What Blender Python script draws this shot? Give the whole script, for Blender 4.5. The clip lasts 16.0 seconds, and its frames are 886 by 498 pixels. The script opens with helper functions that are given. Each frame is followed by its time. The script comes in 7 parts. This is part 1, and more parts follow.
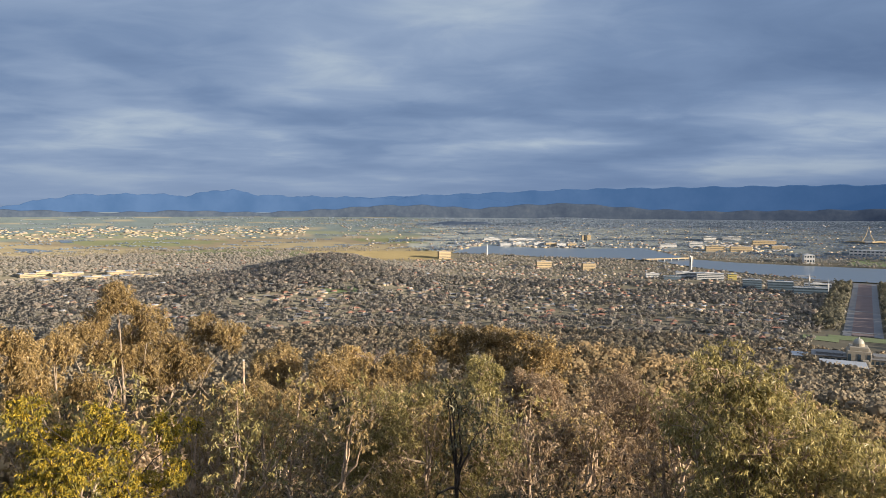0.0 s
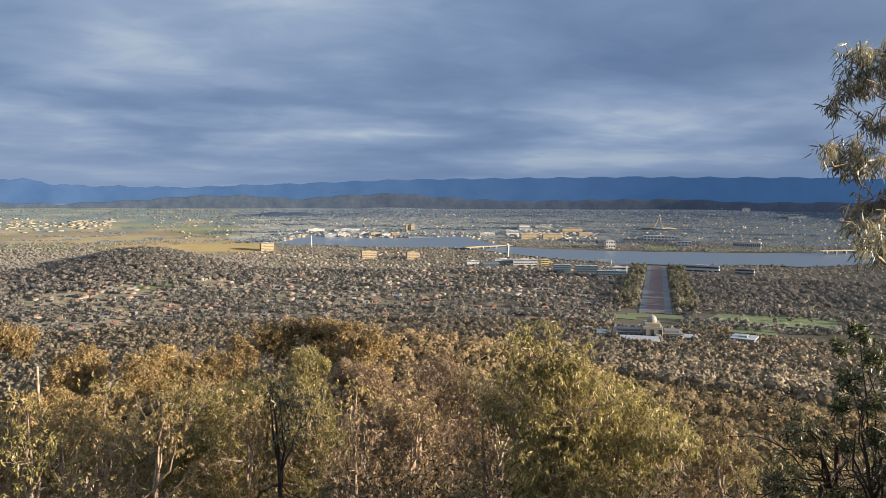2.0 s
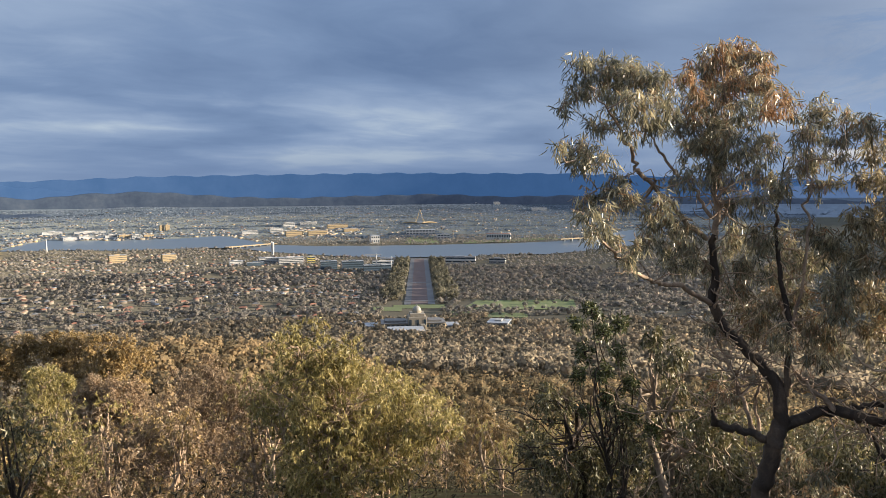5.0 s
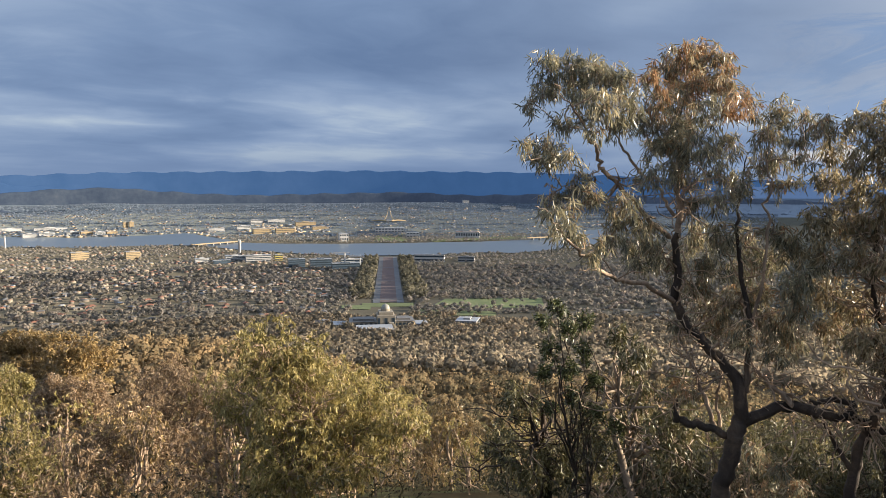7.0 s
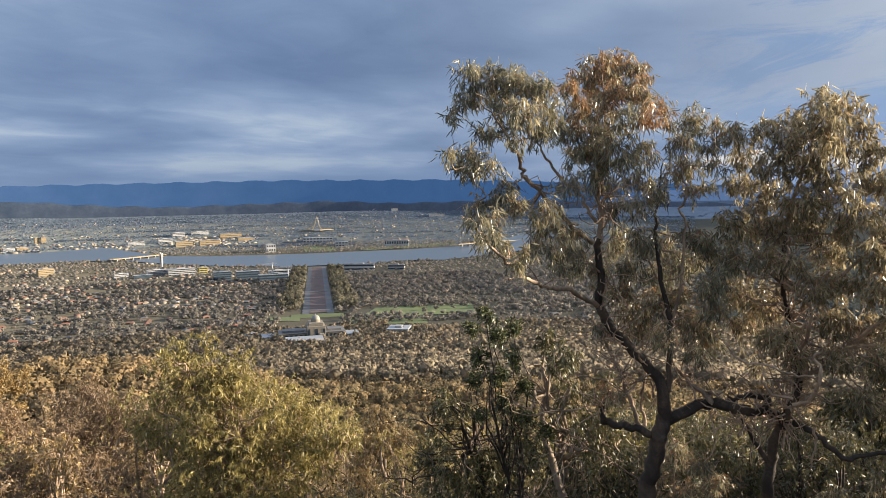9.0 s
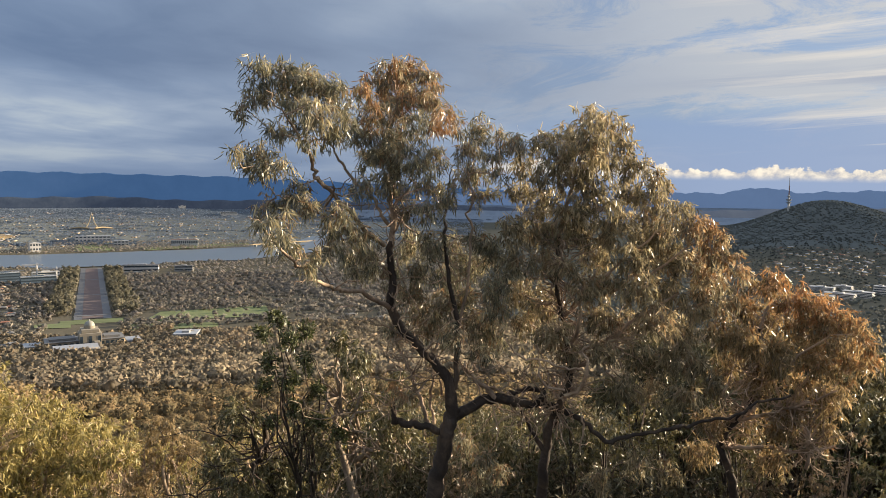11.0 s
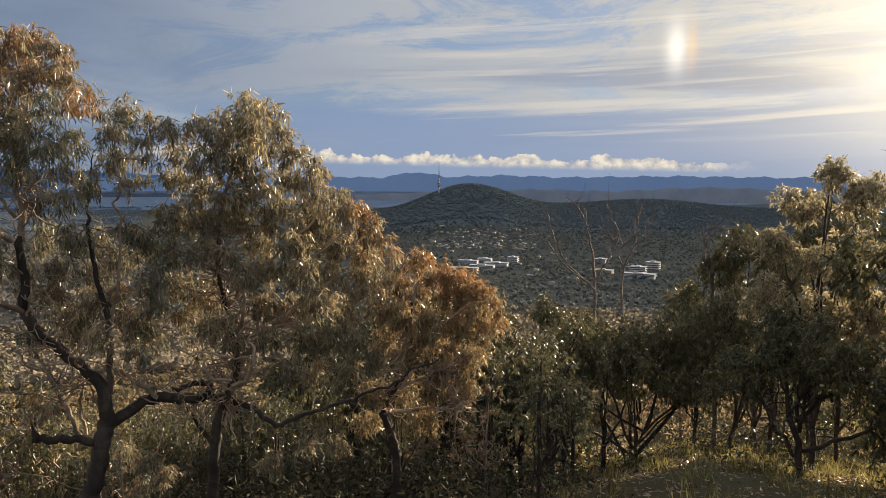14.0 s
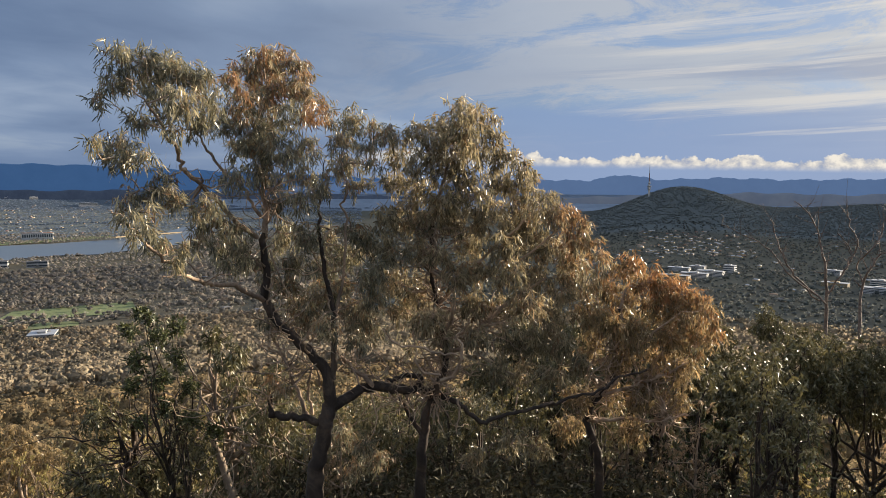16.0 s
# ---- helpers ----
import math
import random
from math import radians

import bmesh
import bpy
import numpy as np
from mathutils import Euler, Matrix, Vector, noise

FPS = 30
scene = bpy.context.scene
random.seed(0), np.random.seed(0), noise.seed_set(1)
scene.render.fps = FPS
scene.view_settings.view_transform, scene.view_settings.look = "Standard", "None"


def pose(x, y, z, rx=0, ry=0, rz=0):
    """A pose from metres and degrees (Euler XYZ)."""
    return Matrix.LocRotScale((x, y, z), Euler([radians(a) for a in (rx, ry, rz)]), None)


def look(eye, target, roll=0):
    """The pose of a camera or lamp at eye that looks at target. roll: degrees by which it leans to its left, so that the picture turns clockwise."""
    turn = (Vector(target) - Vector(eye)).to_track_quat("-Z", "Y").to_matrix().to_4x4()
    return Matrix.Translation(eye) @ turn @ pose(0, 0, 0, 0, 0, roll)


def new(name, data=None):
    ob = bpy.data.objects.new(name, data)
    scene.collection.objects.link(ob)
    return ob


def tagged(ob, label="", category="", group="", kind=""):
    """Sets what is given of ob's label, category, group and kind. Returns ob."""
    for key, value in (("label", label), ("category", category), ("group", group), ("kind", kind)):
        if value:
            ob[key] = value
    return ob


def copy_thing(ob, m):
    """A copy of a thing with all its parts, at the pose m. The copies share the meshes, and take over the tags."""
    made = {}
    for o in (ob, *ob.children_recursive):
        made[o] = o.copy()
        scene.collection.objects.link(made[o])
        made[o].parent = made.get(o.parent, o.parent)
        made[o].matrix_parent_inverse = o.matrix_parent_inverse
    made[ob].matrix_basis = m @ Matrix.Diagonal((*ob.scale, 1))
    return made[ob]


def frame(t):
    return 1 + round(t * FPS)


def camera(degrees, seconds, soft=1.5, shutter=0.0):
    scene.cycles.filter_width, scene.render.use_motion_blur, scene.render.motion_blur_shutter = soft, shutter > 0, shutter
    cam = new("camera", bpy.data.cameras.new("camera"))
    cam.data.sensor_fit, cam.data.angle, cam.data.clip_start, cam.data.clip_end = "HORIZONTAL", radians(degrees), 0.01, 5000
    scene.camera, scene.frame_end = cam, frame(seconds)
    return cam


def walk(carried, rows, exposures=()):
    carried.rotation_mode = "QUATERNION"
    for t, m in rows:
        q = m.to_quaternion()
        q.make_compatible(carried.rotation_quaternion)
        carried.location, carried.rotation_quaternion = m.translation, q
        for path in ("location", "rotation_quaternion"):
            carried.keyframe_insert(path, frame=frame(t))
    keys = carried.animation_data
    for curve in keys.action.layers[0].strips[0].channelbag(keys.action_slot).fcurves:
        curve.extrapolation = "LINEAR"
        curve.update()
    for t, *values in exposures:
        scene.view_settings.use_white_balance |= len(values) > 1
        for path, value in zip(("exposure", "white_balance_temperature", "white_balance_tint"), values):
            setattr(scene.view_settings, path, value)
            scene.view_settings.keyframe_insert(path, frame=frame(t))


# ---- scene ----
cam = camera(63.36, 16.0, soft=0.7)
H = 280.0   # the lookout's eye above the lake
EYE = np.array((0.0, 0.0, H))
PATH = [  # seconds, heading, pitch, lean, sway of the carried camera in metres
    (0, -0.02, -3.54, -0.32, -0.152, -0.011, 0.036),
    (0.5, -3.43, -3.69, -0.35, -0.136, 0.006, 0.024),
    (1, -6.94, -3.69, -0.40, -0.114, 0.036, 0.008),
    (1.5, -10.64, -3.82, -0.37, -0.090, 0.066, 0.001),
    (2, -13.95, -4.24, -0.26, -0.059, 0.086, -0.002),
    (2.5, -17.38, -4.57, -0.21, -0.037, 0.089, -0.009),
    (3, -20.35, -4.61, 0.12, -0.034, 0.078, -0.015),
    (3.5, -23.18, -4.57, 0.03, -0.045, 0.070, -0.015),
    (4, -26.27, -4.18, 0.20, -0.056, 0.067, -0.014),
    (4.5, -30.51, -4.33, 0.74, -0.051, 0.070, -0.011),
    (7, -35.01, -4.68, -0.04, 0.010, 0.079, -0.027),
    (7.5, -35.87, -4.47, 0.01, 0.017, 0.083, -0.016),
    (8, -36.04, -4.14, 0.17, 0.025, 0.086, -0.010),
    (10.5, -52.53, -4.39, 0.43, 0.128, 0.096, 0.009),
    (11, -56.76, -4.10, -0.55, 0.134, 0.089, 0.011),
    (11.5, -65.95, -3.99, -0.40, 0.134, 0.073, 0.014),
    (12, -73.72, -4.74, -0.32, 0.135, 0.048, 0.019),
    (12.5, -78.96, -5.66, -0.82, 0.137, 0.019, 0.028),
    (13, -82.37, -5.71, -0.55, 0.126, -0.004, 0.038),
    (13.5, -82.89, -5.48, -0.22, 0.106, -0.020, 0.039),
    (14, -82.75, -5.15, -0.18, 0.084, -0.030, 0.038),
    (14.5, -81.29, -4.90, -0.33, 0.065, -0.027, 0.042),
    (15, -77.18, -4.67, -0.61, 0.059, -0.014, 0.044),
    (15.5, -72.10, -4.83, -0.62, 0.062, -0.003, 0.043),
    (16, -66.46, -4.97, -0.22, 0.068, 0.003, 0.037)]
walk(cam, [(t, pose(dx, dy, H + dz, 90 + p, r, y)) for t, y, p, r, dx, dy, dz in PATH],
     [(0, 1.3, 6280, 10), (3.5, 1.4, 6280, 10), (8.2, 1.46, 6320, 10), (10.5, 1.5, 6680, 10), (11.6, 1.44, 7050, 10), (13, 1.26, 6900, 10), (14.5, 1.24, 6850, 10), (16, 1.32, 6500, 10)])

# ---- light ----
SUN_AZ, SUN_EL = -123.0, 10.5


def way(az, el=0.0):
    """The unit vector at a heading (positive to the left of the first view) and a height, in degrees."""
    a, e = radians(az), radians(el)
    return Vector((-math.sin(a) * math.cos(e), math.cos(a) * math.cos(e), math.sin(e)))


sun = new("sun", bpy.data.lights.new("sun", "SUN"))
sun.data.energy, sun.data.angle, sun.data.color = 5.0, radians(0.6), (1.0, 0.85, 0.64)
sun.matrix_world = look(way(SUN_AZ, SUN_EL) * 900 + Vector(EYE), EYE)


class Net:
    """A short way to write node trees."""

    def __init__(self, tree):
        self.tree = tree
        tree.nodes.clear()

    def node(self, kind, outlet=0, props=(), **sockets):
        n = self.tree.nodes.new(kind)
        for key, value in dict(props).items():
            setattr(n, key, value)
        for key, value in sockets.items():
            key = int(key[1:]) if key[0] == "i" and key[1:].isdigit() else key.replace("_", " ")
            self.put(n.inputs[key], value)
        return n.outputs[outlet]

    def put(self, socket, value):
        if isinstance(value, bpy.types.NodeSocket):
            self.tree.links.new(value, socket)
        else:
            socket.default_value = value

    def math(self, op, a, b=0.0, c=0.0, clamp=False):
        return self.node("ShaderNodeMath", 0, {"operation": op, "use_clamp": clamp}, i0=a, i1=b, i2=c)

    def step(self, value, lo, hi):
        return self.node("ShaderNodeMapRange", 0, {"interpolation_type": "SMOOTHSTEP"}, Value=value, From_Min=lo, From_Max=hi)

    def mix(self, f, a, b, blend="MIX"):
        n = self.tree.nodes.new("ShaderNodeMix")
        n.data_type, n.blend_type = "RGBA", blend
        self.put(n.inputs[0], f), self.put(n.inputs[6], a), self.put(n.inputs[7], b)
        return n.outputs[2]

    def noise(self, where, scale, detail=4.0, rough=0.55, warp=0.0):
        return self.node("ShaderNodeTexNoise", 0, (), Vector=where, Scale=scale, Detail=detail, Roughness=rough, Distortion=warp)

    def ramp(self, f, *stops):
        n = self.tree.nodes.new("ShaderNodeValToRGB")
        r = n.color_ramp
        while len(r.elements) < len(stops):
            r.elements.new(0.5)
        for e, (p, c) in zip(r.elements, stops):
            e.position, e.color = p, (*c, 1)
        self.put(n.inputs[0], f)
        return n.outputs[0]

    def xyz(self, x, y, z):
        return self.node("ShaderNodeCombineXYZ", 0, (), X=x, Y=y, Z=z)


def build_sky():
    w = bpy.data.worlds.new("sky")
    scene.world = w
    w.use_nodes = True
    n = Net(w.node_tree)
    here = n.node("ShaderNodeTexCoord", 0)
    split = n.tree.nodes.new("ShaderNodeSeparateXYZ")
    n.put(split.inputs[0], here)
    x, y, z = split.outputs
    el = n.math("MULTIPLY", n.math("ARCSINE", z), 57.2958)
    az = n.math("MULTIPLY", n.math("ARCTAN2", n.math("MULTIPLY", x, -1.0), y), 57.2958)
    clear = n.node("ShaderNodeTexSky", 0, {"sky_type": "NISHITA", "sun_disc": False, "sun_elevation": radians(SUN_EL),
                                           "sun_rotation": radians(-SUN_AZ), "air_density": 1.0, "dust_density": 1.0})
    clear = n.mix(1.0, clear, (0.10, 0.105, 0.115, 1), "MULTIPLY")
    up = n.math("ADD", n.math("MAXIMUM", z, 0.0), 0.11)
    flat = n.xyz(n.math("DIVIDE", x, up), n.math("DIVIDE", y, up), 0.0)
    # towards the sun the sheet thins and breaks up
    west = n.step(az, -52.0, -84.0)
    near_sun = n.node("ShaderNodeVectorMath", 1, {"operation": "DOT_PRODUCT"}, i0=here, i1=tuple(way(SUN_AZ, SUN_EL)))
    glow = n.math("POWER", n.math("MAXIMUM", near_sun, 0.0), 11.0)
    halo = n.math("POWER", n.math("MAXIMUM", near_sun, 0.0), 60.0)
    # the grey sheet, in rolls
    big = n.noise(flat, 0.55, 3.0, 0.45, 0.35)
    small = n.noise(n.xyz(n.math("DIVIDE", x, up), n.math("MULTIPLY", n.math("DIVIDE", y, up), 1.25), 5.0), 2.3, 6.0, 0.56, 0.5)
    body = n.math("ADD", n.math("MULTIPLY", big, 0.82), n.math("MULTIPLY", small, 0.18))
    body = n.math("ADD", body, n.math("MULTIPLY", n.math("MULTIPLY", n.step(az, -12.0, 30.0), n.step(el, 4.0, 13.0)), 0.055))
    grey = n.ramp(body, (0.34, (0.125, 0.190, 0.320)), (0.46, (0.185, 0.262, 0.405)), (0.55, (0.275, 0.355, 0.490)), (0.66, (0.47, 0.54, 0.60)))
    grey = n.mix(n.math("MULTIPLY", glow, 0.55, clamp=True), grey, (0.80, 0.77, 0.70, 1))
    grey = n.mix(n.math("MULTIPLY", n.step(az, -26.0, -50.0), 0.2), grey, (0.30, 0.34, 0.41, 1))
    # the high streaks on the sunny side
    sheet = n.xyz(n.math("ADD", n.math("MULTIPLY", az, 0.07), n.math("MULTIPLY", el, 0.04)), n.math("MULTIPLY", el, 0.27), 3.0)
    streak = n.noise(sheet, 1.0, 10.0, 0.74, 0.9)
    streak_on = n.step(n.math("ADD", streak, n.math("MULTIPLY", n.step(el, 4.0, 9.0), 0.10)), 0.47, 0.63)
    white = n.mix(glow, (0.42, 0.465, 0.54, 1), (0.90, 0.84, 0.72, 1))
    gap = n.mix(n.math("MULTIPLY", glow, 0.8), n.mix(0.7, clear, (0.20, 0.31, 0.55, 1)), (0.50, 0.59, 0.72, 1))
    sunny = n.mix(streak_on, gap, white)
    bar = n.noise(n.xyz(n.math("MULTIPLY", az, 0.022), n.math("MULTIPLY", el, 0.42), 9.0), 1.0, 5.0, 0.55, 0.5)
    bar_on = n.math("MULTIPLY", n.step(bar, 0.50, 0.64), n.math("MULTIPLY", n.step(az, -66.0, -90.0), n.step(el, 13.0, 8.0)))
    sunny = n.mix(n.math("MULTIPLY", bar_on, 0.75), sunny, n.mix(glow, (0.27, 0.33, 0.46, 1), (0.50, 0.49, 0.52, 1)))
    thin = n.noise(n.xyz(n.math("MULTIPLY", az, 0.034), n.math("MULTIPLY", n.math("ADD", el, n.math("MULTIPLY", az, 0.03)), 0.8), 21.0), 1.0, 5.0, 0.6, 0.3)
    thin_on = n.math("MULTIPLY", n.step(thin, 0.50, 0.66), n.math("MULTIPLY", n.step(az, -70.0, -86.0), n.step(el, 2.6, 4.2)))
    col = n.mix(west, grey, sunny)
    blue = n.math("MULTIPLY", n.math("MULTIPLY", west, n.step(n.math("ADD", el, n.math("MULTIPLY", streak, 3.0)), 8.4, 6.6)), 0.8)
    col = n.mix(blue, col, n.mix(n.math("MULTIPLY", glow, 0.85), (0.215, 0.315, 0.53, 1), (0.62, 0.62, 0.62, 1)))
    col = n.mix(n.math("MULTIPLY", thin_on, 0.7), col, n.mix(glow, (0.62, 0.61, 0.60, 1), (1.05, 0.96, 0.80, 1)))
    # low down: a band of blue-grey haze, then the row of bright heaped clouds in the west
    low = n.step(el, 5.5, 0.5)
    col = n.mix(n.math("MULTIPLY", low, 0.75), col, n.mix(west, n.mix(n.step(az, -14.0, 12.0), (0.165, 0.235, 0.375, 1), (0.25, 0.325, 0.46, 1)), (0.27, 0.36, 0.55, 1)))
    wave = n.noise(n.xyz(n.math("MULTIPLY", az, 0.25), n.math("MULTIPLY", el, 0.2), 0.0), 1.0, 5.0, 0.6)
    puff = n.noise(n.xyz(n.math("MULTIPLY", az, 0.9), n.math("MULTIPLY", el, 1.1), 7.0), 1.0, 5.0, 0.62)
    drop = n.math("MULTIPLY", n.math("ADD", az, 75.0), 0.022)
    base = n.math("ADD", 1.7, drop)
    crest = n.math("ADD", n.math("ADD", base, n.math("MULTIPLY", n.math("SUBTRACT", wave, 0.20), 2.7)), n.math("MULTIPLY", n.math("SUBTRACT", puff, 0.5), 1.1))
    row = n.math("MULTIPLY", n.step(n.math("SUBTRACT", crest, el), 0.0, 0.16), n.step(n.math("SUBTRACT", el, base), -0.25, 0.35))
    row = n.math("MULTIPLY", row, n.math("MULTIPLY", n.step(az, -58.0, -64.0), n.step(az, -107.0, -101.0)))
    lit = n.ramp(puff, (0.36, (0.36, 0.40, 0.50)), (0.50, (0.62, 0.60, 0.58)), (0.62, (0.86, 0.80, 0.70)))
    col = n.mix(row, col, lit)
    # the mock sun beside the sun
    dog = n.math("ADD", n.math("POWER", n.math("DIVIDE", n.math("ADD", az, 100.4), 0.7), 2.0), n.math("POWER", n.math("DIVIDE", n.math("SUBTRACT", el, 10.1), 1.6), 2.0))
    dog = n.math("POWER", 2.718, n.math("MULTIPLY", dog, -1.0))
    rim = n.math("ADD", n.math("POWER", n.math("DIVIDE", n.math("ADD", az, 101.5), 0.4), 2.0), n.math("POWER", n.math("DIVIDE", n.math("SUBTRACT", el, 10.2), 1.5), 2.0))
    rim = n.math("POWER", 2.718, n.math("MULTIPLY", rim, -1.0))
    col = n.mix(n.math("MULTIPLY", dog, 0.62), col, (1.5, 1.42, 1.3, 1))
    col = n.mix(n.math("MULTIPLY", rim, 0.4), col, (1.25, 0.80, 0.42, 1))
    col = n.mix(n.math("MULTIPLY", halo, 0.6, clamp=True), col, (2.0, 1.8, 1.45, 1))
    # overhead, out of view, the sheet is brightened and blued to fill the shade
    col = n.mix(n.step(el, 17.0, 42.0), col, n.mix(0.35, n.mix(glow, (0.66, 0.76, 0.93, 1), (1.4, 1.3, 1.15, 1)), grey))
    under = n.step(z, 0.0, -0.02)
    col = n.mix(under, col, (0.09, 0.10, 0.11, 1))
    bg = n.node("ShaderNodeBackground", 0, (), Color=col, Strength=0.42)
    out = n.tree.nodes.new("ShaderNodeOutputWorld")
    n.put(out.inputs[0], bg)


build_sky()


# ---- materials ----
def shader(name, make):
    m = bpy.data.materials.new(name)
    m.use_nodes = True
    n = Net(m.node_tree)
    surface = make(n)
    out = n.tree.nodes.new("ShaderNodeOutputMaterial")
    n.put(out.inputs[0], surface)
    return m


def leaf_mat(name, *colours, gloss=0.42, through_light=0.36, blush=(0.36, 0.155, 0.058)):
    """Leaves: a tint for each spray, a little for each leaf, and new growth in the blush colour."""
    def make(n):
        isle = n.node("ShaderNodeNewGeometry", 8)
        own = n.node("ShaderNodeObjectInfo", 5)
        tint = n.node("ShaderNodeAttribute", 2, {"attribute_name": "tint"})
        young = n.node("ShaderNodeAttribute", 2, {"attribute_name": "young"})
        f = n.math("ADD", n.math("MULTIPLY", isle, 0.4), n.math("MULTIPLY", tint, 0.7))
        f = n.math("SUBTRACT", f, 0.05)
        col = n.ramp(f, *[(0.1 + 0.8 * i / (len(colours) - 1), c) for i, c in enumerate(colours)])
        col = n.mix(young, col, (*blush, 1))
        col = n.node("ShaderNodeHueSaturation", 0, (), Hue=0.5, Saturation=1.0, Value=n.math("ADD", 0.8, n.math("MULTIPLY", own, 0.4)), Color=col)
        b = n.node("ShaderNodeBsdfPrincipled", 0, (), Base_Color=col, Roughness=gloss, Specular_IOR_Level=0.5)
        t = n.node("ShaderNodeBsdfTranslucent", 0, (), Color=col)
        return n.node("ShaderNodeMixShader", 0, (), i0=through_light, i1=b, i2=t)
    return shader(name, make)


def wood_mat(name, *colours):
    def make(n):
        pos = n.node("ShaderNodeTexCoord", 3)
        f = n.noise(pos, 2.2, 6.0, 0.65, 0.8)
        col = n.ramp(f, *[(0.3 + 0.4 * i / (len(colours) - 1), c) for i, c in enumerate(colours)])
        fine = n.noise(pos, 38.0, 3.0)
        bump = n.node("ShaderNodeBump", 0, (), Strength=0.5, Distance=0.02, Height=fine)
        return n.node("ShaderNodeBsdfPrincipled", 0, (), Base_Color=col, Roughness=0.85, Normal=bump)
    return shader(name, make)


def woods_mat(name, *colours, through_light=0.4):
    """Foliage of far woods: one tint for each tree, and a little for each clump."""
    def make(n):
        tint = n.node("ShaderNodeAttribute", 2, {"attribute_name": "tint"})
        isle = n.node("ShaderNodeNewGeometry", 8)
        f = n.math("ADD", n.math("MULTIPLY", tint, 0.82), n.math("MULTIPLY", isle, 0.18))
        col = n.ramp(f, *[(i / (len(colours) - 1), c) for i, c in enumerate(colours)])
        out = n.node("ShaderNodeAttribute", 1, {"attribute_name": "puff"})
        b = n.node("ShaderNodeBsdfDiffuse", 0, (), Color=col, Roughness=0.6, Normal=out)
        t = n.node("ShaderNodeBsdfTranslucent", 0, (), Color=col)
        return n.node("ShaderNodeMixShader", 0, (), i0=through_light, i1=b, i2=t)
    return shader(name, make)


def plain_mat(name, colour, rough=0.7, vary=0.18, scale=0.3, metal=0.0):
    def make(n):
        pos = n.node("ShaderNodeNewGeometry", 0)
        f = n.noise(pos, scale, 5.0, 0.6)
        own = n.node("ShaderNodeObjectInfo", 5)
        v = n.math("ADD", n.math("MULTIPLY", n.math("SUBTRACT", f, 0.5), 2.5 * vary), n.math("ADD", 1.0 - vary * 0.4, n.math("MULTIPLY", own, vary * 0.8)))
        col = n.node("ShaderNodeHueSaturation", 0, (), Hue=0.5, Saturation=1.0, Value=v, Color=(*colour, 1))
        return n.node("ShaderNodeBsdfPrincipled", 0, (), Base_Color=col, Roughness=rough, Metallic=metal)
    return shader(name, make)


OLIVE = leaf_mat("olive_leaves", (0.10, 0.088, 0.032), (0.205, 0.172, 0.06), (0.33, 0.27, 0.098), (0.48, 0.385, 0.155), through_light=0.4)
GOLD = leaf_mat("golden_brown_leaves", (0.13, 0.093, 0.042), (0.25, 0.172, 0.07), (0.36, 0.25, 0.104), (0.5, 0.365, 0.17))
RUST = leaf_mat("rusty_leaves", (0.1, 0.08, 0.045), (0.2, 0.152, 0.08), (0.34, 0.25, 0.13), (0.52, 0.37, 0.2), gloss=0.3, through_light=0.52, blush=(0.42, 0.19, 0.075))
GREY_GUM = leaf_mat("grey_green_gum_leaves", (0.11, 0.1, 0.064), (0.235, 0.203, 0.124), (0.44, 0.365, 0.22), (0.68, 0.56, 0.35), gloss=0.31, through_light=0.5)
GUM_GREEN = leaf_mat("dark_grey_green_gum_leaves", (0.062, 0.062, 0.042), (0.13, 0.124, 0.082), (0.265, 0.24, 0.152), (0.56, 0.47, 0.29), gloss=0.31, through_light=0.4)
# green leaves darkened in the colour, for trees that stand in shade
SHADE_GREEN = leaf_mat("shade_green_leaves", (0.042, 0.042, 0.02), (0.085, 0.08, 0.036), (0.155, 0.134, 0.06), (0.24, 0.20, 0.09), through_light=0.2)
WATTLE = leaf_mat("yellow_wattle_leaves", (0.09, 0.085, 0.014), (0.20, 0.165, 0.02), (0.40, 0.29, 0.026), (0.62, 0.42, 0.03), gloss=0.6)
DARK_GREEN = leaf_mat("dark_green_leaves", (0.026, 0.036, 0.014), (0.052, 0.066, 0.022), (0.10, 0.11, 0.038), (0.17, 0.17, 0.06), through_light=0.2)
# near-black scrub colour carries the shade under the gums
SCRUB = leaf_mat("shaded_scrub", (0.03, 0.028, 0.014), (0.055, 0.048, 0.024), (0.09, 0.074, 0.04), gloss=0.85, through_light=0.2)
DRY = leaf_mat("dry_brown_leaves", (0.18, 0.125, 0.072), (0.32, 0.222, 0.13), (0.46, 0.33, 0.20))
BARK_DARK = wood_mat("dark_gum_bark", (0.015, 0.011, 0.008), (0.042, 0.029, 0.021), (0.13, 0.09, 0.06))
BARK_PALE = wood_mat("pale_gum_bark", (0.12, 0.09, 0.065), (0.26, 0.195, 0.14), (0.42, 0.34, 0.26))
BARK_GUM = wood_mat("smooth_gum_bark", (0.11, 0.08, 0.058), (0.32, 0.228, 0.157), (0.55, 0.41, 0.285))
BARK_DEAD = wood_mat("bleached_dead_wood", (0.075, 0.055, 0.044), (0.155, 0.115, 0.092), (0.26, 0.2, 0.165))
SLOPE_WOODS = woods_mat("slope_woods", (0.115, 0.102, 0.064), (0.22, 0.178, 0.108), (0.335, 0.248, 0.142), (0.46, 0.33, 0.185))
# lightened with distance, the far trees blued as well: haze put into the colours
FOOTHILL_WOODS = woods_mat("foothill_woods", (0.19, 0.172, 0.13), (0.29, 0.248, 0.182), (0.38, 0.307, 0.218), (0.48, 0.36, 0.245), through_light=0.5)
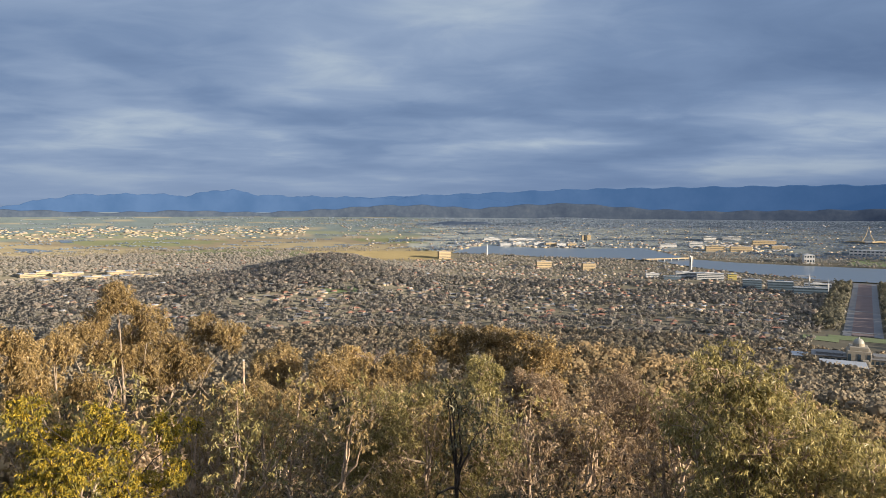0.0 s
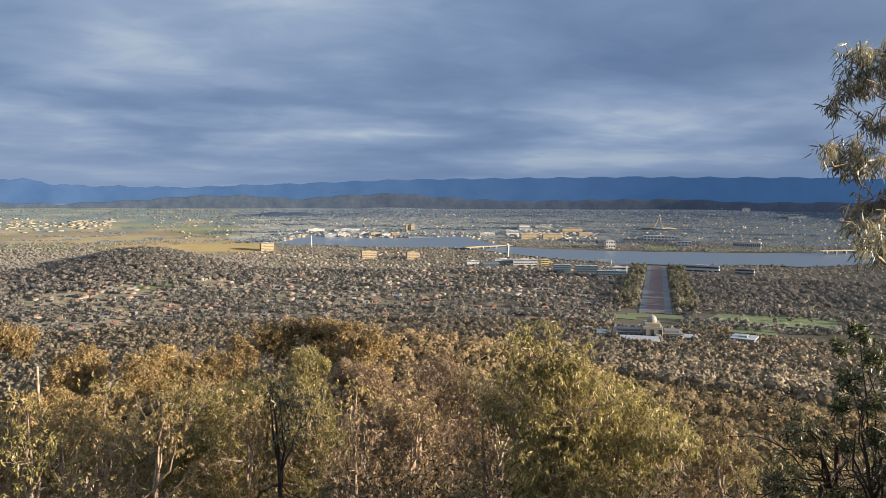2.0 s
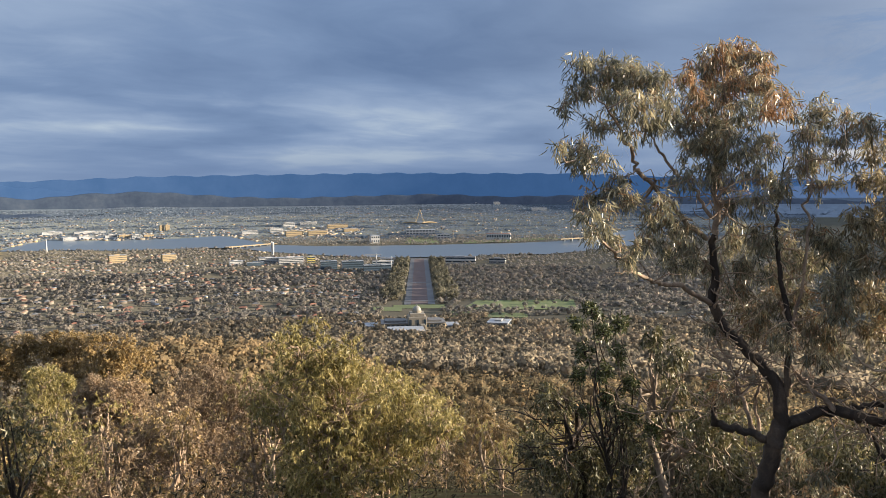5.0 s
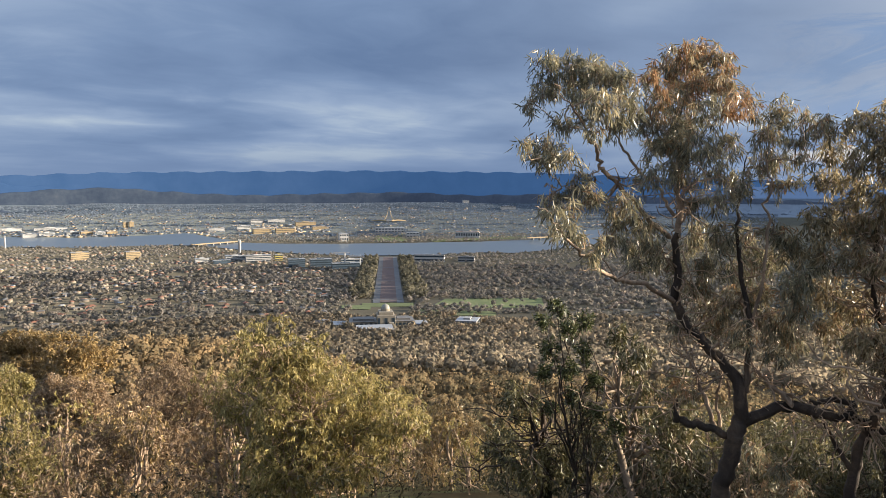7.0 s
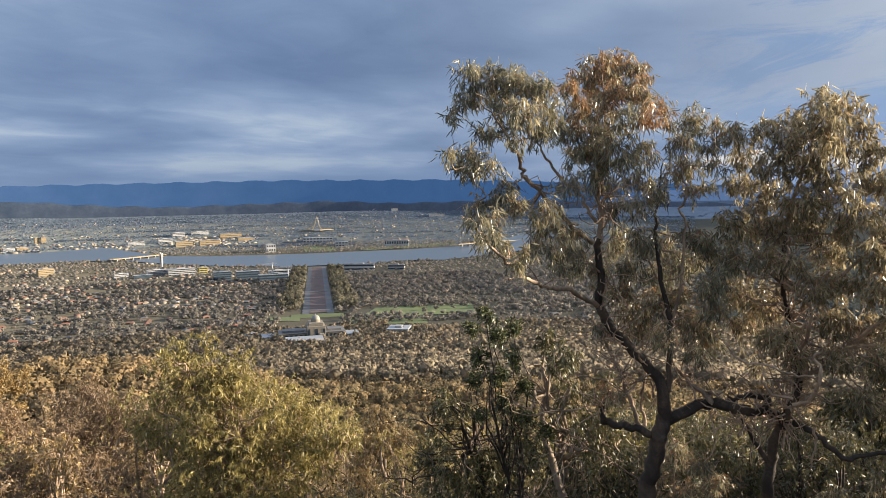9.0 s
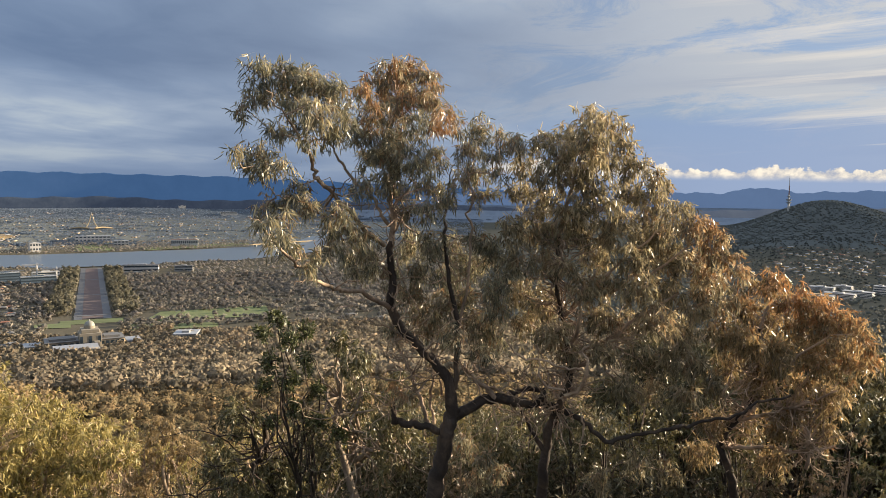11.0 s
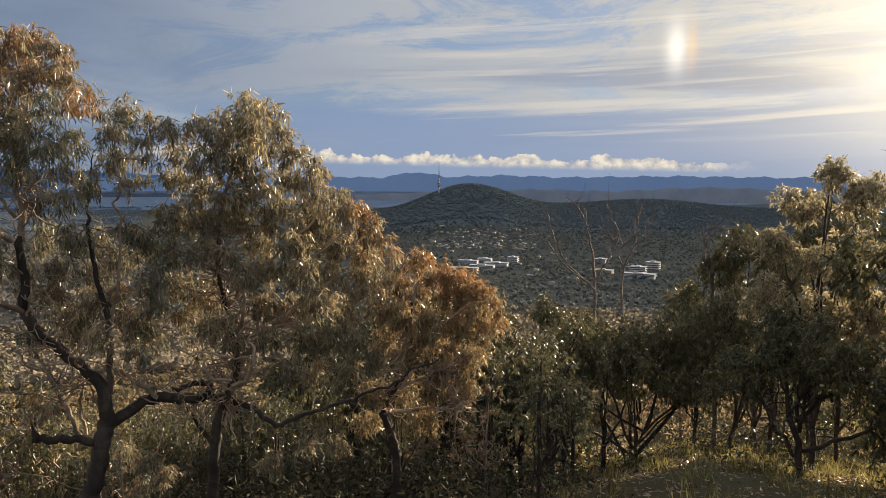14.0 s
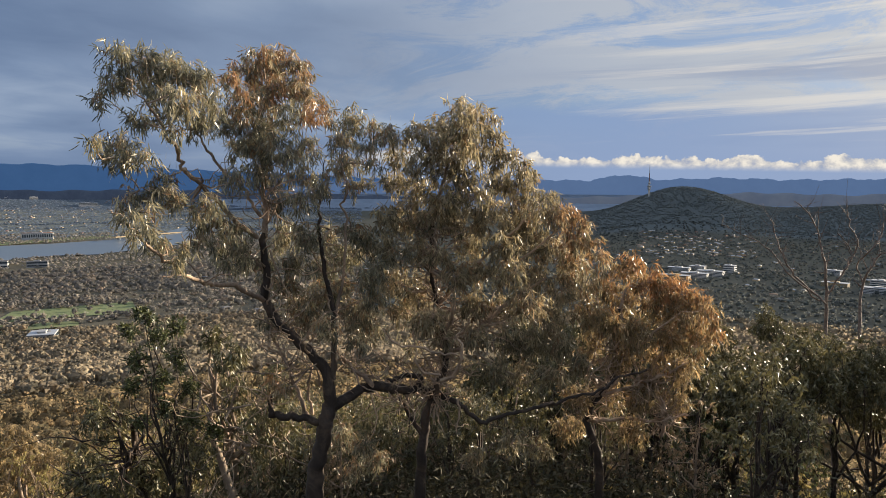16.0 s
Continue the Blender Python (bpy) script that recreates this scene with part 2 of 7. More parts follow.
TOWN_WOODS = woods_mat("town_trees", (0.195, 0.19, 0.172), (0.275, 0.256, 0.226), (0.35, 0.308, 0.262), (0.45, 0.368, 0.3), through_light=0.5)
FAR_WOODS_HAZED = woods_mat("far_trees", (0.1, 0.132, 0.178), (0.25, 0.295, 0.36), (0.41, 0.44, 0.48), through_light=0.5)
# darker than the town trees: backlight and haze put into the colour
HILL_WOODS = woods_mat("western_trees_backlit", (0.11, 0.128, 0.125), (0.20, 0.212, 0.20), (0.31, 0.295, 0.255))
PARADE_WOODS = woods_mat("parade_trees", (0.13, 0.125, 0.092), (0.2, 0.185, 0.132), (0.28, 0.25, 0.178))
CREAM = plain_mat("cream_render", (0.33, 0.25, 0.145), 0.8, 0.12, 0.05)
WHITE = plain_mat("white_concrete", (0.46, 0.45, 0.44), 0.7, 0.1, 0.05)
GREY_WALL = plain_mat("grey_concrete", (0.30, 0.30, 0.30), 0.7, 0.12, 0.05)
GLASS_WALL = plain_mat("blue_glass_wall", (0.085, 0.115, 0.15), 0.25, 0.2, 0.08)
SAND = plain_mat("sandstone", (0.26, 0.225, 0.175), 0.85, 0.15, 0.08)
ROOF_PALE = plain_mat("pale_metal_roof", (0.34, 0.35, 0.37), 0.45, 0.15, 0.05)
ROOF_RED = plain_mat("terracotta_tiles", (0.24, 0.11, 0.07), 0.8, 0.25, 0.2)
ROOF_DARK = plain_mat("dark_roof", (0.12, 0.115, 0.115), 0.7, 0.2, 0.1)
ROOF_BROWN = plain_mat("brown_tiles", (0.23, 0.15, 0.10), 0.8, 0.25, 0.2)
COPPER = plain_mat("copper_dome", (0.27, 0.26, 0.225), 0.55, 0.15, 0.2)
PANE = plain_mat("dark_glass", (0.035, 0.05, 0.065), 0.12, 0.2, 0.1)
STEEL = plain_mat("bare_steel", (0.55, 0.55, 0.55), 0.4, 0.1, 0.1, 0.6)
ASPHALT = plain_mat("asphalt", (0.12, 0.125, 0.135), 0.85, 0.2, 0.05)
GRAVEL = plain_mat("red_gravel", (0.12, 0.085, 0.08), 0.95, 0.25, 0.02)
LAWN = plain_mat("mown_grass", (0.115, 0.14, 0.05), 0.9, 0.35, 0.02)
HOUSE_WALL = plain_mat("house_walls", (0.185, 0.152, 0.12), 0.8, 0.35, 0.02)
ROOF_GREY = plain_mat("grey_house_roof", (0.155, 0.15, 0.145), 0.65, 0.35, 0.05)
YELLOW_WALL = plain_mat("yellow_wall", (0.42, 0.34, 0.10), 0.7, 0.1, 0.05)


def ground_shader(n):
    cover = n.node("ShaderNodeAttribute", 0, {"attribute_name": "cover"})
    pos = n.node("ShaderNodeNewGeometry", 0)
    a = n.noise(pos, 0.35, 6.0, 0.65)
    b = n.noise(pos, 0.012, 6.0, 0.6)
    v = n.math("ADD", 0.45, n.math("ADD", n.math("MULTIPLY", a, 0.5), n.math("MULTIPLY", b, 0.6)))
    col = n.node("ShaderNodeHueSaturation", 0, (), Hue=0.5, Saturation=1.0, Value=v, Color=cover)
    bump = n.node("ShaderNodeBump", 0, (), Strength=0.6, Distance=0.15, Height=a)
    return n.node("ShaderNodeBsdfDiffuse", 0, (), Color=col, Roughness=0.8, Normal=bump)


def water_shader(n):
    pos = n.node("ShaderNodeNewGeometry", 0)
    a = n.noise(pos, 0.06, 4.0, 0.6)
    bump = n.node("ShaderNodeBump", 0, (), Strength=0.25, Distance=1.0, Height=a)
    return n.node("ShaderNodeBsdfPrincipled", 0, (), Base_Color=(0.13, 0.16, 0.19, 1), Roughness=0.28, Normal=bump)


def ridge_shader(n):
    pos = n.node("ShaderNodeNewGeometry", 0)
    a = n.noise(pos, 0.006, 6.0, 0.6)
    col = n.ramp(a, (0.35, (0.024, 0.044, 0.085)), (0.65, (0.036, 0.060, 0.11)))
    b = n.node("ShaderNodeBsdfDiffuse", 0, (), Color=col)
    # the range itself is dark; this blue glow stands for the air before it
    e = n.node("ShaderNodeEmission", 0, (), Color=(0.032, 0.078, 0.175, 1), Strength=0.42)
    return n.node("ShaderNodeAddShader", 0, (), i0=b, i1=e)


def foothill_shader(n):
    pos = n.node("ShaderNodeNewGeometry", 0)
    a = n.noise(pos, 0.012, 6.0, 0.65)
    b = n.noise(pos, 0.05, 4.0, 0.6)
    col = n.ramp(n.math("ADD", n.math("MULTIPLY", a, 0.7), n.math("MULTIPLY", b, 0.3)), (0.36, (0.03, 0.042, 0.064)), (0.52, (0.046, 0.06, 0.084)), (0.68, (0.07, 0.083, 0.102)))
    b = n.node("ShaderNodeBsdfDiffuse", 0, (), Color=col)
    # weak blue glow added as haze over the foothills
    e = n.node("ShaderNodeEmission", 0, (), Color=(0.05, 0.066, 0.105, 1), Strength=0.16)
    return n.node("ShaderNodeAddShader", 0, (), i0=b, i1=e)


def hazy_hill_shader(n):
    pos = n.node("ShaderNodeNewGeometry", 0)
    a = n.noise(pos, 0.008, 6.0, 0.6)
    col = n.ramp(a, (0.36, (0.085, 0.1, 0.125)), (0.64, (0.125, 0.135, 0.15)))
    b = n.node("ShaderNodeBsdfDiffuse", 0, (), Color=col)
    # grey-blue glow that imitates haze in front of the western hills
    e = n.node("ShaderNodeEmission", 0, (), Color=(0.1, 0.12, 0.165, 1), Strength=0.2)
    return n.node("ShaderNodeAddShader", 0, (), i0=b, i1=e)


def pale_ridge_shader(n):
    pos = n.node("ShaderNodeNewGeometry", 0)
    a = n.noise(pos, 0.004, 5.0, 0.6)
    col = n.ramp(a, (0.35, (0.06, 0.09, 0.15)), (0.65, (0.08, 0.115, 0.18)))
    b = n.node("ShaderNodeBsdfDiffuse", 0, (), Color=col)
    # stronger blue glow, paling the western range like thick haze
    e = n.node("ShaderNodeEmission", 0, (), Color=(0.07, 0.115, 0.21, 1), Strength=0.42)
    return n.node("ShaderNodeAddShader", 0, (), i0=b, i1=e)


GROUND, WATER, RIDGE = shader("ground_cover", ground_shader), shader("lake_water", water_shader), shader("haze_glow_range", ridge_shader)
FOOTHILL = shader("haze_glow_foothills", foothill_shader)
HAZY_HILL = shader("haze_glow_western_hills", hazy_hill_shader)
PALE_RIDGE = shader("pale_haze_glow_range", pale_ridge_shader)


# ---- the lie of the land ----
NEAR, FAR = 1800.0, 4900.0   # the country beyond NEAR is drawn together, along the sight lines, to end at FAR


def reach_of(d):
    d = np.asarray(d, float)
    return np.where(d < NEAR, d, NEAR + (FAR - NEAR) * (1 - np.exp(-(np.maximum(d, NEAR) - NEAR) / (FAR - NEAR))))


def drawn(points):
    p = np.asarray(points, float).reshape(-1, 3) - EYE
    d = np.maximum(np.hypot(p[:, 0], p[:, 1]), 1e-6)
    return p * (reach_of(d) / d)[:, None] + EYE


def lookup(x, *pairs):
    return np.interp(x, [p[0] for p in pairs], [p[1] for p in pairs])


def hump(az, d, az0, waz, d0, wd, h):
    return h * np.exp(-((az - az0) / waz) ** 2 - ((d - d0) / wd) ** 2)


def ripple(x, y, s):
    return np.sin(x / s + 1.3 * np.sin(y / s * 0.7)) * np.cos(y / s * 1.1 + 0.9 * np.sin(x / s * 0.6 + 2))


def relief(az, d):
    """Height of the ground above the lake."""
    az, d = np.asarray(az, float), np.asarray(d, float)
    x, y = -np.sin(np.radians(az)) * d, np.cos(np.radians(az)) * d
    z = H + lookup(d, (0, -1.7), (3, -2.1), (12, -5.4), (25, -10.8), (50, -21), (100, -37), (200, -64), (400, -112), (700, -167), (1000, -211),
                   (1300, -242), (1600, -259), (2300, -274), (2900, -280))
    z = z + ripple(x, y, 55.0) * 3.0 * np.clip(d / 300, 0, 1) * np.clip((1600 - d) / 800, 0, 1)
    z = z + hump(az, d, -9, 9.5, 250, 70, 17) + hump(az, d, -20, 10, 300, 90, 13) + hump(az, d, 5, 5.5, 270, 75, -20)
    z = z + hump(az, d, 8.6, 5.2, 2650, 420, 70) + hump(az, d, 13, 12, 2600, 600, 24)      # wooded knoll
    z = z + hump(az, d, -84.8, 5.0, 5600, 900, 232) + hump(az, d, -88, 13, 6500, 1300, 85) + hump(az, d, -99, 6, 6200, 1100, 110) + hump(az, d, -112, 9, 7500, 1500, 120)
    z = z + hump(az, d, -9.4, 3.5, 10500, 1500, 50) + hump(az, d, -22, 14, 10000, 1800, 60) + hump(az, d, -36, 8, 10500, 1800, 50)
    z = z + hump(az, d, -31, 2.2, 5300, 320, 25) + np.clip((d - 6000) / 14000, 0, 1) * 60
    z = z + 0.085 * np.clip(d - 2, 0, 60) * np.clip((-91 - az) / 12, 0, 1) * np.clip((260 - d) / 160, 0, 1)   # a gentler shoulder to the west
    behind = np.clip((np.abs(((az + 40 + 180) % 360) - 180) - 95) / 25, 0, 1)
    return z * (1 - behind) + behind * (H - 1.7 - d * 0.02)


LAKE_FAR = [(-0.7, -3.81), (-2.1, -3.44), (-3.7, -3.21), (-7.5, -3.39), (-12.3, -3.36), (-15.3, -3.22)] + [(-16.5, -3.45), (-19.4, -4.03), (-22.3, -4.17), (-26.7, -4.23), (-31.2, -4.22), (-38, -4.09), (-41.5, -3.94), (-44.6, -3.69), (-46.4, -3.14), (-47.7, -2.95)]
LAKE_NEAR = [(-0.7, -3.86), (-3.9, -3.92), (-7.9, -4.1), (-14, -4.12), (-16.1, -4.19)] + [(-19.8, -4.65), (-24.1, -5), (-28.5, -5.19), (-33.9, -5.18), (-38, -4.95)] + [(-40.8, -4.97), (-43.4, -4.71), (-46.8, -4.34), (-48.6, -4)]


def shore(line, az):
    line = sorted(line)
    el = np.interp(az, [p[0] for p in line], [p[1] for p in line])
    return H / np.tan(np.radians(-el))


def in_lake(az, d, edge=0.0):
    far, near = shore(LAKE_FAR, az), shore(LAKE_NEAR, az)
    return (az < LAKE_FAR[0][0]) & (az > LAKE_FAR[-1][0]) & (d > near - edge) & (d < far + edge)


def polar(x, y):
    return np.degrees(np.arctan2(-x, y)), np.hypot(x, y)


def height(x, y):
    az, d = polar(np.asarray(x, float), np.asarray(y, float))
    z = relief(az, d)
    return np.where(in_lake(az, d), -4.0, z)


def meet(az, el):
    """Where the sight line at (az, el) meets the ground: distance and height."""
    d = np.geomspace(3, 30000, 3000)
    z = relief(np.full_like(d, az), d)
    below = np.nonzero(H + d * math.tan(radians(el)) < z)[0]
    k = below[0] if len(below) else -1
    return float(d[k]), float(z[k])


def spot(az, el, d):
    """The point at that heading and height, d metres off along the ground."""
    a = radians(az)
    return Vector((-math.sin(a) * d, math.cos(a) * d, H + d * math.tan(radians(el))))


def on_ground(az, d, lift=0.0):
    a = radians(az)
    x, y = -math.sin(a) * d, math.cos(a) * d
    return Vector((x, y, float(relief(az, d)) + lift))


# ---- mesh helpers ----
def mesh_np(name, verts, faces, mats, tint=None, smooth=False, puff=None, young=None):
    verts, faces = np.asarray(verts, np.float32), np.asarray(faces, np.int32)
    k = faces.shape[1]
    me = bpy.data.meshes.new(name)
    me.vertices.add(len(verts))
    me.vertices.foreach_set("co", verts.ravel())
    me.loops.add(faces.size)
    me.loops.foreach_set("vertex_index", faces.ravel())
    me.polygons.add(len(faces))
    me.polygons.foreach_set("loop_start", np.arange(0, faces.size, k, dtype=np.int32))
    me.polygons.foreach_set("loop_total", np.full(len(faces), k, dtype=np.int32))
    if smooth:
        me.polygons.foreach_set("use_smooth", np.ones(len(faces), dtype=bool))
    if tint is not None:
        at = me.attributes.new("tint", "FLOAT", "POINT")
        at.data.foreach_set("value", np.asarray(tint, np.float32))
    if young is not None:
        at = me.attributes.new("young", "FLOAT", "POINT")
        at.data.foreach_set("value", np.asarray(young, np.float32))
    if puff is not None:
        at = me.attributes.new("puff", "FLOAT_VECTOR", "POINT")
        at.data.foreach_set("vector", np.asarray(puff, np.float32).ravel())
    me.update(calc_edges=True)
    for m in mats if isinstance(mats, (list, tuple)) else [mats]:
        me.materials.append(m)
    return me


def part(name, bm, material, parent, label=""):
    me = bpy.data.meshes.new(name)
    bm.to_mesh(me)
    bm.free()
    me.materials.append(material)
    ob = new(name, me)
    ob.parent = parent
    return tagged(ob, label)


def part_np(name, verts, faces, material, parent=None, label="", tint=None, smooth=False):
    ob = new(name, mesh_np(name, verts, faces, material, tint, smooth))
    ob.parent = parent
    return tagged(ob, label)


def box_bm(*boxes, bevel=0.0):
    """Boxes (x0, y0, z0, x1, y1, z1) in one bmesh."""
    bm = bmesh.new()
    for x0, y0, z0, x1, y1, z1 in boxes:
        bmesh.ops.create_cube(bm, size=1, matrix=Matrix.Translation(((x0 + x1) / 2, (y0 + y1) / 2, (z0 + z1) / 2)) @ Matrix.Diagonal((x1 - x0, y1 - y0, z1 - z0, 1)))
    if bevel:
        bmesh.ops.bevel(bm, geom=bm.edges[:], offset=bevel, segments=1, affect="EDGES")
    return bm


def tubes(runs, sides=6):
    """Tapered limbs: each run is a list of (point, radius). Vertices and quads."""
    vs, fs, k = [], [], 0
    ring = np.linspace(0, 2 * np.pi, sides, endpoint=False)
    for run in runs:
        p = np.array([q[0] for q in run], float)
        r = np.array([q[1] for q in run], float)
        t = np.gradient(p, axis=0)
        t /= np.linalg.norm(t, axis=1)[:, None] + 1e-9
        side = np.cross(t, (0.31, 0.83, 0.17))
        side /= np.linalg.norm(side, axis=1)[:, None] + 1e-9
        other = np.cross(t, side)
        v = p[:, None] + r[:, None, None] * (np.cos(ring)[None, :, None] * side[:, None] + np.sin(ring)[None, :, None] * other[:, None])
        vs.append(v.reshape(-1, 3))
        for i in range(len(p) - 1):
            for j in range(sides):
                a, b = k + i * sides + j, k + i * sides + (j + 1) % sides
                fs.append((a, b, b + sides, a + sides))
        k += len(p) * sides
    return np.concatenate(vs), np.array(fs)


def curved(points, radii, steps, wobble, rng):
    """A smooth, slightly crooked run through the points."""
    p = np.array(points, float)
    s = np.linspace(0, len(p) - 1, (len(p) - 1) * steps + 1)
    ext = np.vstack((2 * p[0] - p[1], p, 2 * p[-1] - p[-2]))
    out = []
    for u in s:
        i = min(int(u), len(p) - 2)
        f = u - i
        a, b, c, d = ext[i:i + 4]
        out.append(0.5 * (2 * b + (c - a) * f + (2 * a - 5 * b + 4 * c - d) * f * f + (3 * b - a - 3 * c + d) * f ** 3))
    out = np.array(out)
    out[1:-1] += rng.normal(0, wobble, out[1:-1].shape)
    return list(zip(out, np.interp(s, np.arange(len(p)), radii)))


def unit(v):
    return v / (np.linalg.norm(v, axis=-1, keepdims=True) + 1e-9)


def blades(base, way_of, length, width, rng, fine):
    """Slim sickle leaves from their stalks along the ways given: four triangles each, or two where they are far off."""
    n = len(base)
    s = unit(np.cross(way_of, rng.normal(0, 1, (n, 3))))
    u = np.cross(way_of, s)
    ln = length * rng.uniform(0.65, 1.3, n)[:, None]
    wd = width * rng.uniform(0.75, 1.25, n)[:, None]
    bend = (u * rng.uniform(-0.22, 0.22, (n, 1)) + s * rng.uniform(-0.12, 0.12, (n, 1))) * ln
    tip = base + way_of * ln + bend
    k = np.arange(n)[:, None]
    if not fine:
        mid = base + way_of * ln * 0.45 + bend * 0.2 + u * wd * 0.15
        v = np.stack((base, mid + s * wd * 0.5, tip, mid - s * wd * 0.5), 1)
        return v.reshape(-1, 3), np.concatenate((k * 4 + [0, 1, 2], k * 4 + [0, 2, 3]), 1).reshape(-1, 3), 4
    low, high = base + way_of * ln * 0.3 + bend * 0.08, base + way_of * ln * 0.68 + bend * 0.42
    v = np.stack((base, low + s * wd * 0.5, low - s * wd * 0.5, high + s * wd * 0.4, high - s * wd * 0.4, tip), 1)
    f = np.concatenate((k * 6 + [0, 1, 2], k * 6 + [1, 3, 4], k * 6 + [1, 4, 2], k * 6 + [3, 5, 4]), 1)
    return v.reshape(-1, 3), f.reshape(-1, 3), 6


def sprays(heads, leaf_size, cover, rng, hang, fine, per=9):
    """Foliage of heads (centre, radius, young growth): drooping sprays of leaves, thicker towards the outside. Vertices, faces, tints, young growth, and the sprays' places by head."""
    base, ways, tint, young, places = [], [], [], [], []
    ln, wd = leaf_size
    for c, r, blush in heads:
        m = max(3, int(cover * math.pi * r * r / (0.34 * ln * wd) / per))
        o = unit(rng.normal(0, 1, (m, 3)))
        p = np.asarray(c) + o * r * rng.uniform(0.02, 1.0, (m, 1)) ** 0.36 * (1, 1, 0.95)
        axis = unit(o * 0.35 + rng.normal(0, 0.55, (m, 3)) + (0, 0, -0.05))
        reach = ln * rng.uniform(0.5, 1.25, (m, 1))
        t = rng.uniform(0, 1, (m, per, 1))
        q = p[:, None] + (axis * reach)[:, None] * t + np.array((0, 0, -0.45)) * reach[:, None] * t ** 2
        q += rng.normal(0, ln * 0.13, q.shape)
        w = axis[:, None] * 0.3 + rng.normal(0, 0.4, q.shape)
        w[:, :, 2] -= hang * rng.uniform(0.35, 1.25, (m, per))
        base.append(q.reshape(-1, 3)), ways.append(unit(w).reshape(-1, 3))
        shade = rng.normal(0.5, 0.1) + rng.normal(0, 0.15, (m, 1)) + 0.12 * o[:, 2:3] + rng.normal(0, 0.13, (m, per))
        tint.append(np.clip(shade, 0, 1).ravel())
        some = np.clip(rng.normal(blush - 0.42, 0.3, (m, 1)) + 0.15 * o[:, 2:3] + rng.normal(0, 0.12, (m, per)), 0, 0.62)
        young.append((some if blush > 0.05 else some * 0).ravel())
        places.append(p)
    v, f, k = blades(np.concatenate(base), np.concatenate(ways), ln, wd, rng, fine)
    return v, f, np.repeat(np.concatenate(tint), k), np.repeat(np.concatenate(young), k), places


def grown_tree(name, label, group, base, heads, limbs, leaf, bark, rng, upper=None, leaf_size=(0.12, 0.022), cover=0.95, twig=0.012, sides=7, wander=0, hang=0.8, fine=False, category="tree"):
    """A tree: trunk and limbs as curved tubes, twigs to each head, and heads of hanging leaves."""
    thing = tagged(new(name), label, category, group)
    base = Vector(base)
    thing.location = base
    o = np.array(base)
    runs = [[(np.asarray(q, float) - o, r) for q, r in run] for run in limbs]
    butt = runs[0]
    if upper:   # the rough bark ends where the stem thins
        cut = next((k for k, (q, r) in enumerate(butt) if r < 0.3 * butt[0][1]), len(butt) - 1)
        butt = butt[:max(cut, 1) + 1]
    v, f = tubes([butt], sides)
    stem = part_np("trunk", v, f, bark, thing, smooth=True)
    if len(runs[0]) - len(butt) > 1:
        v, f = tubes([runs[0][len(butt) - 1:]], sides)
        part_np("upper_trunk", v, f, upper, stem, smooth=True)
    for run in runs[1:]:
        v, f = tubes([run], max(5, sides - 1))
        part_np("limb", v, f, upper if upper and run[0][1] < 0.036 else bark, stem, smooth=True)
    joints = np.array([q for run in runs for q, r in run[len(run) // 3:]])
    heads = [(np.asarray(h[0], float) - o, h[1], h[2] if len(h) > 2 else 0.0) for h in heads]
    v, f, tint, young, places = sprays(heads, leaf_size, cover, rng, hang, fine)
    twigs = []
    # each head hangs from the nearest limb, or from a head that hangs there already
    feet = np.array([c - (0, 0, r * 0.35) for c, r, _ in heads])
    near = np.array([np.min(np.linalg.norm(joints - q, axis=1)) for q in feet])
    held = np.concatenate((joints, feet + 1e4))
    for i in np.argsort(near):
        (c, radius, _), spots, foot = heads[i], places[i], feet[i]
        gaps = np.linalg.norm(held - foot, axis=1)
        j = held[np.argmin(gaps)]
        held[len(joints) + i] = foot
        thick = twig * (1.5 if np.argmin(gaps) < len(joints) else 0.9)
        bow = rng.normal(0, 0.16, 3) * np.linalg.norm(foot - j)
        twigs.append([(j, thick), (j * 0.65 + foot * 0.35 + bow, thick * 0.85), (j * 0.3 + foot * 0.7 + bow * 0.7, thick * 0.7), (foot, twig * 0.6)])
        for q in spots[::3 if fine else 7]:
            m2 = (foot + q) / 2 + rng.normal(0, radius * 0.12, 3)
            twigs.append([(foot, twig * 0.5), (m2, twig * 0.38), (q, twig * 0.25)])
    stout = np.array([q for run in runs for q, r in run[len(run) // 3:] if r > 0.02] or joints)
    low = stout[(stout[:, 2] <= np.percentile(stout[:, 2], 90)) & (stout[:, 2] >= np.percentile(stout[:, 2], 20))]
    for _ in range(wander):
        q = low[rng.integers(len(low))].copy()
        go = rng.normal(0, 1, 3)
        run = []
        steps, big = int(rng.integers(5, 12)), float(rng.choice((1.0, 1.3, 1.9), p=(0.5, 0.3, 0.2)))
        for k in range(steps):
            run.append((q.copy(), twig * big * (1 - k / steps) + 0.0025))
            go = go * 0.75 + rng.normal(0, 0.5, 3) + (0, 0, 0.05)
            q = q + go / np.linalg.norm(go) * min(15 * twig, 0.17)
        twigs.append(run)
    tv, tf = tubes(twigs, 4)
    tagged(part_np("branchwork", tv, tf, upper or bark, thing), kind="stuff")
    crown = new("crown", mesh_np("crown", v, f, leaf, tint, young=young))
    crown.parent = thing
    tagged(crown, kind="stuff")
    return thing


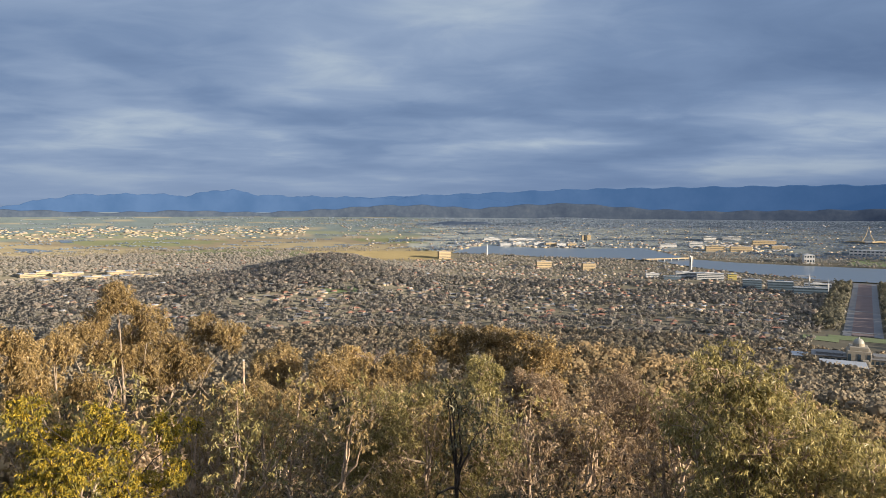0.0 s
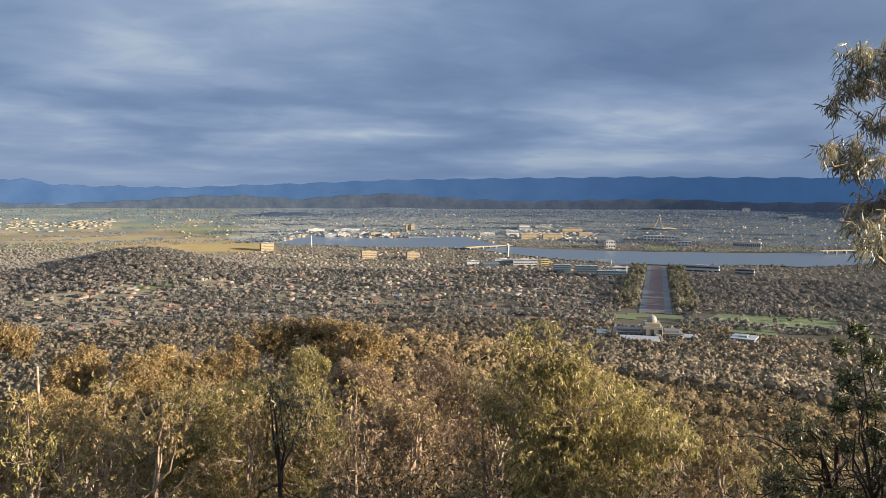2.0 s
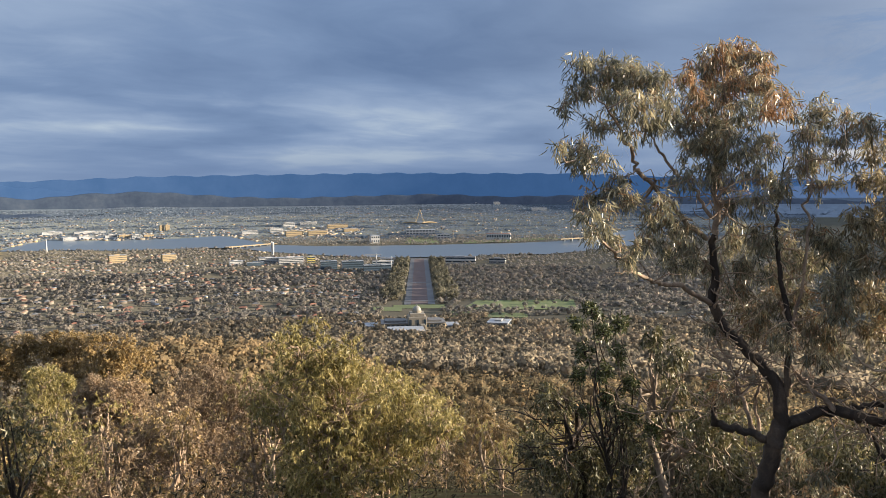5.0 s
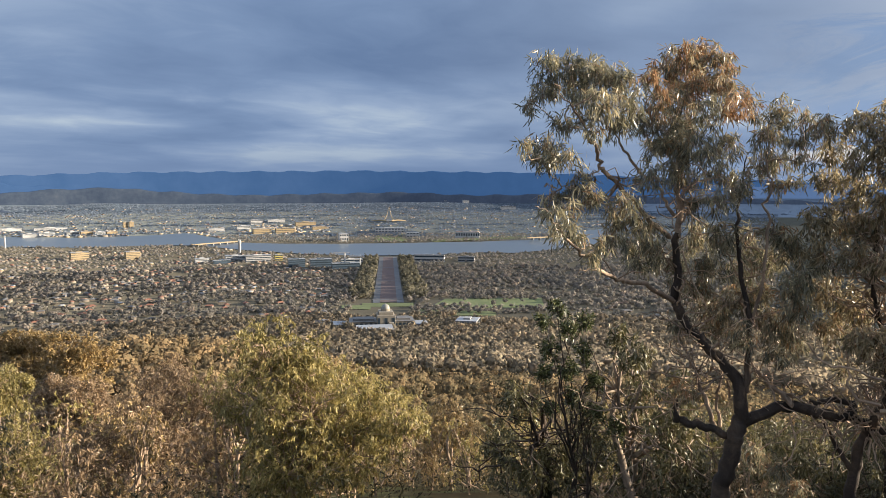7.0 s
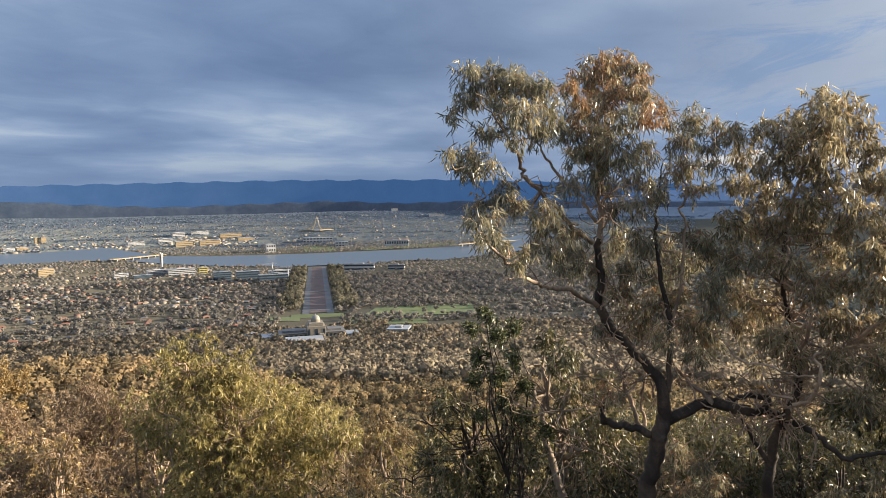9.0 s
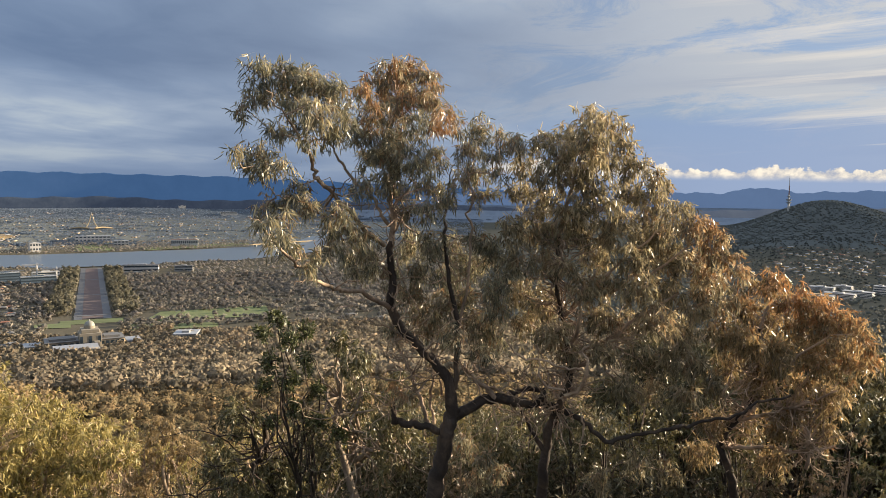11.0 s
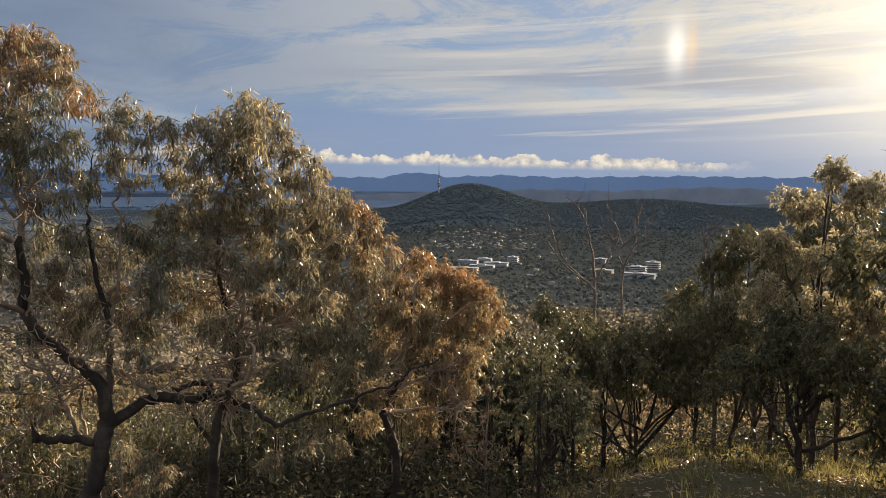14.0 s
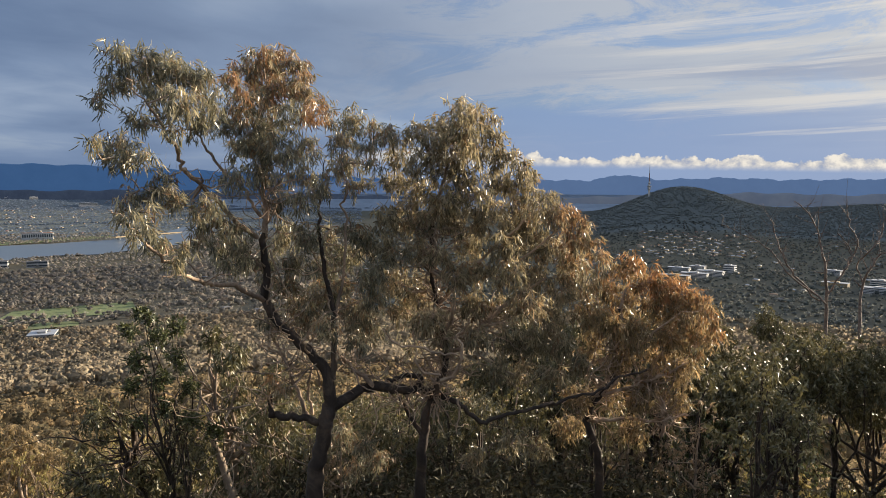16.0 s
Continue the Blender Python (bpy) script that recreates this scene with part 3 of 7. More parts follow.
def sight_tree(name, label, group, d, head_list, leaf, bark, seed, trunk=None, deep=0.7, tight=0.86, skirt=0, trunk_radius=0.085, blush=0.0, **more):
    """A tree d metres off whose heads of leaves stand at (heading, height, half-width) in degrees, its trunk running to the ground below."""
    rng = np.random.default_rng(seed)
    heads, crown = [], []
    for az, el, r in head_list:
        rad = d * math.tan(radians(r)) * tight
        main = spot(az, el, d + rng.uniform(-deep, deep))
        crown.append((main, rad))
        heads.append((main, rad * 0.7, blush))
        for _ in range(9):
            o = rng.normal(0, 1, 3)
            heads.append((main + Vector(o / np.linalg.norm(o)) * rad * float(rng.uniform(0.45, 0.8)), rad * float(rng.uniform(0.26, 0.42)), blush))
        for k in range(skirt):
            o = rng.normal(0, 0.5, 3)
            heads.append((main + Vector((o[0], o[1], -0.9 * k - 0.9 + 0.4 * o[2])) * rad, rad * float(rng.uniform(0.5, 0.7)), blush))
    tr = trunk_radius
    az0 = float(np.mean([h[0] for h in head_list]))
    top = max(crown, key=lambda h: h[0][2])[0]
    foot = on_ground(az0 + rng.uniform(-1, 1) if trunk is None else trunk, d, -0.2)
    mid = foot.lerp(top, 0.5) + Vector(rng.normal(0, 0.25, 3))
    runs = [curved([foot, mid, top], [tr, tr * 0.65, tr * 0.12], 4, 0.05, rng)]
    for c, rad in crown:
        s = foot.lerp(top, float(rng.uniform(0.1, 0.45)))
        m = s.lerp(c, 0.55) + Vector((0, 0, -0.15 * rad)) + Vector(rng.normal(0, 0.15, 3))
        runs.append(curved([s, m, c], [tr * 0.55, tr * 0.36, tr * 0.1], 4, 0.04, rng))
    return grown_tree(name, label, group, foot, heads, runs, leaf, bark, rng, **more)


def bough_tree(name, label, group, d, leaf, bark, seed, boughs, upper=None, wander=0, cover=1.0, loose=1.0, leaf_size=(0.1, 0.0135)):
    """A tree near the lookout, bough by bough: limbs through (heading, height, radius, how much farther), the first being the trunk, then its leaf heads at
    (heading, height, half-width), how much young growth they show, and how much farther than the trunk they stand."""
    rng = np.random.default_rng(seed)
    runs, heads, foot = [], [], None
    for limbs, tufts, blush, off in boughs:
        for line in limbs:
            pts = [spot(p[0], p[1], d + (p[3] if len(p) > 3 else 0)) for p in line]
            rad = [p[2] * 0.84 for p in line]
            if foot is None:
                foot = on_ground(line[0][0], d, -0.3)
                pts, rad = [foot] + pts, [rad[0] * 1.2] + rad
            runs.append(curved(pts, rad, 4, 0.012, rng))
        for az, el, r in tufts:
            away = d + off + float(rng.uniform(-0.7, 0.7))
            rad = away * math.tan(radians(r)) * loose
            c = spot(az, el, away)
            heads.append((c, rad * 0.8, blush * float(rng.uniform(0.5, 1.1))))
            for _ in range(3):
                o = rng.normal(0, 1, 3)
                heads.append((c + Vector(o / np.linalg.norm(o)) * rad * 0.55, rad * float(rng.uniform(0.34, 0.5)), blush * float(rng.uniform(0.3, 1.2))))
    return grown_tree(name, label, group, foot, heads, runs, leaf, bark, rng, upper=upper, leaf_size=leaf_size, cover=cover * 1.75 / loose ** 1.6, twig=0.0065, wander=wander, hang=1.0, fine=True)


# ---- the ground, the lake and the far ranges ----
def build_ground():
    az = np.concatenate((np.arange(-128, 52, 0.5), np.arange(52, 232, 6.0)))
    d = np.concatenate(([-0.05, 0.7], np.geomspace(2, 26000, 215)))
    A, D = np.meshgrid(az, d, indexing="ij")
    X, Y = -np.sin(np.radians(A)) * D, np.cos(np.radians(A)) * D
    Z = height(X, Y)
    fine = np.clip(D / 60, 0.02, 1) * np.where(D < 1500, 1, 0)
    Z = Z + (ripple(X, Y, 4.3) * 0.25 + ripple(X + 9, Y, 1.7) * 0.08) * fine
    v = drawn(np.stack((X, Y, Z), -1))
    na, nd = A.shape
    i, j = np.meshgrid(np.arange(na), np.arange(nd - 1), indexing="ij")
    i2 = (i + 1) % na
    f = np.stack((i * nd + j, i2 * nd + j, i2 * nd + j + 1, i * nd + j + 1), -1).reshape(-1, 4)
    me = mesh_np("ground", v, f, GROUND, smooth=True)
    # land cover, the far ground painted paler and bluer to stand for haze
    a, dd = A.ravel(), D.ravel()
    x, y = X.ravel(), Y.ravel()
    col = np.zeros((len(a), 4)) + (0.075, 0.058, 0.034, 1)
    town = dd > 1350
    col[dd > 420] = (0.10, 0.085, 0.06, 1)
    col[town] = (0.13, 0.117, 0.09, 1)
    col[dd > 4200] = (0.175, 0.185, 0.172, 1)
    # western town ground darker, in step with the trees painted as backlit
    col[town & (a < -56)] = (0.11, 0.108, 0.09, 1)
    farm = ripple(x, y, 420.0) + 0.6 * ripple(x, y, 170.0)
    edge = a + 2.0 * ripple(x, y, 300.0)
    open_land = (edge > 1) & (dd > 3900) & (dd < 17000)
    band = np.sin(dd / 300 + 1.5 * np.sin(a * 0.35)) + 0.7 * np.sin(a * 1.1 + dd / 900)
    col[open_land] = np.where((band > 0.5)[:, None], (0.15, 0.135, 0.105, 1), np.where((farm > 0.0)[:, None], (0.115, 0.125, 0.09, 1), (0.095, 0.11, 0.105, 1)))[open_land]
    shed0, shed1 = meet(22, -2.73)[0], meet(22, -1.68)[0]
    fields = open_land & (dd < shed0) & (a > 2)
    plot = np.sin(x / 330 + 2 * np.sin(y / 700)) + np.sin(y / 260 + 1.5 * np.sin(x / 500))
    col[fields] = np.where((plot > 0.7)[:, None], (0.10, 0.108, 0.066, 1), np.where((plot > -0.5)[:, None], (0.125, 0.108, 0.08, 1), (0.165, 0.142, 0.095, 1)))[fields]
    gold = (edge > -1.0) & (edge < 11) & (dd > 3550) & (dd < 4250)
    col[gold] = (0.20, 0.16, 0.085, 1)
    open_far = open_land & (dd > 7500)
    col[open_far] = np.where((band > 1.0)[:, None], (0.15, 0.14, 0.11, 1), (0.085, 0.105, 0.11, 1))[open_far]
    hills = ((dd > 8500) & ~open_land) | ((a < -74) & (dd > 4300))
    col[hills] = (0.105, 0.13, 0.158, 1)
    # far western land painted pale blue, as if seen through haze
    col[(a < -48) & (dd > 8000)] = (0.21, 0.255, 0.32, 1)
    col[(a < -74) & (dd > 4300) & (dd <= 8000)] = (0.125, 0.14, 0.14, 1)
    grass = np.clip((ripple(x, y, 2.1) + 0.5 * ripple(x + 3, y, 0.8) - 0.1) / 0.6, 0, 1) * np.clip((45 - dd) / 12, 0, 1) * np.where(a < -88, 0.35, 1)
    col = col * (1 - grass[:, None]) + np.array((0.09, 0.088, 0.042, 1)) * grass[:, None]
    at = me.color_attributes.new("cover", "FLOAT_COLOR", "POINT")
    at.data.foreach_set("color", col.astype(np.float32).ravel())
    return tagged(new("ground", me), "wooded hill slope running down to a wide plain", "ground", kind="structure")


build_ground()


def build_lake():
    az = np.arange(LAKE_FAR[-1][0] + 0.1, LAKE_FAR[0][0] - 0.05, 0.15)
    near, far = shore(LAKE_NEAR, az), shore(LAKE_FAR, az)
    rows = 10
    t = np.linspace(0, 1, rows)
    D = near[:, None] + (np.maximum(far, near + 8) - near)[:, None] * t
    A = np.repeat(az[:, None], rows, 1)
    v = drawn(np.stack((-np.sin(np.radians(A)) * D, np.cos(np.radians(A)) * D, np.full_like(D, 0.6)), -1))
    i, j = np.meshgrid(np.arange(len(az) - 1), np.arange(rows - 1), indexing="ij")
    f = np.stack((i * rows + j, i * rows + j + 1, (i + 1) * rows + j + 1, (i + 1) * rows + j), -1).reshape(-1, 4)
    tagged(new("water", mesh_np("water", v, f, WATER)), "broad blue-grey lake with a calm surface", "lake", kind="structure")


build_lake()


def build_range(name, label, d, skyline, foot, seed, mat, fold=1.0):
    """A far range of hills: a ridge with spurs, whose crest follows (heading, height) in degrees."""
    skyline = sorted(skyline)
    az = np.arange(skyline[0][0], skyline[-1][0], 0.12)
    crest = np.interp(az, [s[0] for s in skyline], [s[1] for s in skyline])
    rng = np.random.default_rng(seed)
    crest = crest + 0.05 * np.sin(az * 2.3 + seed) + fold * (0.03 * np.sin(az * 5.1) + 0.015 * np.sin(az * 11.7))
    rows = np.linspace(0, 1, 14)
    spur = np.sin(az * 1.9 + seed) + 0.6 * np.sin(az * 4.3 + 1)
    pts = []
    for t in rows:
        rise = np.sin(min(t * 1.25, 1) * np.pi / 2) if t < 0.8 else 1 - (t - 0.8) * 1.2
        dd = d * (1 - 0.16 * (0.8 - t)) + fold * d * 0.0015 * spur * np.sin(np.pi * t)
        el = foot + (crest - foot) * rise
        z = H + dd * np.tan(np.radians(el))
        pts.append(np.stack((-np.sin(np.radians(az)) * dd, np.cos(np.radians(az)) * dd, z), -1))
    v = drawn(np.stack(pts, 1))
    n, m = len(az), len(rows)
    i, j = np.meshgrid(np.arange(n - 1), np.arange(m - 1), indexing="ij")
    f = np.stack((i * m + j, i * m + j + 1, (i + 1) * m + j + 1, (i + 1) * m + j), -1).reshape(-1, 4)
    tagged(new(name, mesh_np(name, v, f, mat, smooth=True)), label, "hills", kind="structure")


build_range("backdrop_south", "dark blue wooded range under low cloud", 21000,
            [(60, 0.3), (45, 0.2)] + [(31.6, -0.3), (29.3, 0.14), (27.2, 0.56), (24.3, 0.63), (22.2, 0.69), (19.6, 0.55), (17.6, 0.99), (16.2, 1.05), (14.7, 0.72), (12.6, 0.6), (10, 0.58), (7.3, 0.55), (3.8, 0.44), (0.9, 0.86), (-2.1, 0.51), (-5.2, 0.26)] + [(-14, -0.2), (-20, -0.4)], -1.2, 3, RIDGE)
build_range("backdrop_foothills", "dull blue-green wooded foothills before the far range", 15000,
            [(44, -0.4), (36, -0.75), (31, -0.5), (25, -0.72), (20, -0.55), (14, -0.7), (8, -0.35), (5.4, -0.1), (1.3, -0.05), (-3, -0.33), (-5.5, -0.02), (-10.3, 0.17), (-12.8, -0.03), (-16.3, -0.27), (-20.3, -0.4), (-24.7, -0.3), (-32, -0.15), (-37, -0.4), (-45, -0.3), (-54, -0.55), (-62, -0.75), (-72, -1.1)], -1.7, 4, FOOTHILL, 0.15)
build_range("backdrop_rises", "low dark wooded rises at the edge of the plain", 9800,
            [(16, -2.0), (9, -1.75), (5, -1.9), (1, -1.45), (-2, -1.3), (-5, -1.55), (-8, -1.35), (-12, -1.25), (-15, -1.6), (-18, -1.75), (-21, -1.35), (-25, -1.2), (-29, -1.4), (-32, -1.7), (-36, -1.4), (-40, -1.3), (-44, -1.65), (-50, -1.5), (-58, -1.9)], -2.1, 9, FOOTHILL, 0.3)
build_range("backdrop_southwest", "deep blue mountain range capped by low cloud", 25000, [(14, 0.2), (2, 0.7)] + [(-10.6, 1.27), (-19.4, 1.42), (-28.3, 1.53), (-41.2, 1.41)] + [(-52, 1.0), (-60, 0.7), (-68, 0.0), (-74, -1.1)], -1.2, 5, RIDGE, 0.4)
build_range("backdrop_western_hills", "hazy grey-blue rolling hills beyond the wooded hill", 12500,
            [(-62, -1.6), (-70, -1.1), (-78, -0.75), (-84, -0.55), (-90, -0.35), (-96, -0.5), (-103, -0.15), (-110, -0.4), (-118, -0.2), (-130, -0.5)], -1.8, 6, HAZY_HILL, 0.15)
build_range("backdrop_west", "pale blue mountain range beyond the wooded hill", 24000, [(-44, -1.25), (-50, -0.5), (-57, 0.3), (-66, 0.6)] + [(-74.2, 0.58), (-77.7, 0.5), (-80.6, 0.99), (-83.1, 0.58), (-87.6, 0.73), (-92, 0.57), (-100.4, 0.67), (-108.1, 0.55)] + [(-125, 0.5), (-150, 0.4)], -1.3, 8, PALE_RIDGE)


# ---- woods ----
CAMPUS_D = meet(28.6, -5.28)[0]   # the college halls
AXIS = -30.62   # heading of the parade
def scatter(n, az0, az1, d0, d1, rng):
    az = rng.uniform(az0, az1, n)
    d = np.sqrt(rng.uniform(d0 ** 2, d1 ** 2, n))
    return az, d


def clumps(name, label, az, d, size, rng, mat, tris, tint, tall=1.0, spread=0.62, card=0.62):
    """Far trees in one mesh: every tree a ragged heap of small leaf clumps."""
    n = len(az)
    x, y = -np.sin(np.radians(az)) * d, np.cos(np.radians(az)) * d
    z = relief(az, d)
    c = np.stack((x, y, z + size * 0.5 * tall), -1)
    off = rng.normal(0, 1, (n, tris, 3))
    off /= np.linalg.norm(off, axis=2)[:, :, None]
    off *= rng.uniform(0.35, 1.0, (n, tris, 1)) * spread
    off[:, :, 2] *= tall
    q = c[:, None] + off * (size * 0.8)[:, None, None]
    nrm = off + rng.normal(0, 0.35, off.shape)
    nrm[:, :, 2] += 0.25
    nrm /= np.linalg.norm(nrm, axis=2)[:, :, None]
    s = np.cross(nrm, rng.normal(0, 1, off.shape))
    s /= np.linalg.norm(s, axis=2)[:, :, None]
    u = np.cross(nrm, s)
    r = (size * card)[:, None, None] * rng.uniform(0.6, 1.2, (n, tris, 1))
    a = rng.uniform(0.7, 1.3, (3, n, tris, 1))
    p = np.stack((q + s * r * a[0], q + (-0.5 * s + 0.87 * u) * r * a[1], q + (-0.5 * s - 0.87 * u) * r * a[2]), 2)
    v = drawn(p.reshape(-1, 3))
    f = np.arange(len(v)).reshape(-1, 3)
    tn = np.repeat(tint, tris * 3)
    puff = off / (np.linalg.norm(off, axis=2)[:, :, None] + 1e-9) * 0.55 + nrm * 0.45 + (0, 0, 0.2)
    puff = np.repeat((puff / np.linalg.norm(puff, axis=2)[:, :, None]).reshape(-1, 3), 3, 0)
    return tagged(new(name, mesh_np(name, v, f, mat, tn, puff=puff)), label, "woods", kind="stuff")


def icosahedron():
    """Directions and faces of a rounded lump, open underneath."""
    g = (1 + 5 ** 0.5) / 2
    v = np.array([(-1, g, 0), (1, g, 0), (-1, -g, 0), (1, -g, 0), (0, -1, g), (0, 1, g), (0, -1, -g), (0, 1, -g), (g, 0, -1), (g, 0, 1), (-g, 0, -1), (-g, 0, 1)]) / math.hypot(1, g)
    turn = np.array(Matrix.Rotation(math.atan(1 / g), 3, "X"))
    v = v @ turn.T
    f = [(i, j, k) for i in range(12) for j in range(i + 1, 12) for k in range(j + 1, 12) if max(np.linalg.norm(v[i] - v[j]), np.linalg.norm(v[j] - v[k]), np.linalg.norm(v[i] - v[k])) < 1.2]
    return v, np.array([t for t in f if v[list(t), 2].mean() > -0.55])


LUMP, LUMP_FACES = icosahedron()
KNOB = np.array(((1, 0, -0.2), (0.3, 0.95, -0.2), (-0.8, 0.6, -0.2), (-0.8, -0.6, -0.2), (0.3, -0.95, -0.2), (0, 0, 1)))
KNOB_FACES = np.array([(i, (i + 1) % 5, 5) for i in range(5)])


def crowns(name, label, az, d, size, rng, mat, cards, tint, tall=0.85, card=0.17, fat=0.42, lobes=1, lift=0.25, core=1.0):
    """Trees too far off for their leaves to show, in one mesh: each a few rounded masses of foliage with loose clumps round them."""
    n = len(az)
    x, y = -np.sin(np.radians(az)) * d, np.cos(np.radians(az)) * d
    c = np.stack((x, y, relief(az, d) + size * 0.5 * tall), -1)
    turn = rng.uniform(0, 6.28, (n, 1))
    ca, sa = np.cos(turn), np.sin(turn)
    form, form_faces = (LUMP, LUMP_FACES) if lobes else (KNOB, KNOB_FACES)
    nv, lobes = len(form), max(lobes, 1)
    ax = np.stack((form[:, 0] * ca - form[:, 1] * sa, form[:, 0] * sa + form[:, 1] * ca, np.broadcast_to(form[:, 2], (n, nv))), -1)
    verts, normals, faces, shades, count = [], [], [], [], 0
    for k in range(lobes):
        if k == 0:
            shift, scale = np.zeros((n, 3)), np.full(n, 1.0 if lobes == 1 else 0.8)
        else:
            a = turn[:, 0] + 2.1 * k + rng.uniform(-0.5, 0.5, n)
            out = rng.uniform(0.2, 0.42, n) * size
            shift = np.stack((np.cos(a) * out, np.sin(a) * out, rng.uniform(-0.22, 0.16, n) * size * tall), -1)
            scale = rng.uniform(0.45, 0.75, n)
        reach = (size * fat * core * scale)[:, None, None] * rng.uniform(0.78, 1.18, (n, nv, 1))
        verts.append((c[:, None] + shift[:, None] + ax * reach * (1, 1, tall)).reshape(-1, 3))
        # lift tips the shading normals up, evening out light and shade like haze
        normals.append(unit(ax + shift[:, None] / size[:, None, None] + (0, 0, lift) + rng.normal(0, 0.16, ax.shape)).reshape(-1, 3))
        faces.append((count + np.arange(n)[:, None, None] * nv + form_faces[None]).reshape(-1, 3))
        shades.append(np.repeat(np.clip(tint + rng.normal(0, 0.07, n), 0, 1), nv))
        count += n * nv
    if cards:
        o = rng.normal(0, 1, (n, cards, 3))
        o[:, :, 2] = np.abs(o[:, :, 2] + 0.25) * np.where(rng.uniform(0, 1, (n, cards)) < 0.8, 1, -1)
        o = unit(o)
        wob = 1 + 0.22 * np.sin(o[:, :, 0] * 3.1 + turn * 3) * np.cos(o[:, :, 1] * 2.7 + turn)
        q = c[:, None] + o * (size[:, None] * wob * rng.uniform(0.85, 1.35, (n, cards)) * fat)[:, :, None] * (1, 1, tall)
        nrm = unit(o + rng.normal(0, 0.45, o.shape))
        s = unit(np.cross(nrm, rng.normal(0, 1, o.shape)))
        u = np.cross(nrm, s)
        r = (size * card)[:, None, None] * rng.uniform(0.6, 1.25, (n, cards, 1))
        p = np.stack((q + s * r, q + (-0.5 * s + 0.87 * u) * r, q + (-0.5 * s - 0.87 * u) * r), 2).reshape(-1, 3)
        faces.append(count + np.arange(len(p)).reshape(-1, 3))
        verts.append(p)
        normals.append(np.repeat(unit(o * 0.8 + nrm * 0.3 + (0, 0, lift)).reshape(-1, 3), 3, 0))
        shades.append(np.repeat(np.clip(np.repeat(tint, cards) + rng.normal(0, 0.06, n * cards), 0, 1), 3))
    me = mesh_np(name, drawn(np.concatenate(verts)), np.concatenate(faces), mat, np.concatenate(shades), puff=np.concatenate(normals))
    return tagged(new(name, me), label, "woods", kind="stuff")


def house_sites():
    """Heading, distance and size of the suburban houses: those that can be counted, then the small far ones."""
    rng = np.random.default_rng(91)
    az, d = scatter(3000, -26, 24, 1430, 2300, rng)
    west = rng.uniform(0, 1, 3000) < 0.12
    az = np.where(west, rng.uniform(-80, -46, 3000), az)
    street = ripple(-d * np.sin(np.radians(az)), d * np.cos(np.radians(az)), 85.0)
    keep = (street > -0.15) & clear_of_places(az, d) & ~((np.abs(az - 9) < 5) & (d > 2250))
    near = np.stack((az, d), 1)[keep][:260]
    az, d = scatter(4200, -26, 30, 1800, 3600, rng)
    street = ripple(-d * np.sin(np.radians(az)), d * np.cos(np.radians(az)), 85.0)
    keep = (street > -0.1) & clear_of_places(az, d) & ~((np.abs(az - 9) < 5.5) & (d > 2350) & (d < 3200))
    return near, np.stack((az, d), 1)[keep][:1000]


def clear_of_places(az, d):
    """False where the parade, its lawns, the memorial or the water lie."""
    keep = ~in_lake(az, d, 25.0)
    keep &= ~((np.abs(az - AXIS) * d * 0.01745 < 44) & (d > 1700) & (d < 3050))
    keep &= ~((az < -27.6) & (az > -33.4) & (d > 1160) & (d < 1290)) & ~((az < -28.0) & (az > -31.2) & (d > 1075) & (d <= 1160))
    keep &= ~((np.abs(az - AXIS - 0.6) * d * 0.01745 < 62) & (d > 1430) & (d < 1700)) & ~((np.abs(az - AXIS - 1.0) * d * 0.01745 < 60) & (d > 1360) & (d < 1500))
    thin = (np.floor(az * 977) % 7) < 6
    keep &= ~(thin & (az < -33.8) & (az > -43.2) & (d > 1570) & (d < 1710))
    keep &= ~((az < -36) & (az > -44.5) & (d > 1330) & (d < 1440))
    keep &= ~((az < -26.8) & (az > -29.4) & (d > 1570) & (d < 1640))
    keep &= ~((az > 21.5) & (az < 32) & (d > CAMPUS_D - 50) & (d < CAMPUS_D + 110))
    keep &= ~((az > -1.2) & (az < 10) & (d > 3650) & (d < 4250))
    return keep


def tree_sizes(n, rng, small, large):
    """Most trees of middling size, a few large old ones."""
    return small + (large - small) * rng.beta(1.6, 2.6, n)


NEAR_HOUSES, FAR_HOUSES = house_sites()


def off_the_houses(az, d, rng):
    """False for most trees on a house's plot or on its lookout side, cleared so that it shows in the view."""
    keep = np.ones(len(az), bool)
    for ha, hd in np.concatenate((NEAR_HOUSES, FAR_HOUSES)):
        keep &= ~((np.abs(az - ha) * hd * 0.01745 < 11) & (d > hd - 46) & (d < hd + 9))
    return keep | (rng.uniform(0, 1, len(az)) < 0.07)


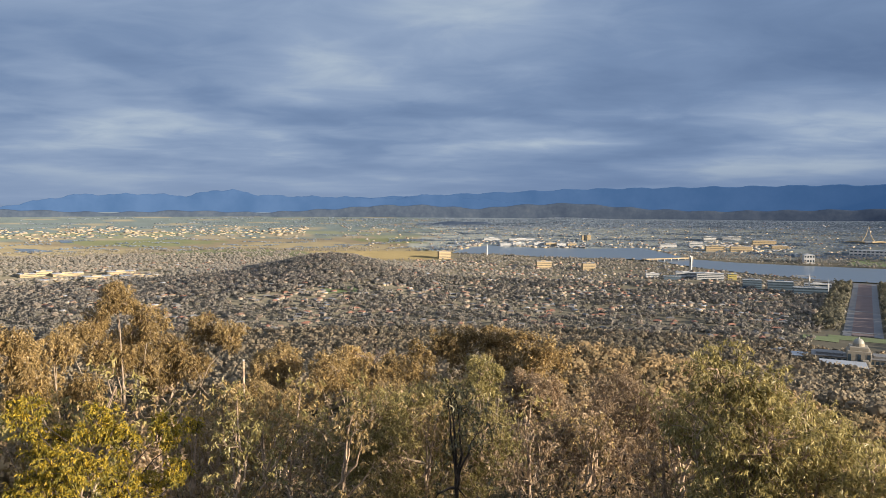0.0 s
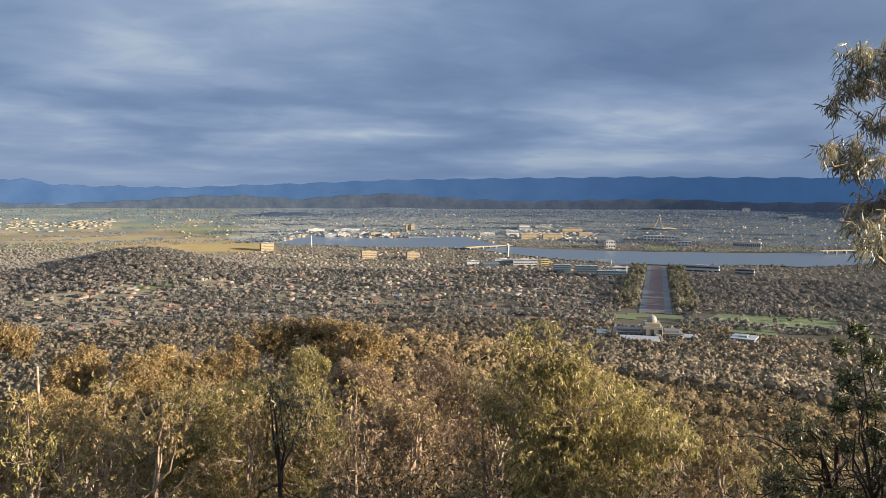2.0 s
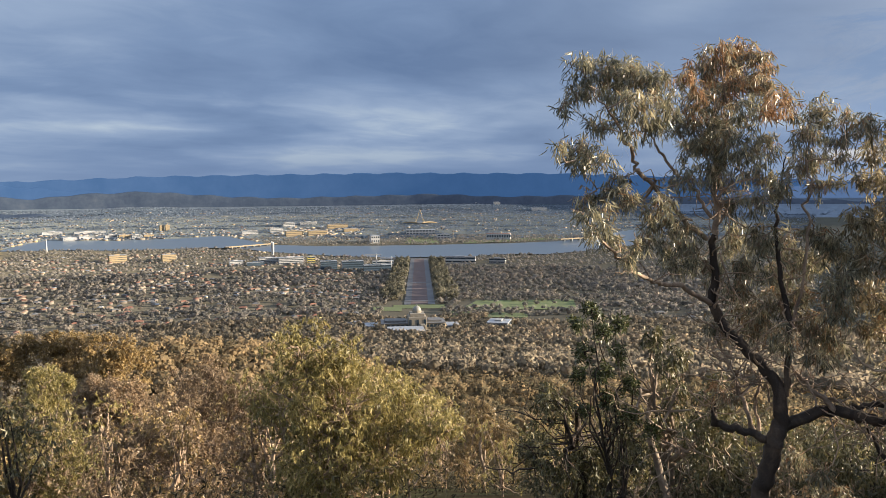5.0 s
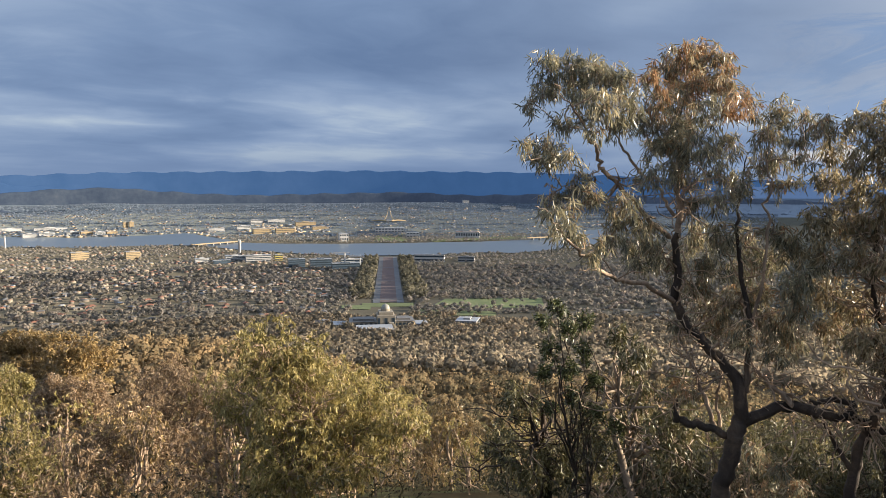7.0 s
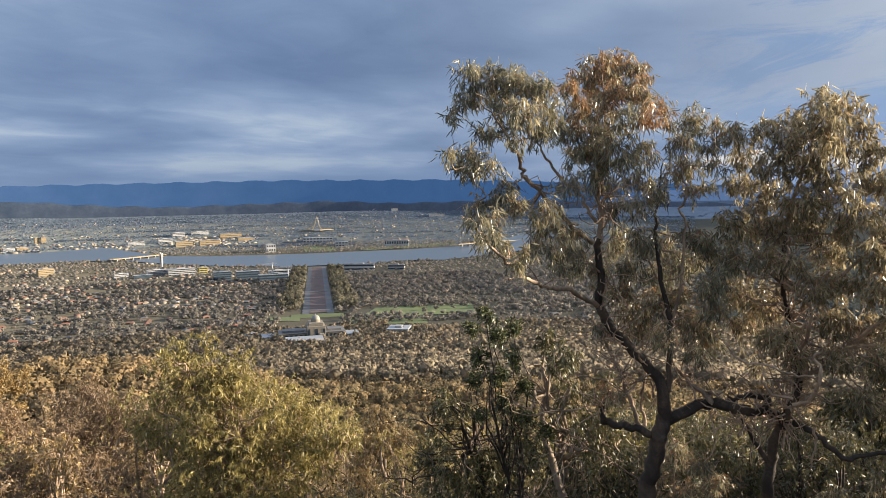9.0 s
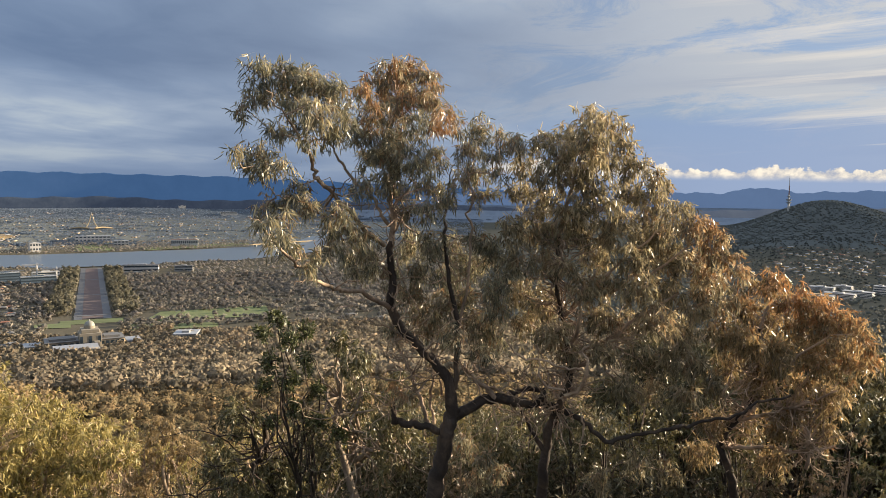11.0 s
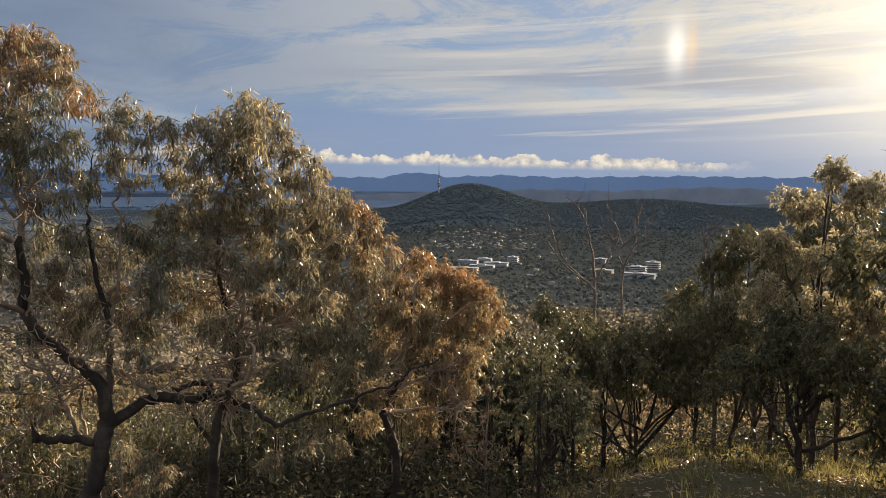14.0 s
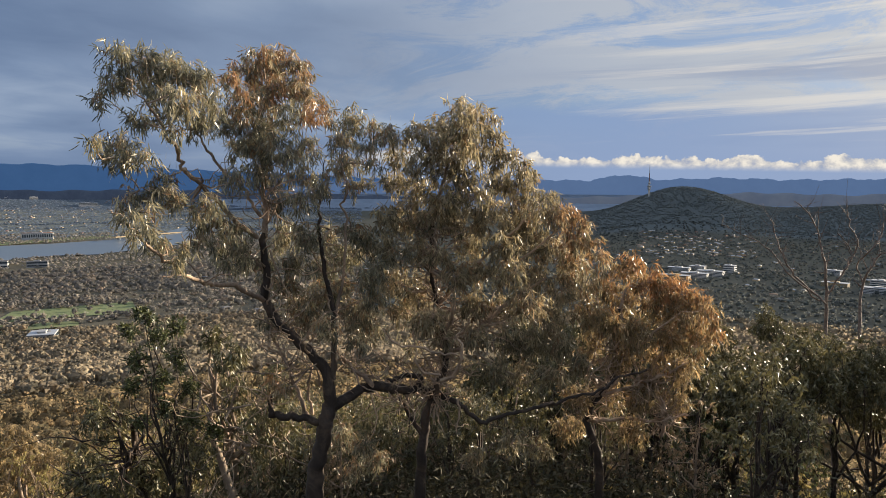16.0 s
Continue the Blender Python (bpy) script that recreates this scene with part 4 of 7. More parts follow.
def build_woods():
    rng = np.random.default_rng(11)
    meadow = meet(26.6, -3.79)[0]
    az, d = scatter(2900, -119, 37, 240, 520, rng)
    az2, d2 = scatter(900, -26, 3, 150, 330, rng)
    az, d = np.concatenate((az, az2)), np.concatenate((d, d2))
    size = tree_sizes(len(az), rng, 5, 11)
    tint = np.clip(rng.normal(0.5, 0.26, len(az)) + 0.2 * (az > -26), 0, 1)
    for k, cards, card, fat in ((d < 340, 60, 0.075, 0.32), (d >= 340, 26, 0.105, 0.36)):
        crowns("slope_trees", "brown-gold eucalypt forest on the hill slope", az[k], d[k], size[k], rng, SLOPE_WOODS, cards, tint[k], 0.95, card, fat, 3, core=0.75)
    az, d = scatter(20000, -119, 36, 500, 1420, rng)
    k = clear_of_places(az, d) & ((az > -66) | (rng.uniform(0, 1, len(az)) < 0.6))
    az, d = az[k], d[k]
    size = tree_sizes(len(az), rng, 8, 19)
    x, y = -np.sin(np.radians(az)) * d, np.cos(np.radians(az)) * d
    tint = np.clip(rng.normal(0.42, 0.18, len(az)) + 0.14 * ripple(x, y, 60.0) + 0.1 * ripple(x, y, 19.0), 0, 1)
    for d0, d1, cards, card in ((0, 800, 16, 0.125), (800, 1500, 6, 0.15)):
        k = (d >= d0) & (d < d1)
        crowns("foothill_trees", "dense grey-brown eucalypt forest below the slope", az[k], d[k], size[k], rng, FOOTHILL_WOODS, cards, tint[k], 0.9, card, 0.42, 2 if d1 == 800 else 1, core=0.86)
    for count, d0, d1, cards in ((8400, 1400, 1950, 8), (13500, 1950, 2650, 5), (32000, 2650, 4600, 0)):
        az, d = scatter(count, -118, 35, d0, d1, rng)
        if d0 > 1500:   # the wooded knoll
            az2, d2 = scatter(2200, 0, 20, max(d0, 2200), min(d1, 3300), rng)
            az3, d3 = scatter(2600, 11, 36, max(d0, 2100), min(d1, meadow), rng)
            az, d = np.concatenate((az, az2, az3)), np.concatenate((d, d2, d3))
        x, y = -np.sin(np.radians(az)) * d, np.cos(np.radians(az)) * d
        grove = ripple(x, y, 130.0) + 0.7 * ripple(x + 50, y, 47.0)
        k = clear_of_places(az, d) & (grove + rng.normal(0, 0.5, len(az)) > -1.0)
        k &= ~((az > 0) & (d > np.where(az > 12, meadow, 3300)) & (rng.uniform(0, 1, len(az)) > 0.3))
        k &= (az > -66) | (rng.uniform(0, 1, len(az)) < 0.7)
        k &= off_the_houses(az, d, rng)
        knoll = (np.abs(az - 9) < 6.5) & (d > 2250) & (d < 3200)
        k &= knoll | (az < -27) | (az > 15) | (ripple(x, y, 85.0) < 0.15) | (rng.uniform(0, 1, len(az)) < 0.5)
        az, d, grove = az[k], d[k], grove[k]
        size = tree_sizes(len(az), rng, 8, 24)
        tint = np.clip(rng.normal(0.42, 0.16, len(az)) + 0.13 * grove, 0, 1)
        tint = np.where(rng.uniform(0, 1, len(az)) < 0.05, 1.0, tint)
        w = az < -60
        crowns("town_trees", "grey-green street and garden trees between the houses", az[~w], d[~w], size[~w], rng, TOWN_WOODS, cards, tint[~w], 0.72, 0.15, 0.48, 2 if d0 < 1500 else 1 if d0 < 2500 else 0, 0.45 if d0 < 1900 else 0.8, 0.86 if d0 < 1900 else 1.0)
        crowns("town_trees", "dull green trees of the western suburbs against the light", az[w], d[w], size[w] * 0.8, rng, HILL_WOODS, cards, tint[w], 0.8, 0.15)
    az, d = scatter(26000, -60, 2, 4300, 8800, rng)
    x, y = -np.sin(np.radians(az)) * d, np.cos(np.radians(az)) * d
    k = clear_of_places(az, d) & (ripple(az * 320, d, 110.0) + 0.6 * ripple(az * 320 + 900, d, 45.0) + rng.normal(0, 0.3, len(az)) > -0.45) & (az < rng.uniform(-6, 2, len(az))) & ~((az < -72) & (d > 4500))
    az2, pick = rng.uniform(-2, 35, 5200), rng.integers(0, 11, 5200)
    d2 = np.array((4600, 4750, 5000, 5350, 5800, 6500, 7300, 8600, 10000, 12500, 15500), float)[pick] * (1 + 0.02 * np.sin(az2 * 0.9 + pick * 2.1)) * rng.normal(1, 0.008, 5200)
    k2 = np.sin(az2 * 0.7 + pick * 1.7) + 0.5 * np.sin(az2 * 2.3 + pick) > -0.1
    az3, d3 = rng.normal(-20, 14, 13000), rng.uniform(8300, 12500, 13000)
    az4, d4 = scatter(20000, -119, -72, 4500, 6600, rng)
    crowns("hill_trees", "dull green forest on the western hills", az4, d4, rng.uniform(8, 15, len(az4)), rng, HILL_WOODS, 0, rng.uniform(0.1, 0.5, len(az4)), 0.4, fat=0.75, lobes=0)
    # long dark belts of trees along roads, creeks and low rises
    belt_az, belt_d = [], []
    for _ in range(64):
        a0, reach, m = rng.uniform(-58, 4), rng.uniform(1.2, 5.0), int(rng.integers(50, 130))
        d0 = 4350 * (9600 / 4350) ** rng.uniform(0, 1)
        a = a0 + reach * rng.uniform(-1, 1, m)
        belt_az.append(a), belt_d.append(d0 * (1 + 0.012 * np.sin(a * 1.3 + d0)) * rng.normal(1, 0.006, m))
    az5, d5 = np.concatenate(belt_az), np.concatenate(belt_d)
    k5 = clear_of_places(az5, d5)
    crowns("far_trees", "long dark belts of trees along far roads and creeks", az5[k5], d5[k5], rng.uniform(13, 20, k5.sum()) * np.clip(d5[k5] / 6500, 1, 1.6), rng, FAR_WOODS_HAZED, 0, np.clip(rng.normal(0.06, 0.08, k5.sum()), 0, 1), 0.6, fat=0.6, lobes=0, lift=0.8)
    az, d = np.concatenate((az[k], az2[k2], az3)), np.concatenate((d[k], d2[k2], d3))
    size = rng.uniform(9, 17, len(az)) * np.clip(d / 6500, 1, 2.0)
    crowns("far_trees", "distant belts of dark trees across the plain", az, d, size, rng, FAR_WOODS_HAZED, 0, np.clip(rng.normal(0.42, 0.12, len(az)) + 0.22 * ripple(az * 320 + 400, d, 95.0) + 0.16 * ripple(az * 320, d, 40.0), 0, 1), 0.45, fat=0.64, lobes=0, lift=1.4)


build_woods()

# ---- trees round the lookout ----
GUMS = "gums below the lookout"
bough_tree("gum_tree", "eucalypt with crooked dark limbs and hanging bronze-green leaves", GUMS, 8.6, GUM_GREEN, BARK_DARK, 21, [
    ([[(-56.3, -22.8, 0.129), (-56.7, -20.7, 0.115), (-57.1, -18.6, 0.115), (-57.4, -17.4, 0.108), (-57.6, -16.1, 0.095), (-57.4, -14.4, 0.081), (-56.5, -13.1, 0.074), (-55.1, -11.6, 0.068), (-53.8, -10.3, 0.068), (-52.9, -9.0, 0.068), (-52.7, -7.9, 0.061), (-52.8, -6.1, 0.054), (-52.6, -3.9, 0.047), (-52.9, -1.7, 0.037), (-52.7, 0.0, 0.030), (-53.0, 2.2, 0.027), (-53.4, 3.8, 0.020), (-53.5, 5.7, 0.014), (-53.0, 8.2, 0.007)]],
     [(-51.7, 9.1, 1.22), (-52.6, 10.1, 1.03), (-50.5, 8.0, 1.03), (-52.7, 8.3, 1.31), (-54.0, 9.5, 1.22), (-55.0, 9.1, 1.31), (-55.8, 7.9, 1.13), (-57.0, 6.3, 0.94), (-56.1, 6.1, 0.94), (-54.3, 7.5, 1.22), (-52.6, 6.7, 1.31), (-51.1, 6.5, 1.13)], 1, 0),
    ([],
     [(-50.4, 5.3, 1.22), (-51.7, 4.6, 1.41), (-53.2, 5.3, 1.31), (-54.8, 5.5, 1.13), (-54.1, 3.5, 1.31), (-52.6, 3.3, 1.31), (-51.1, 3.1, 1.03), (-56.0, 3.1, 1.13), (-54.7, 2.5, 0.94), (-52.6, 1.3, 1.22), (-53.9, 0.6, 0.94), (-50.9, 1.1, 0.94), (-49.8, 0.7, 0.66), (-55.5, 1.3, 0.84), (-56.6, 0.3, 1.03), (-55.5, -0.8, 1.03), (-53.7, -0.9, 1.03)], 0.15, 0),
    ([[(-52.2, -3.7, 0.034), (-50.6, -2.3, 0.033, -0.3), (-49.3, -0.9, 0.032, -0.5), (-48.3, 0.2, 0.028, -0.7), (-47.4, 1.1, 0.028, -0.8), (-46.9, 1.7, 0.024, -0.9), (-46.7, 2.8, 0.024, -1.0), (-45.9, 4.0, 0.020, -1.2), (-45.3, 5.3, 0.014, -1.3), (-44.4, 6.5, 0.010, -1.4), (-43.3, 7.9, 0.006, -1.5)]],
     [(-42.9, 9.3, 1.31), (-44.5, 9.2, 1.22), (-45.8, 8.8, 1.41), (-47.2, 8.4, 1.41), (-48.4, 7.8, 1.13), (-42.1, 7.7, 0.66), (-41.5, 6.4, 0.56), (-43.8, 7.9, 1.13), (-45.7, 7.1, 1.13), (-47.0, 6.7, 1.31), (-48.6, 6.5, 1.13), (-46.0, 5.6, 0.94), (-44.5, 4.9, 0.66), (-43.7, 5.2, 0.56), (-46.4, 4.4, 0.66), (-47.8, 5.2, 0.94), (-49.1, 5.1, 0.84)], 0.12, -1.2),
    ([[(-52.8, -2.2, 0.027), (-51.9, -1.3, 0.024), (-51.3, 0.0, 0.022), (-50.4, 0.7, 0.020), (-49.5, 1.7, 0.020), (-48.9, 2.6, 0.019), (-48.3, 3.8, 0.015), (-47.6, 5.1, 0.010)], [(-51.1, -2.3, 0.016, -0.3), (-49.6, -2.0, 0.014, -0.7), (-47.8, -1.5, 0.012, -1.0), (-46.6, -0.7, 0.009, -1.3), (-45.1, -0.0, 0.008, -1.4), (-44.0, 0.2, 0.007, -1.5), (-43.0, 1.2, 0.006, -1.5), (-42.4, 2.3, 0.004, -1.5)]],
     [(-42.8, 3.5, 0.84), (-43.5, 2.8, 0.94), (-42.2, 3.1, 0.56), (-43.0, 2.0, 0.56), (-44.5, 2.4, 0.56), (-41.2, 3.5, 0.42), (-41.8, 2.3, 0.42), (-45.1, 0.2, 0.80), (-46.1, -0.0, 0.80), (-45.7, 1.1, 0.70), (-43.6, -0.5, 0.70), (-43.0, -1.2, 0.70), (-44.4, -1.4, 0.56), (-46.1, -1.1, 0.63), (-48.8, -0.8, 0.94), (-48.4, -2.1, 1.13), (-49.8, -2.5, 1.13)], 0.2, -1.3),
    ([[(-52.7, -8.6, 0.041), (-51.9, -8.2, 0.033, -0.2), (-50.7, -7.4, 0.031, -0.5), (-49.1, -7.2, 0.028, -0.9), (-48.1, -7.0, 0.024, -1.2), (-47.0, -6.3, 0.021, -1.5), (-45.9, -5.4, 0.019, -1.8), (-44.7, -4.5, 0.016, -2.0), (-44.0, -3.5, 0.010, -2.1), (-43.2, -2.5, 0.008, -2.2), (-42.5, -1.8, 0.006, -2.2), (-41.9, -1.5, 0.004, -2.2)], [(-47.0, -6.3, 0.010, -1.5), (-46.1, -6.4, 0.008, -1.7), (-45.3, -6.7, 0.004, -1.9)], [(-45.9, -5.4, 0.009, -1.8), (-47.0, -4.3, 0.007, -1.7), (-46.8, -3.3, 0.004, -1.7)]],
     [(-43.6, -3.2, 0.49), (-44.5, -3.5, 0.63), (-45.5, -3.9, 0.49), (-43.2, -1.8, 0.42), (-47.0, -4.3, 0.49), (-44.5, -2.6, 0.35), (-46.4, -5.2, 0.35)], 0.1, -1.8),
    ([],
     [(-48.0, -3.9, 0.80), (-49.3, -4.4, 1.03), (-50.9, -3.5, 1.03), (-50.9, -5.3, 0.84), (-49.8, -5.8, 0.56), (-51.4, -4.8, 1.03), (-52.6, -5.5, 0.94), (-54.4, -3.5, 1.22), (-56.2, -3.5, 1.22), (-57.5, -3.9, 1.22), (-55.3, -5.7, 1.22), (-57.1, -6.1, 1.22), (-53.1, -7.1, 0.66), (-58.9, -5.2, 1.31), (-60.6, -4.3, 1.31), (-61.1, -6.5, 1.22), (-59.7, -3.0, 1.03)], 0.12, 0.3),
    ([[(-57.9, -14.8, 0.047), (-57.9, -13.1, 0.044), (-58.0, -10.5, 0.041), (-57.3, -6.6, 0.034), (-56.9, -3.5, 0.027), (-56.9, -1.3, 0.020), (-57.2, 0.5, 0.014), (-57.4, 2.3, 0.007)], [(-58.0, -10.5, 0.027), (-58.8, -6.5, 0.020), (-59.0, -2.3, 0.019), (-58.7, -1.2, 0.017), (-59.1, 0.2, 0.017), (-58.7, 1.8, 0.014), (-58.8, 4.5, 0.007)]],
     [(-59.6, 6.0, 0.75), (-59.2, 4.9, 0.94), (-60.7, 5.0, 0.70), (-61.8, 4.4, 0.84), (-62.4, 4.8, 0.56), (-58.7, 3.7, 1.03), (-60.5, 3.3, 0.80), (-58.3, 1.8, 1.03), (-59.6, 2.2, 0.89), (-61.2, 2.1, 0.66), (-57.5, 0.5, 0.84), (-59.7, 0.3, 0.75), (-60.6, 0.5, 0.56), (-57.9, 5.5, 0.49)], 0.3, 0.2),
    ([],
     [(-54.9, -8.3, 1.22), (-56.7, -8.3, 1.31), (-58.4, -8.0, 1.31), (-55.8, -10.1, 1.13), (-57.6, -10.6, 1.03), (-59.4, -9.6, 1.22), (-54.2, -7.1, 0.94), (-60.7, -8.3, 1.22), (-61.1, -10.5, 1.13), (-60.1, -11.9, 0.94), (-52.7, -9.8, 0.63), (-53.4, -10.6, 0.56)], 0.45, 0.2),
    ([[(-57.2, -18.3, 0.054), (-55.8, -17.7, 0.054), (-54.5, -17.4, 0.061), (-53.4, -17.3, 0.054), (-53.0, -16.8, 0.044), (-53.0, -15.8, 0.041)], [(-55.9, -17.7, 0.034, 0.1), (-55.5, -16.6, 0.034, 0.1), (-54.9, -15.3, 0.031, 0.2), (-54.4, -13.6, 0.028, 0.2), (-53.8, -12.7, 0.024, 0.2), (-53.2, -11.2, 0.018, 0.3), (-52.8, -9.9, 0.011, 0.3)], [(-56.2, -17.4, 0.028, 0.2), (-55.9, -15.7, 0.022, 0.3), (-56.1, -14.2, 0.018, 0.3), (-56.4, -12.7, 0.011, 0.4)], [(-56.8, -15.3, 0.018, 0.5), (-56.7, -14.0, 0.014, 0.5), (-56.3, -13.4, 0.010, 0.5)]],
     [(-53.4, -14.9, 0.70), (-54.1, -15.3, 0.63)], 0.9, 0.2),
    ([[(-57.3, -17.2, 0.088), (-58.5, -16.5, 0.082, 0.1), (-59.9, -15.7, 0.076, 0.2), (-61.2, -15.4, 0.077, 0.3), (-63.0, -15.7, 0.078, 0.4), (-64.3, -15.6, 0.064, 0.5), (-64.9, -14.7, 0.043, 0.6), (-63.5, -14.7, 0.043, 0.6), (-62.1, -14.9, 0.036, 0.5)], [(-60.9, -15.4, 0.042, 0.2), (-60.6, -14.8, 0.038, 0.2), (-59.6, -14.3, 0.031, 0.2), (-59.0, -13.5, 0.024, 0.2), (-58.5, -13.1, 0.017, 0.2)], [(-64.3, -15.6, 0.050, 0.5), (-65.9, -15.9, 0.051, 0.6), (-67.5, -16.6, 0.043, 0.5), (-68.8, -17.4, 0.039, 0.4), (-70.0, -18.2, 0.035, 0.3), (-70.9, -17.8, 0.031, 0.4), (-73.0, -17.3, 0.029, 0.6), (-74.9, -16.8, 0.030, 0.8), (-76.7, -16.1, 0.023, 1.0), (-79.2, -15.4, 0.021, 1.1), (-80.5, -14.4, 0.019, 1.2), (-82.7, -13.6, 0.016, 1.3)]],
     [(-59.0, -19.0, 0.75), (-60.4, -19.4, 0.84), (-61.3, -20.6, 0.84), (-59.5, -21.5, 0.84)], 0.5, 0.4),
], upper=BARK_GUM, wander=170, loose=1.22, cover=0.88, leaf_size=(0.1, 0.0108))
bough_tree("gum_tree", "tall eucalypt with a dense drooping bronze crown", GUMS, 9.2, GREY_GUM, BARK_DARK, 22, [
    ([[(-64.9, -22.6, 0.087), (-65.0, -20.5, 0.080), (-65.1, -18.8, 0.072), (-65.5, -17.4, 0.072), (-66.2, -15.6, 0.065), (-66.9, -13.3, 0.051), (-66.6, -10.7, 0.043), (-66.0, -8.1, 0.040), (-65.7, -5.1, 0.036), (-65.9, -2.0, 0.029), (-66.7, 1.0, 0.022), (-67.6, 3.6, 0.014), (-68.0, 5.9, 0.007)], [(-65.1, -19.2, 0.043), (-64.2, -18.0, 0.036), (-63.5, -16.8, 0.029), (-63.0, -16.2, 0.022)]],
     [(-66.2, 5.0, 1.22), (-67.8, 6.2, 1.13), (-69.3, 6.1, 0.94), (-68.2, 4.7, 1.50), (-70.3, 5.2, 0.80), (-70.9, 4.0, 0.66), (-64.4, 4.8, 0.94), (-63.2, 4.0, 0.70), (-65.5, 3.7, 1.31), (-67.2, 3.3, 1.50), (-69.4, 3.5, 1.22)], 0.15, 0),
    ([],
     [(-63.1, 2.7, 0.94), (-64.4, 2.2, 1.03), (-66.2, 1.8, 1.31), (-68.3, 1.8, 1.50), (-70.4, 2.7, 1.13), (-71.8, 2.7, 0.84), (-72.9, 1.8, 0.94), (-73.6, 1.1, 0.61), (-62.7, 0.5, 1.13), (-64.5, 0.1, 1.31), (-66.7, -0.4, 1.50), (-68.8, -0.3, 1.50), (-70.9, 0.5, 1.31), (-72.5, 0.1, 1.22), (-74.2, -0.7, 0.94), (-75.1, -0.6, 0.70)], 0.08, 0.2),
    ([[(-66.7, -12.0, 0.029), (-67.6, -8.9, 0.024, -0.4), (-66.8, -7.3, 0.021, -0.4), (-65.7, -6.4, 0.021, -0.4), (-66.2, -5.1, 0.017, -0.4), (-65.9, -3.8, 0.014, -0.4)], [(-66.4, -9.0, 0.029), (-69.8, -5.4, 0.022), (-72.6, -2.8, 0.014), (-74.2, -1.0, 0.007)]],
     [(-61.9, -2.2, 1.22), (-63.7, -2.1, 1.31), (-65.8, -2.6, 1.41), (-68.0, -2.5, 1.41), (-70.1, -2.0, 1.50), (-72.2, -2.0, 1.50), (-73.8, -2.4, 1.22), (-62.4, -4.4, 1.22), (-64.6, -4.8, 1.03), (-66.3, -5.2, 0.94), (-68.9, -4.2, 1.31), (-71.0, -4.2, 1.41), (-73.1, -4.1, 1.41), (-74.7, -4.5, 1.22)], 0.12, 0),
    ([[(-69.8, -7.1, 0.022), (-73.1, -5.3, 0.017), (-75.8, -3.1, 0.012), (-77.0, -1.8, 0.007)]],
     [(-75.4, -1.9, 1.03), (-76.5, -1.9, 0.99), (-77.2, -3.1, 1.03), (-78.2, -4.3, 0.94), (-78.9, -5.1, 0.56), (-76.3, -4.0, 1.13), (-76.8, -5.7, 1.22)], 0.85, 0.2),
    ([[(-66.9, -13.3, 0.036), (-69.1, -11.5, 0.029), (-71.9, -8.8, 0.022), (-74.8, -6.9, 0.014)]],
     [(-62.9, -7.0, 1.31), (-65.1, -7.8, 1.31), (-67.7, -6.9, 1.22), (-69.8, -6.4, 1.31), (-71.9, -6.7, 1.41), (-73.9, -6.6, 1.31), (-76.0, -7.4, 1.31), (-77.9, -6.8, 1.22), (-63.4, -9.6, 1.22), (-65.6, -10.0, 1.31), (-69.4, -9.0, 1.22), (-71.1, -9.3, 1.22), (-73.2, -8.8, 1.31), (-75.3, -9.5, 1.31)], 0.35, 0.1),
    ([[(-66.5, -15.0, 0.028, -0.4), (-67.7, -14.5, 0.024, -0.5), (-68.2, -12.8, 0.022, -0.6), (-67.8, -11.7, 0.018, -0.6), (-68.4, -11.1, 0.014, -0.6)], [(-67.8, -13.0, 0.016, -0.5), (-66.1, -12.9, 0.015, -0.6), (-64.3, -12.3, 0.015, -0.6), (-62.7, -12.1, 0.014, -0.6), (-61.8, -10.9, 0.010, -0.6)], [(-66.5, -14.6, 0.021, -0.5), (-64.8, -14.2, 0.018, -0.5), (-64.5, -12.9, 0.014, -0.5), (-64.3, -10.8, 0.008, -0.5)], [(-71.3, -14.7, 0.021, -0.3), (-70.6, -13.7, 0.018, -0.3), (-69.7, -13.1, 0.014, -0.3), (-69.3, -11.9, 0.010, -0.3)], [(-67.9, -16.4, 0.018, -0.4), (-68.0, -17.8, 0.015, -0.4), (-67.8, -19.0, 0.010, -0.4)]],
     [(-64.3, -12.2, 0.66), (-66.5, -11.7, 0.75), (-69.1, -11.6, 1.03), (-71.6, -11.4, 1.22), (-73.7, -11.7, 1.31), (-75.7, -11.9, 1.31), (-70.8, -14.0, 1.03), (-72.9, -14.2, 1.13), (-75.4, -14.4, 1.22), (-77.4, -13.4, 1.13), (-72.3, -19.5, 0.94), (-69.3, -20.6, 0.94), (-74.4, -19.7, 1.03)], 0.15, 0),
], upper=BARK_GUM, wander=300, loose=1.24, cover=0.92, leaf_size=(0.1, 0.0142))
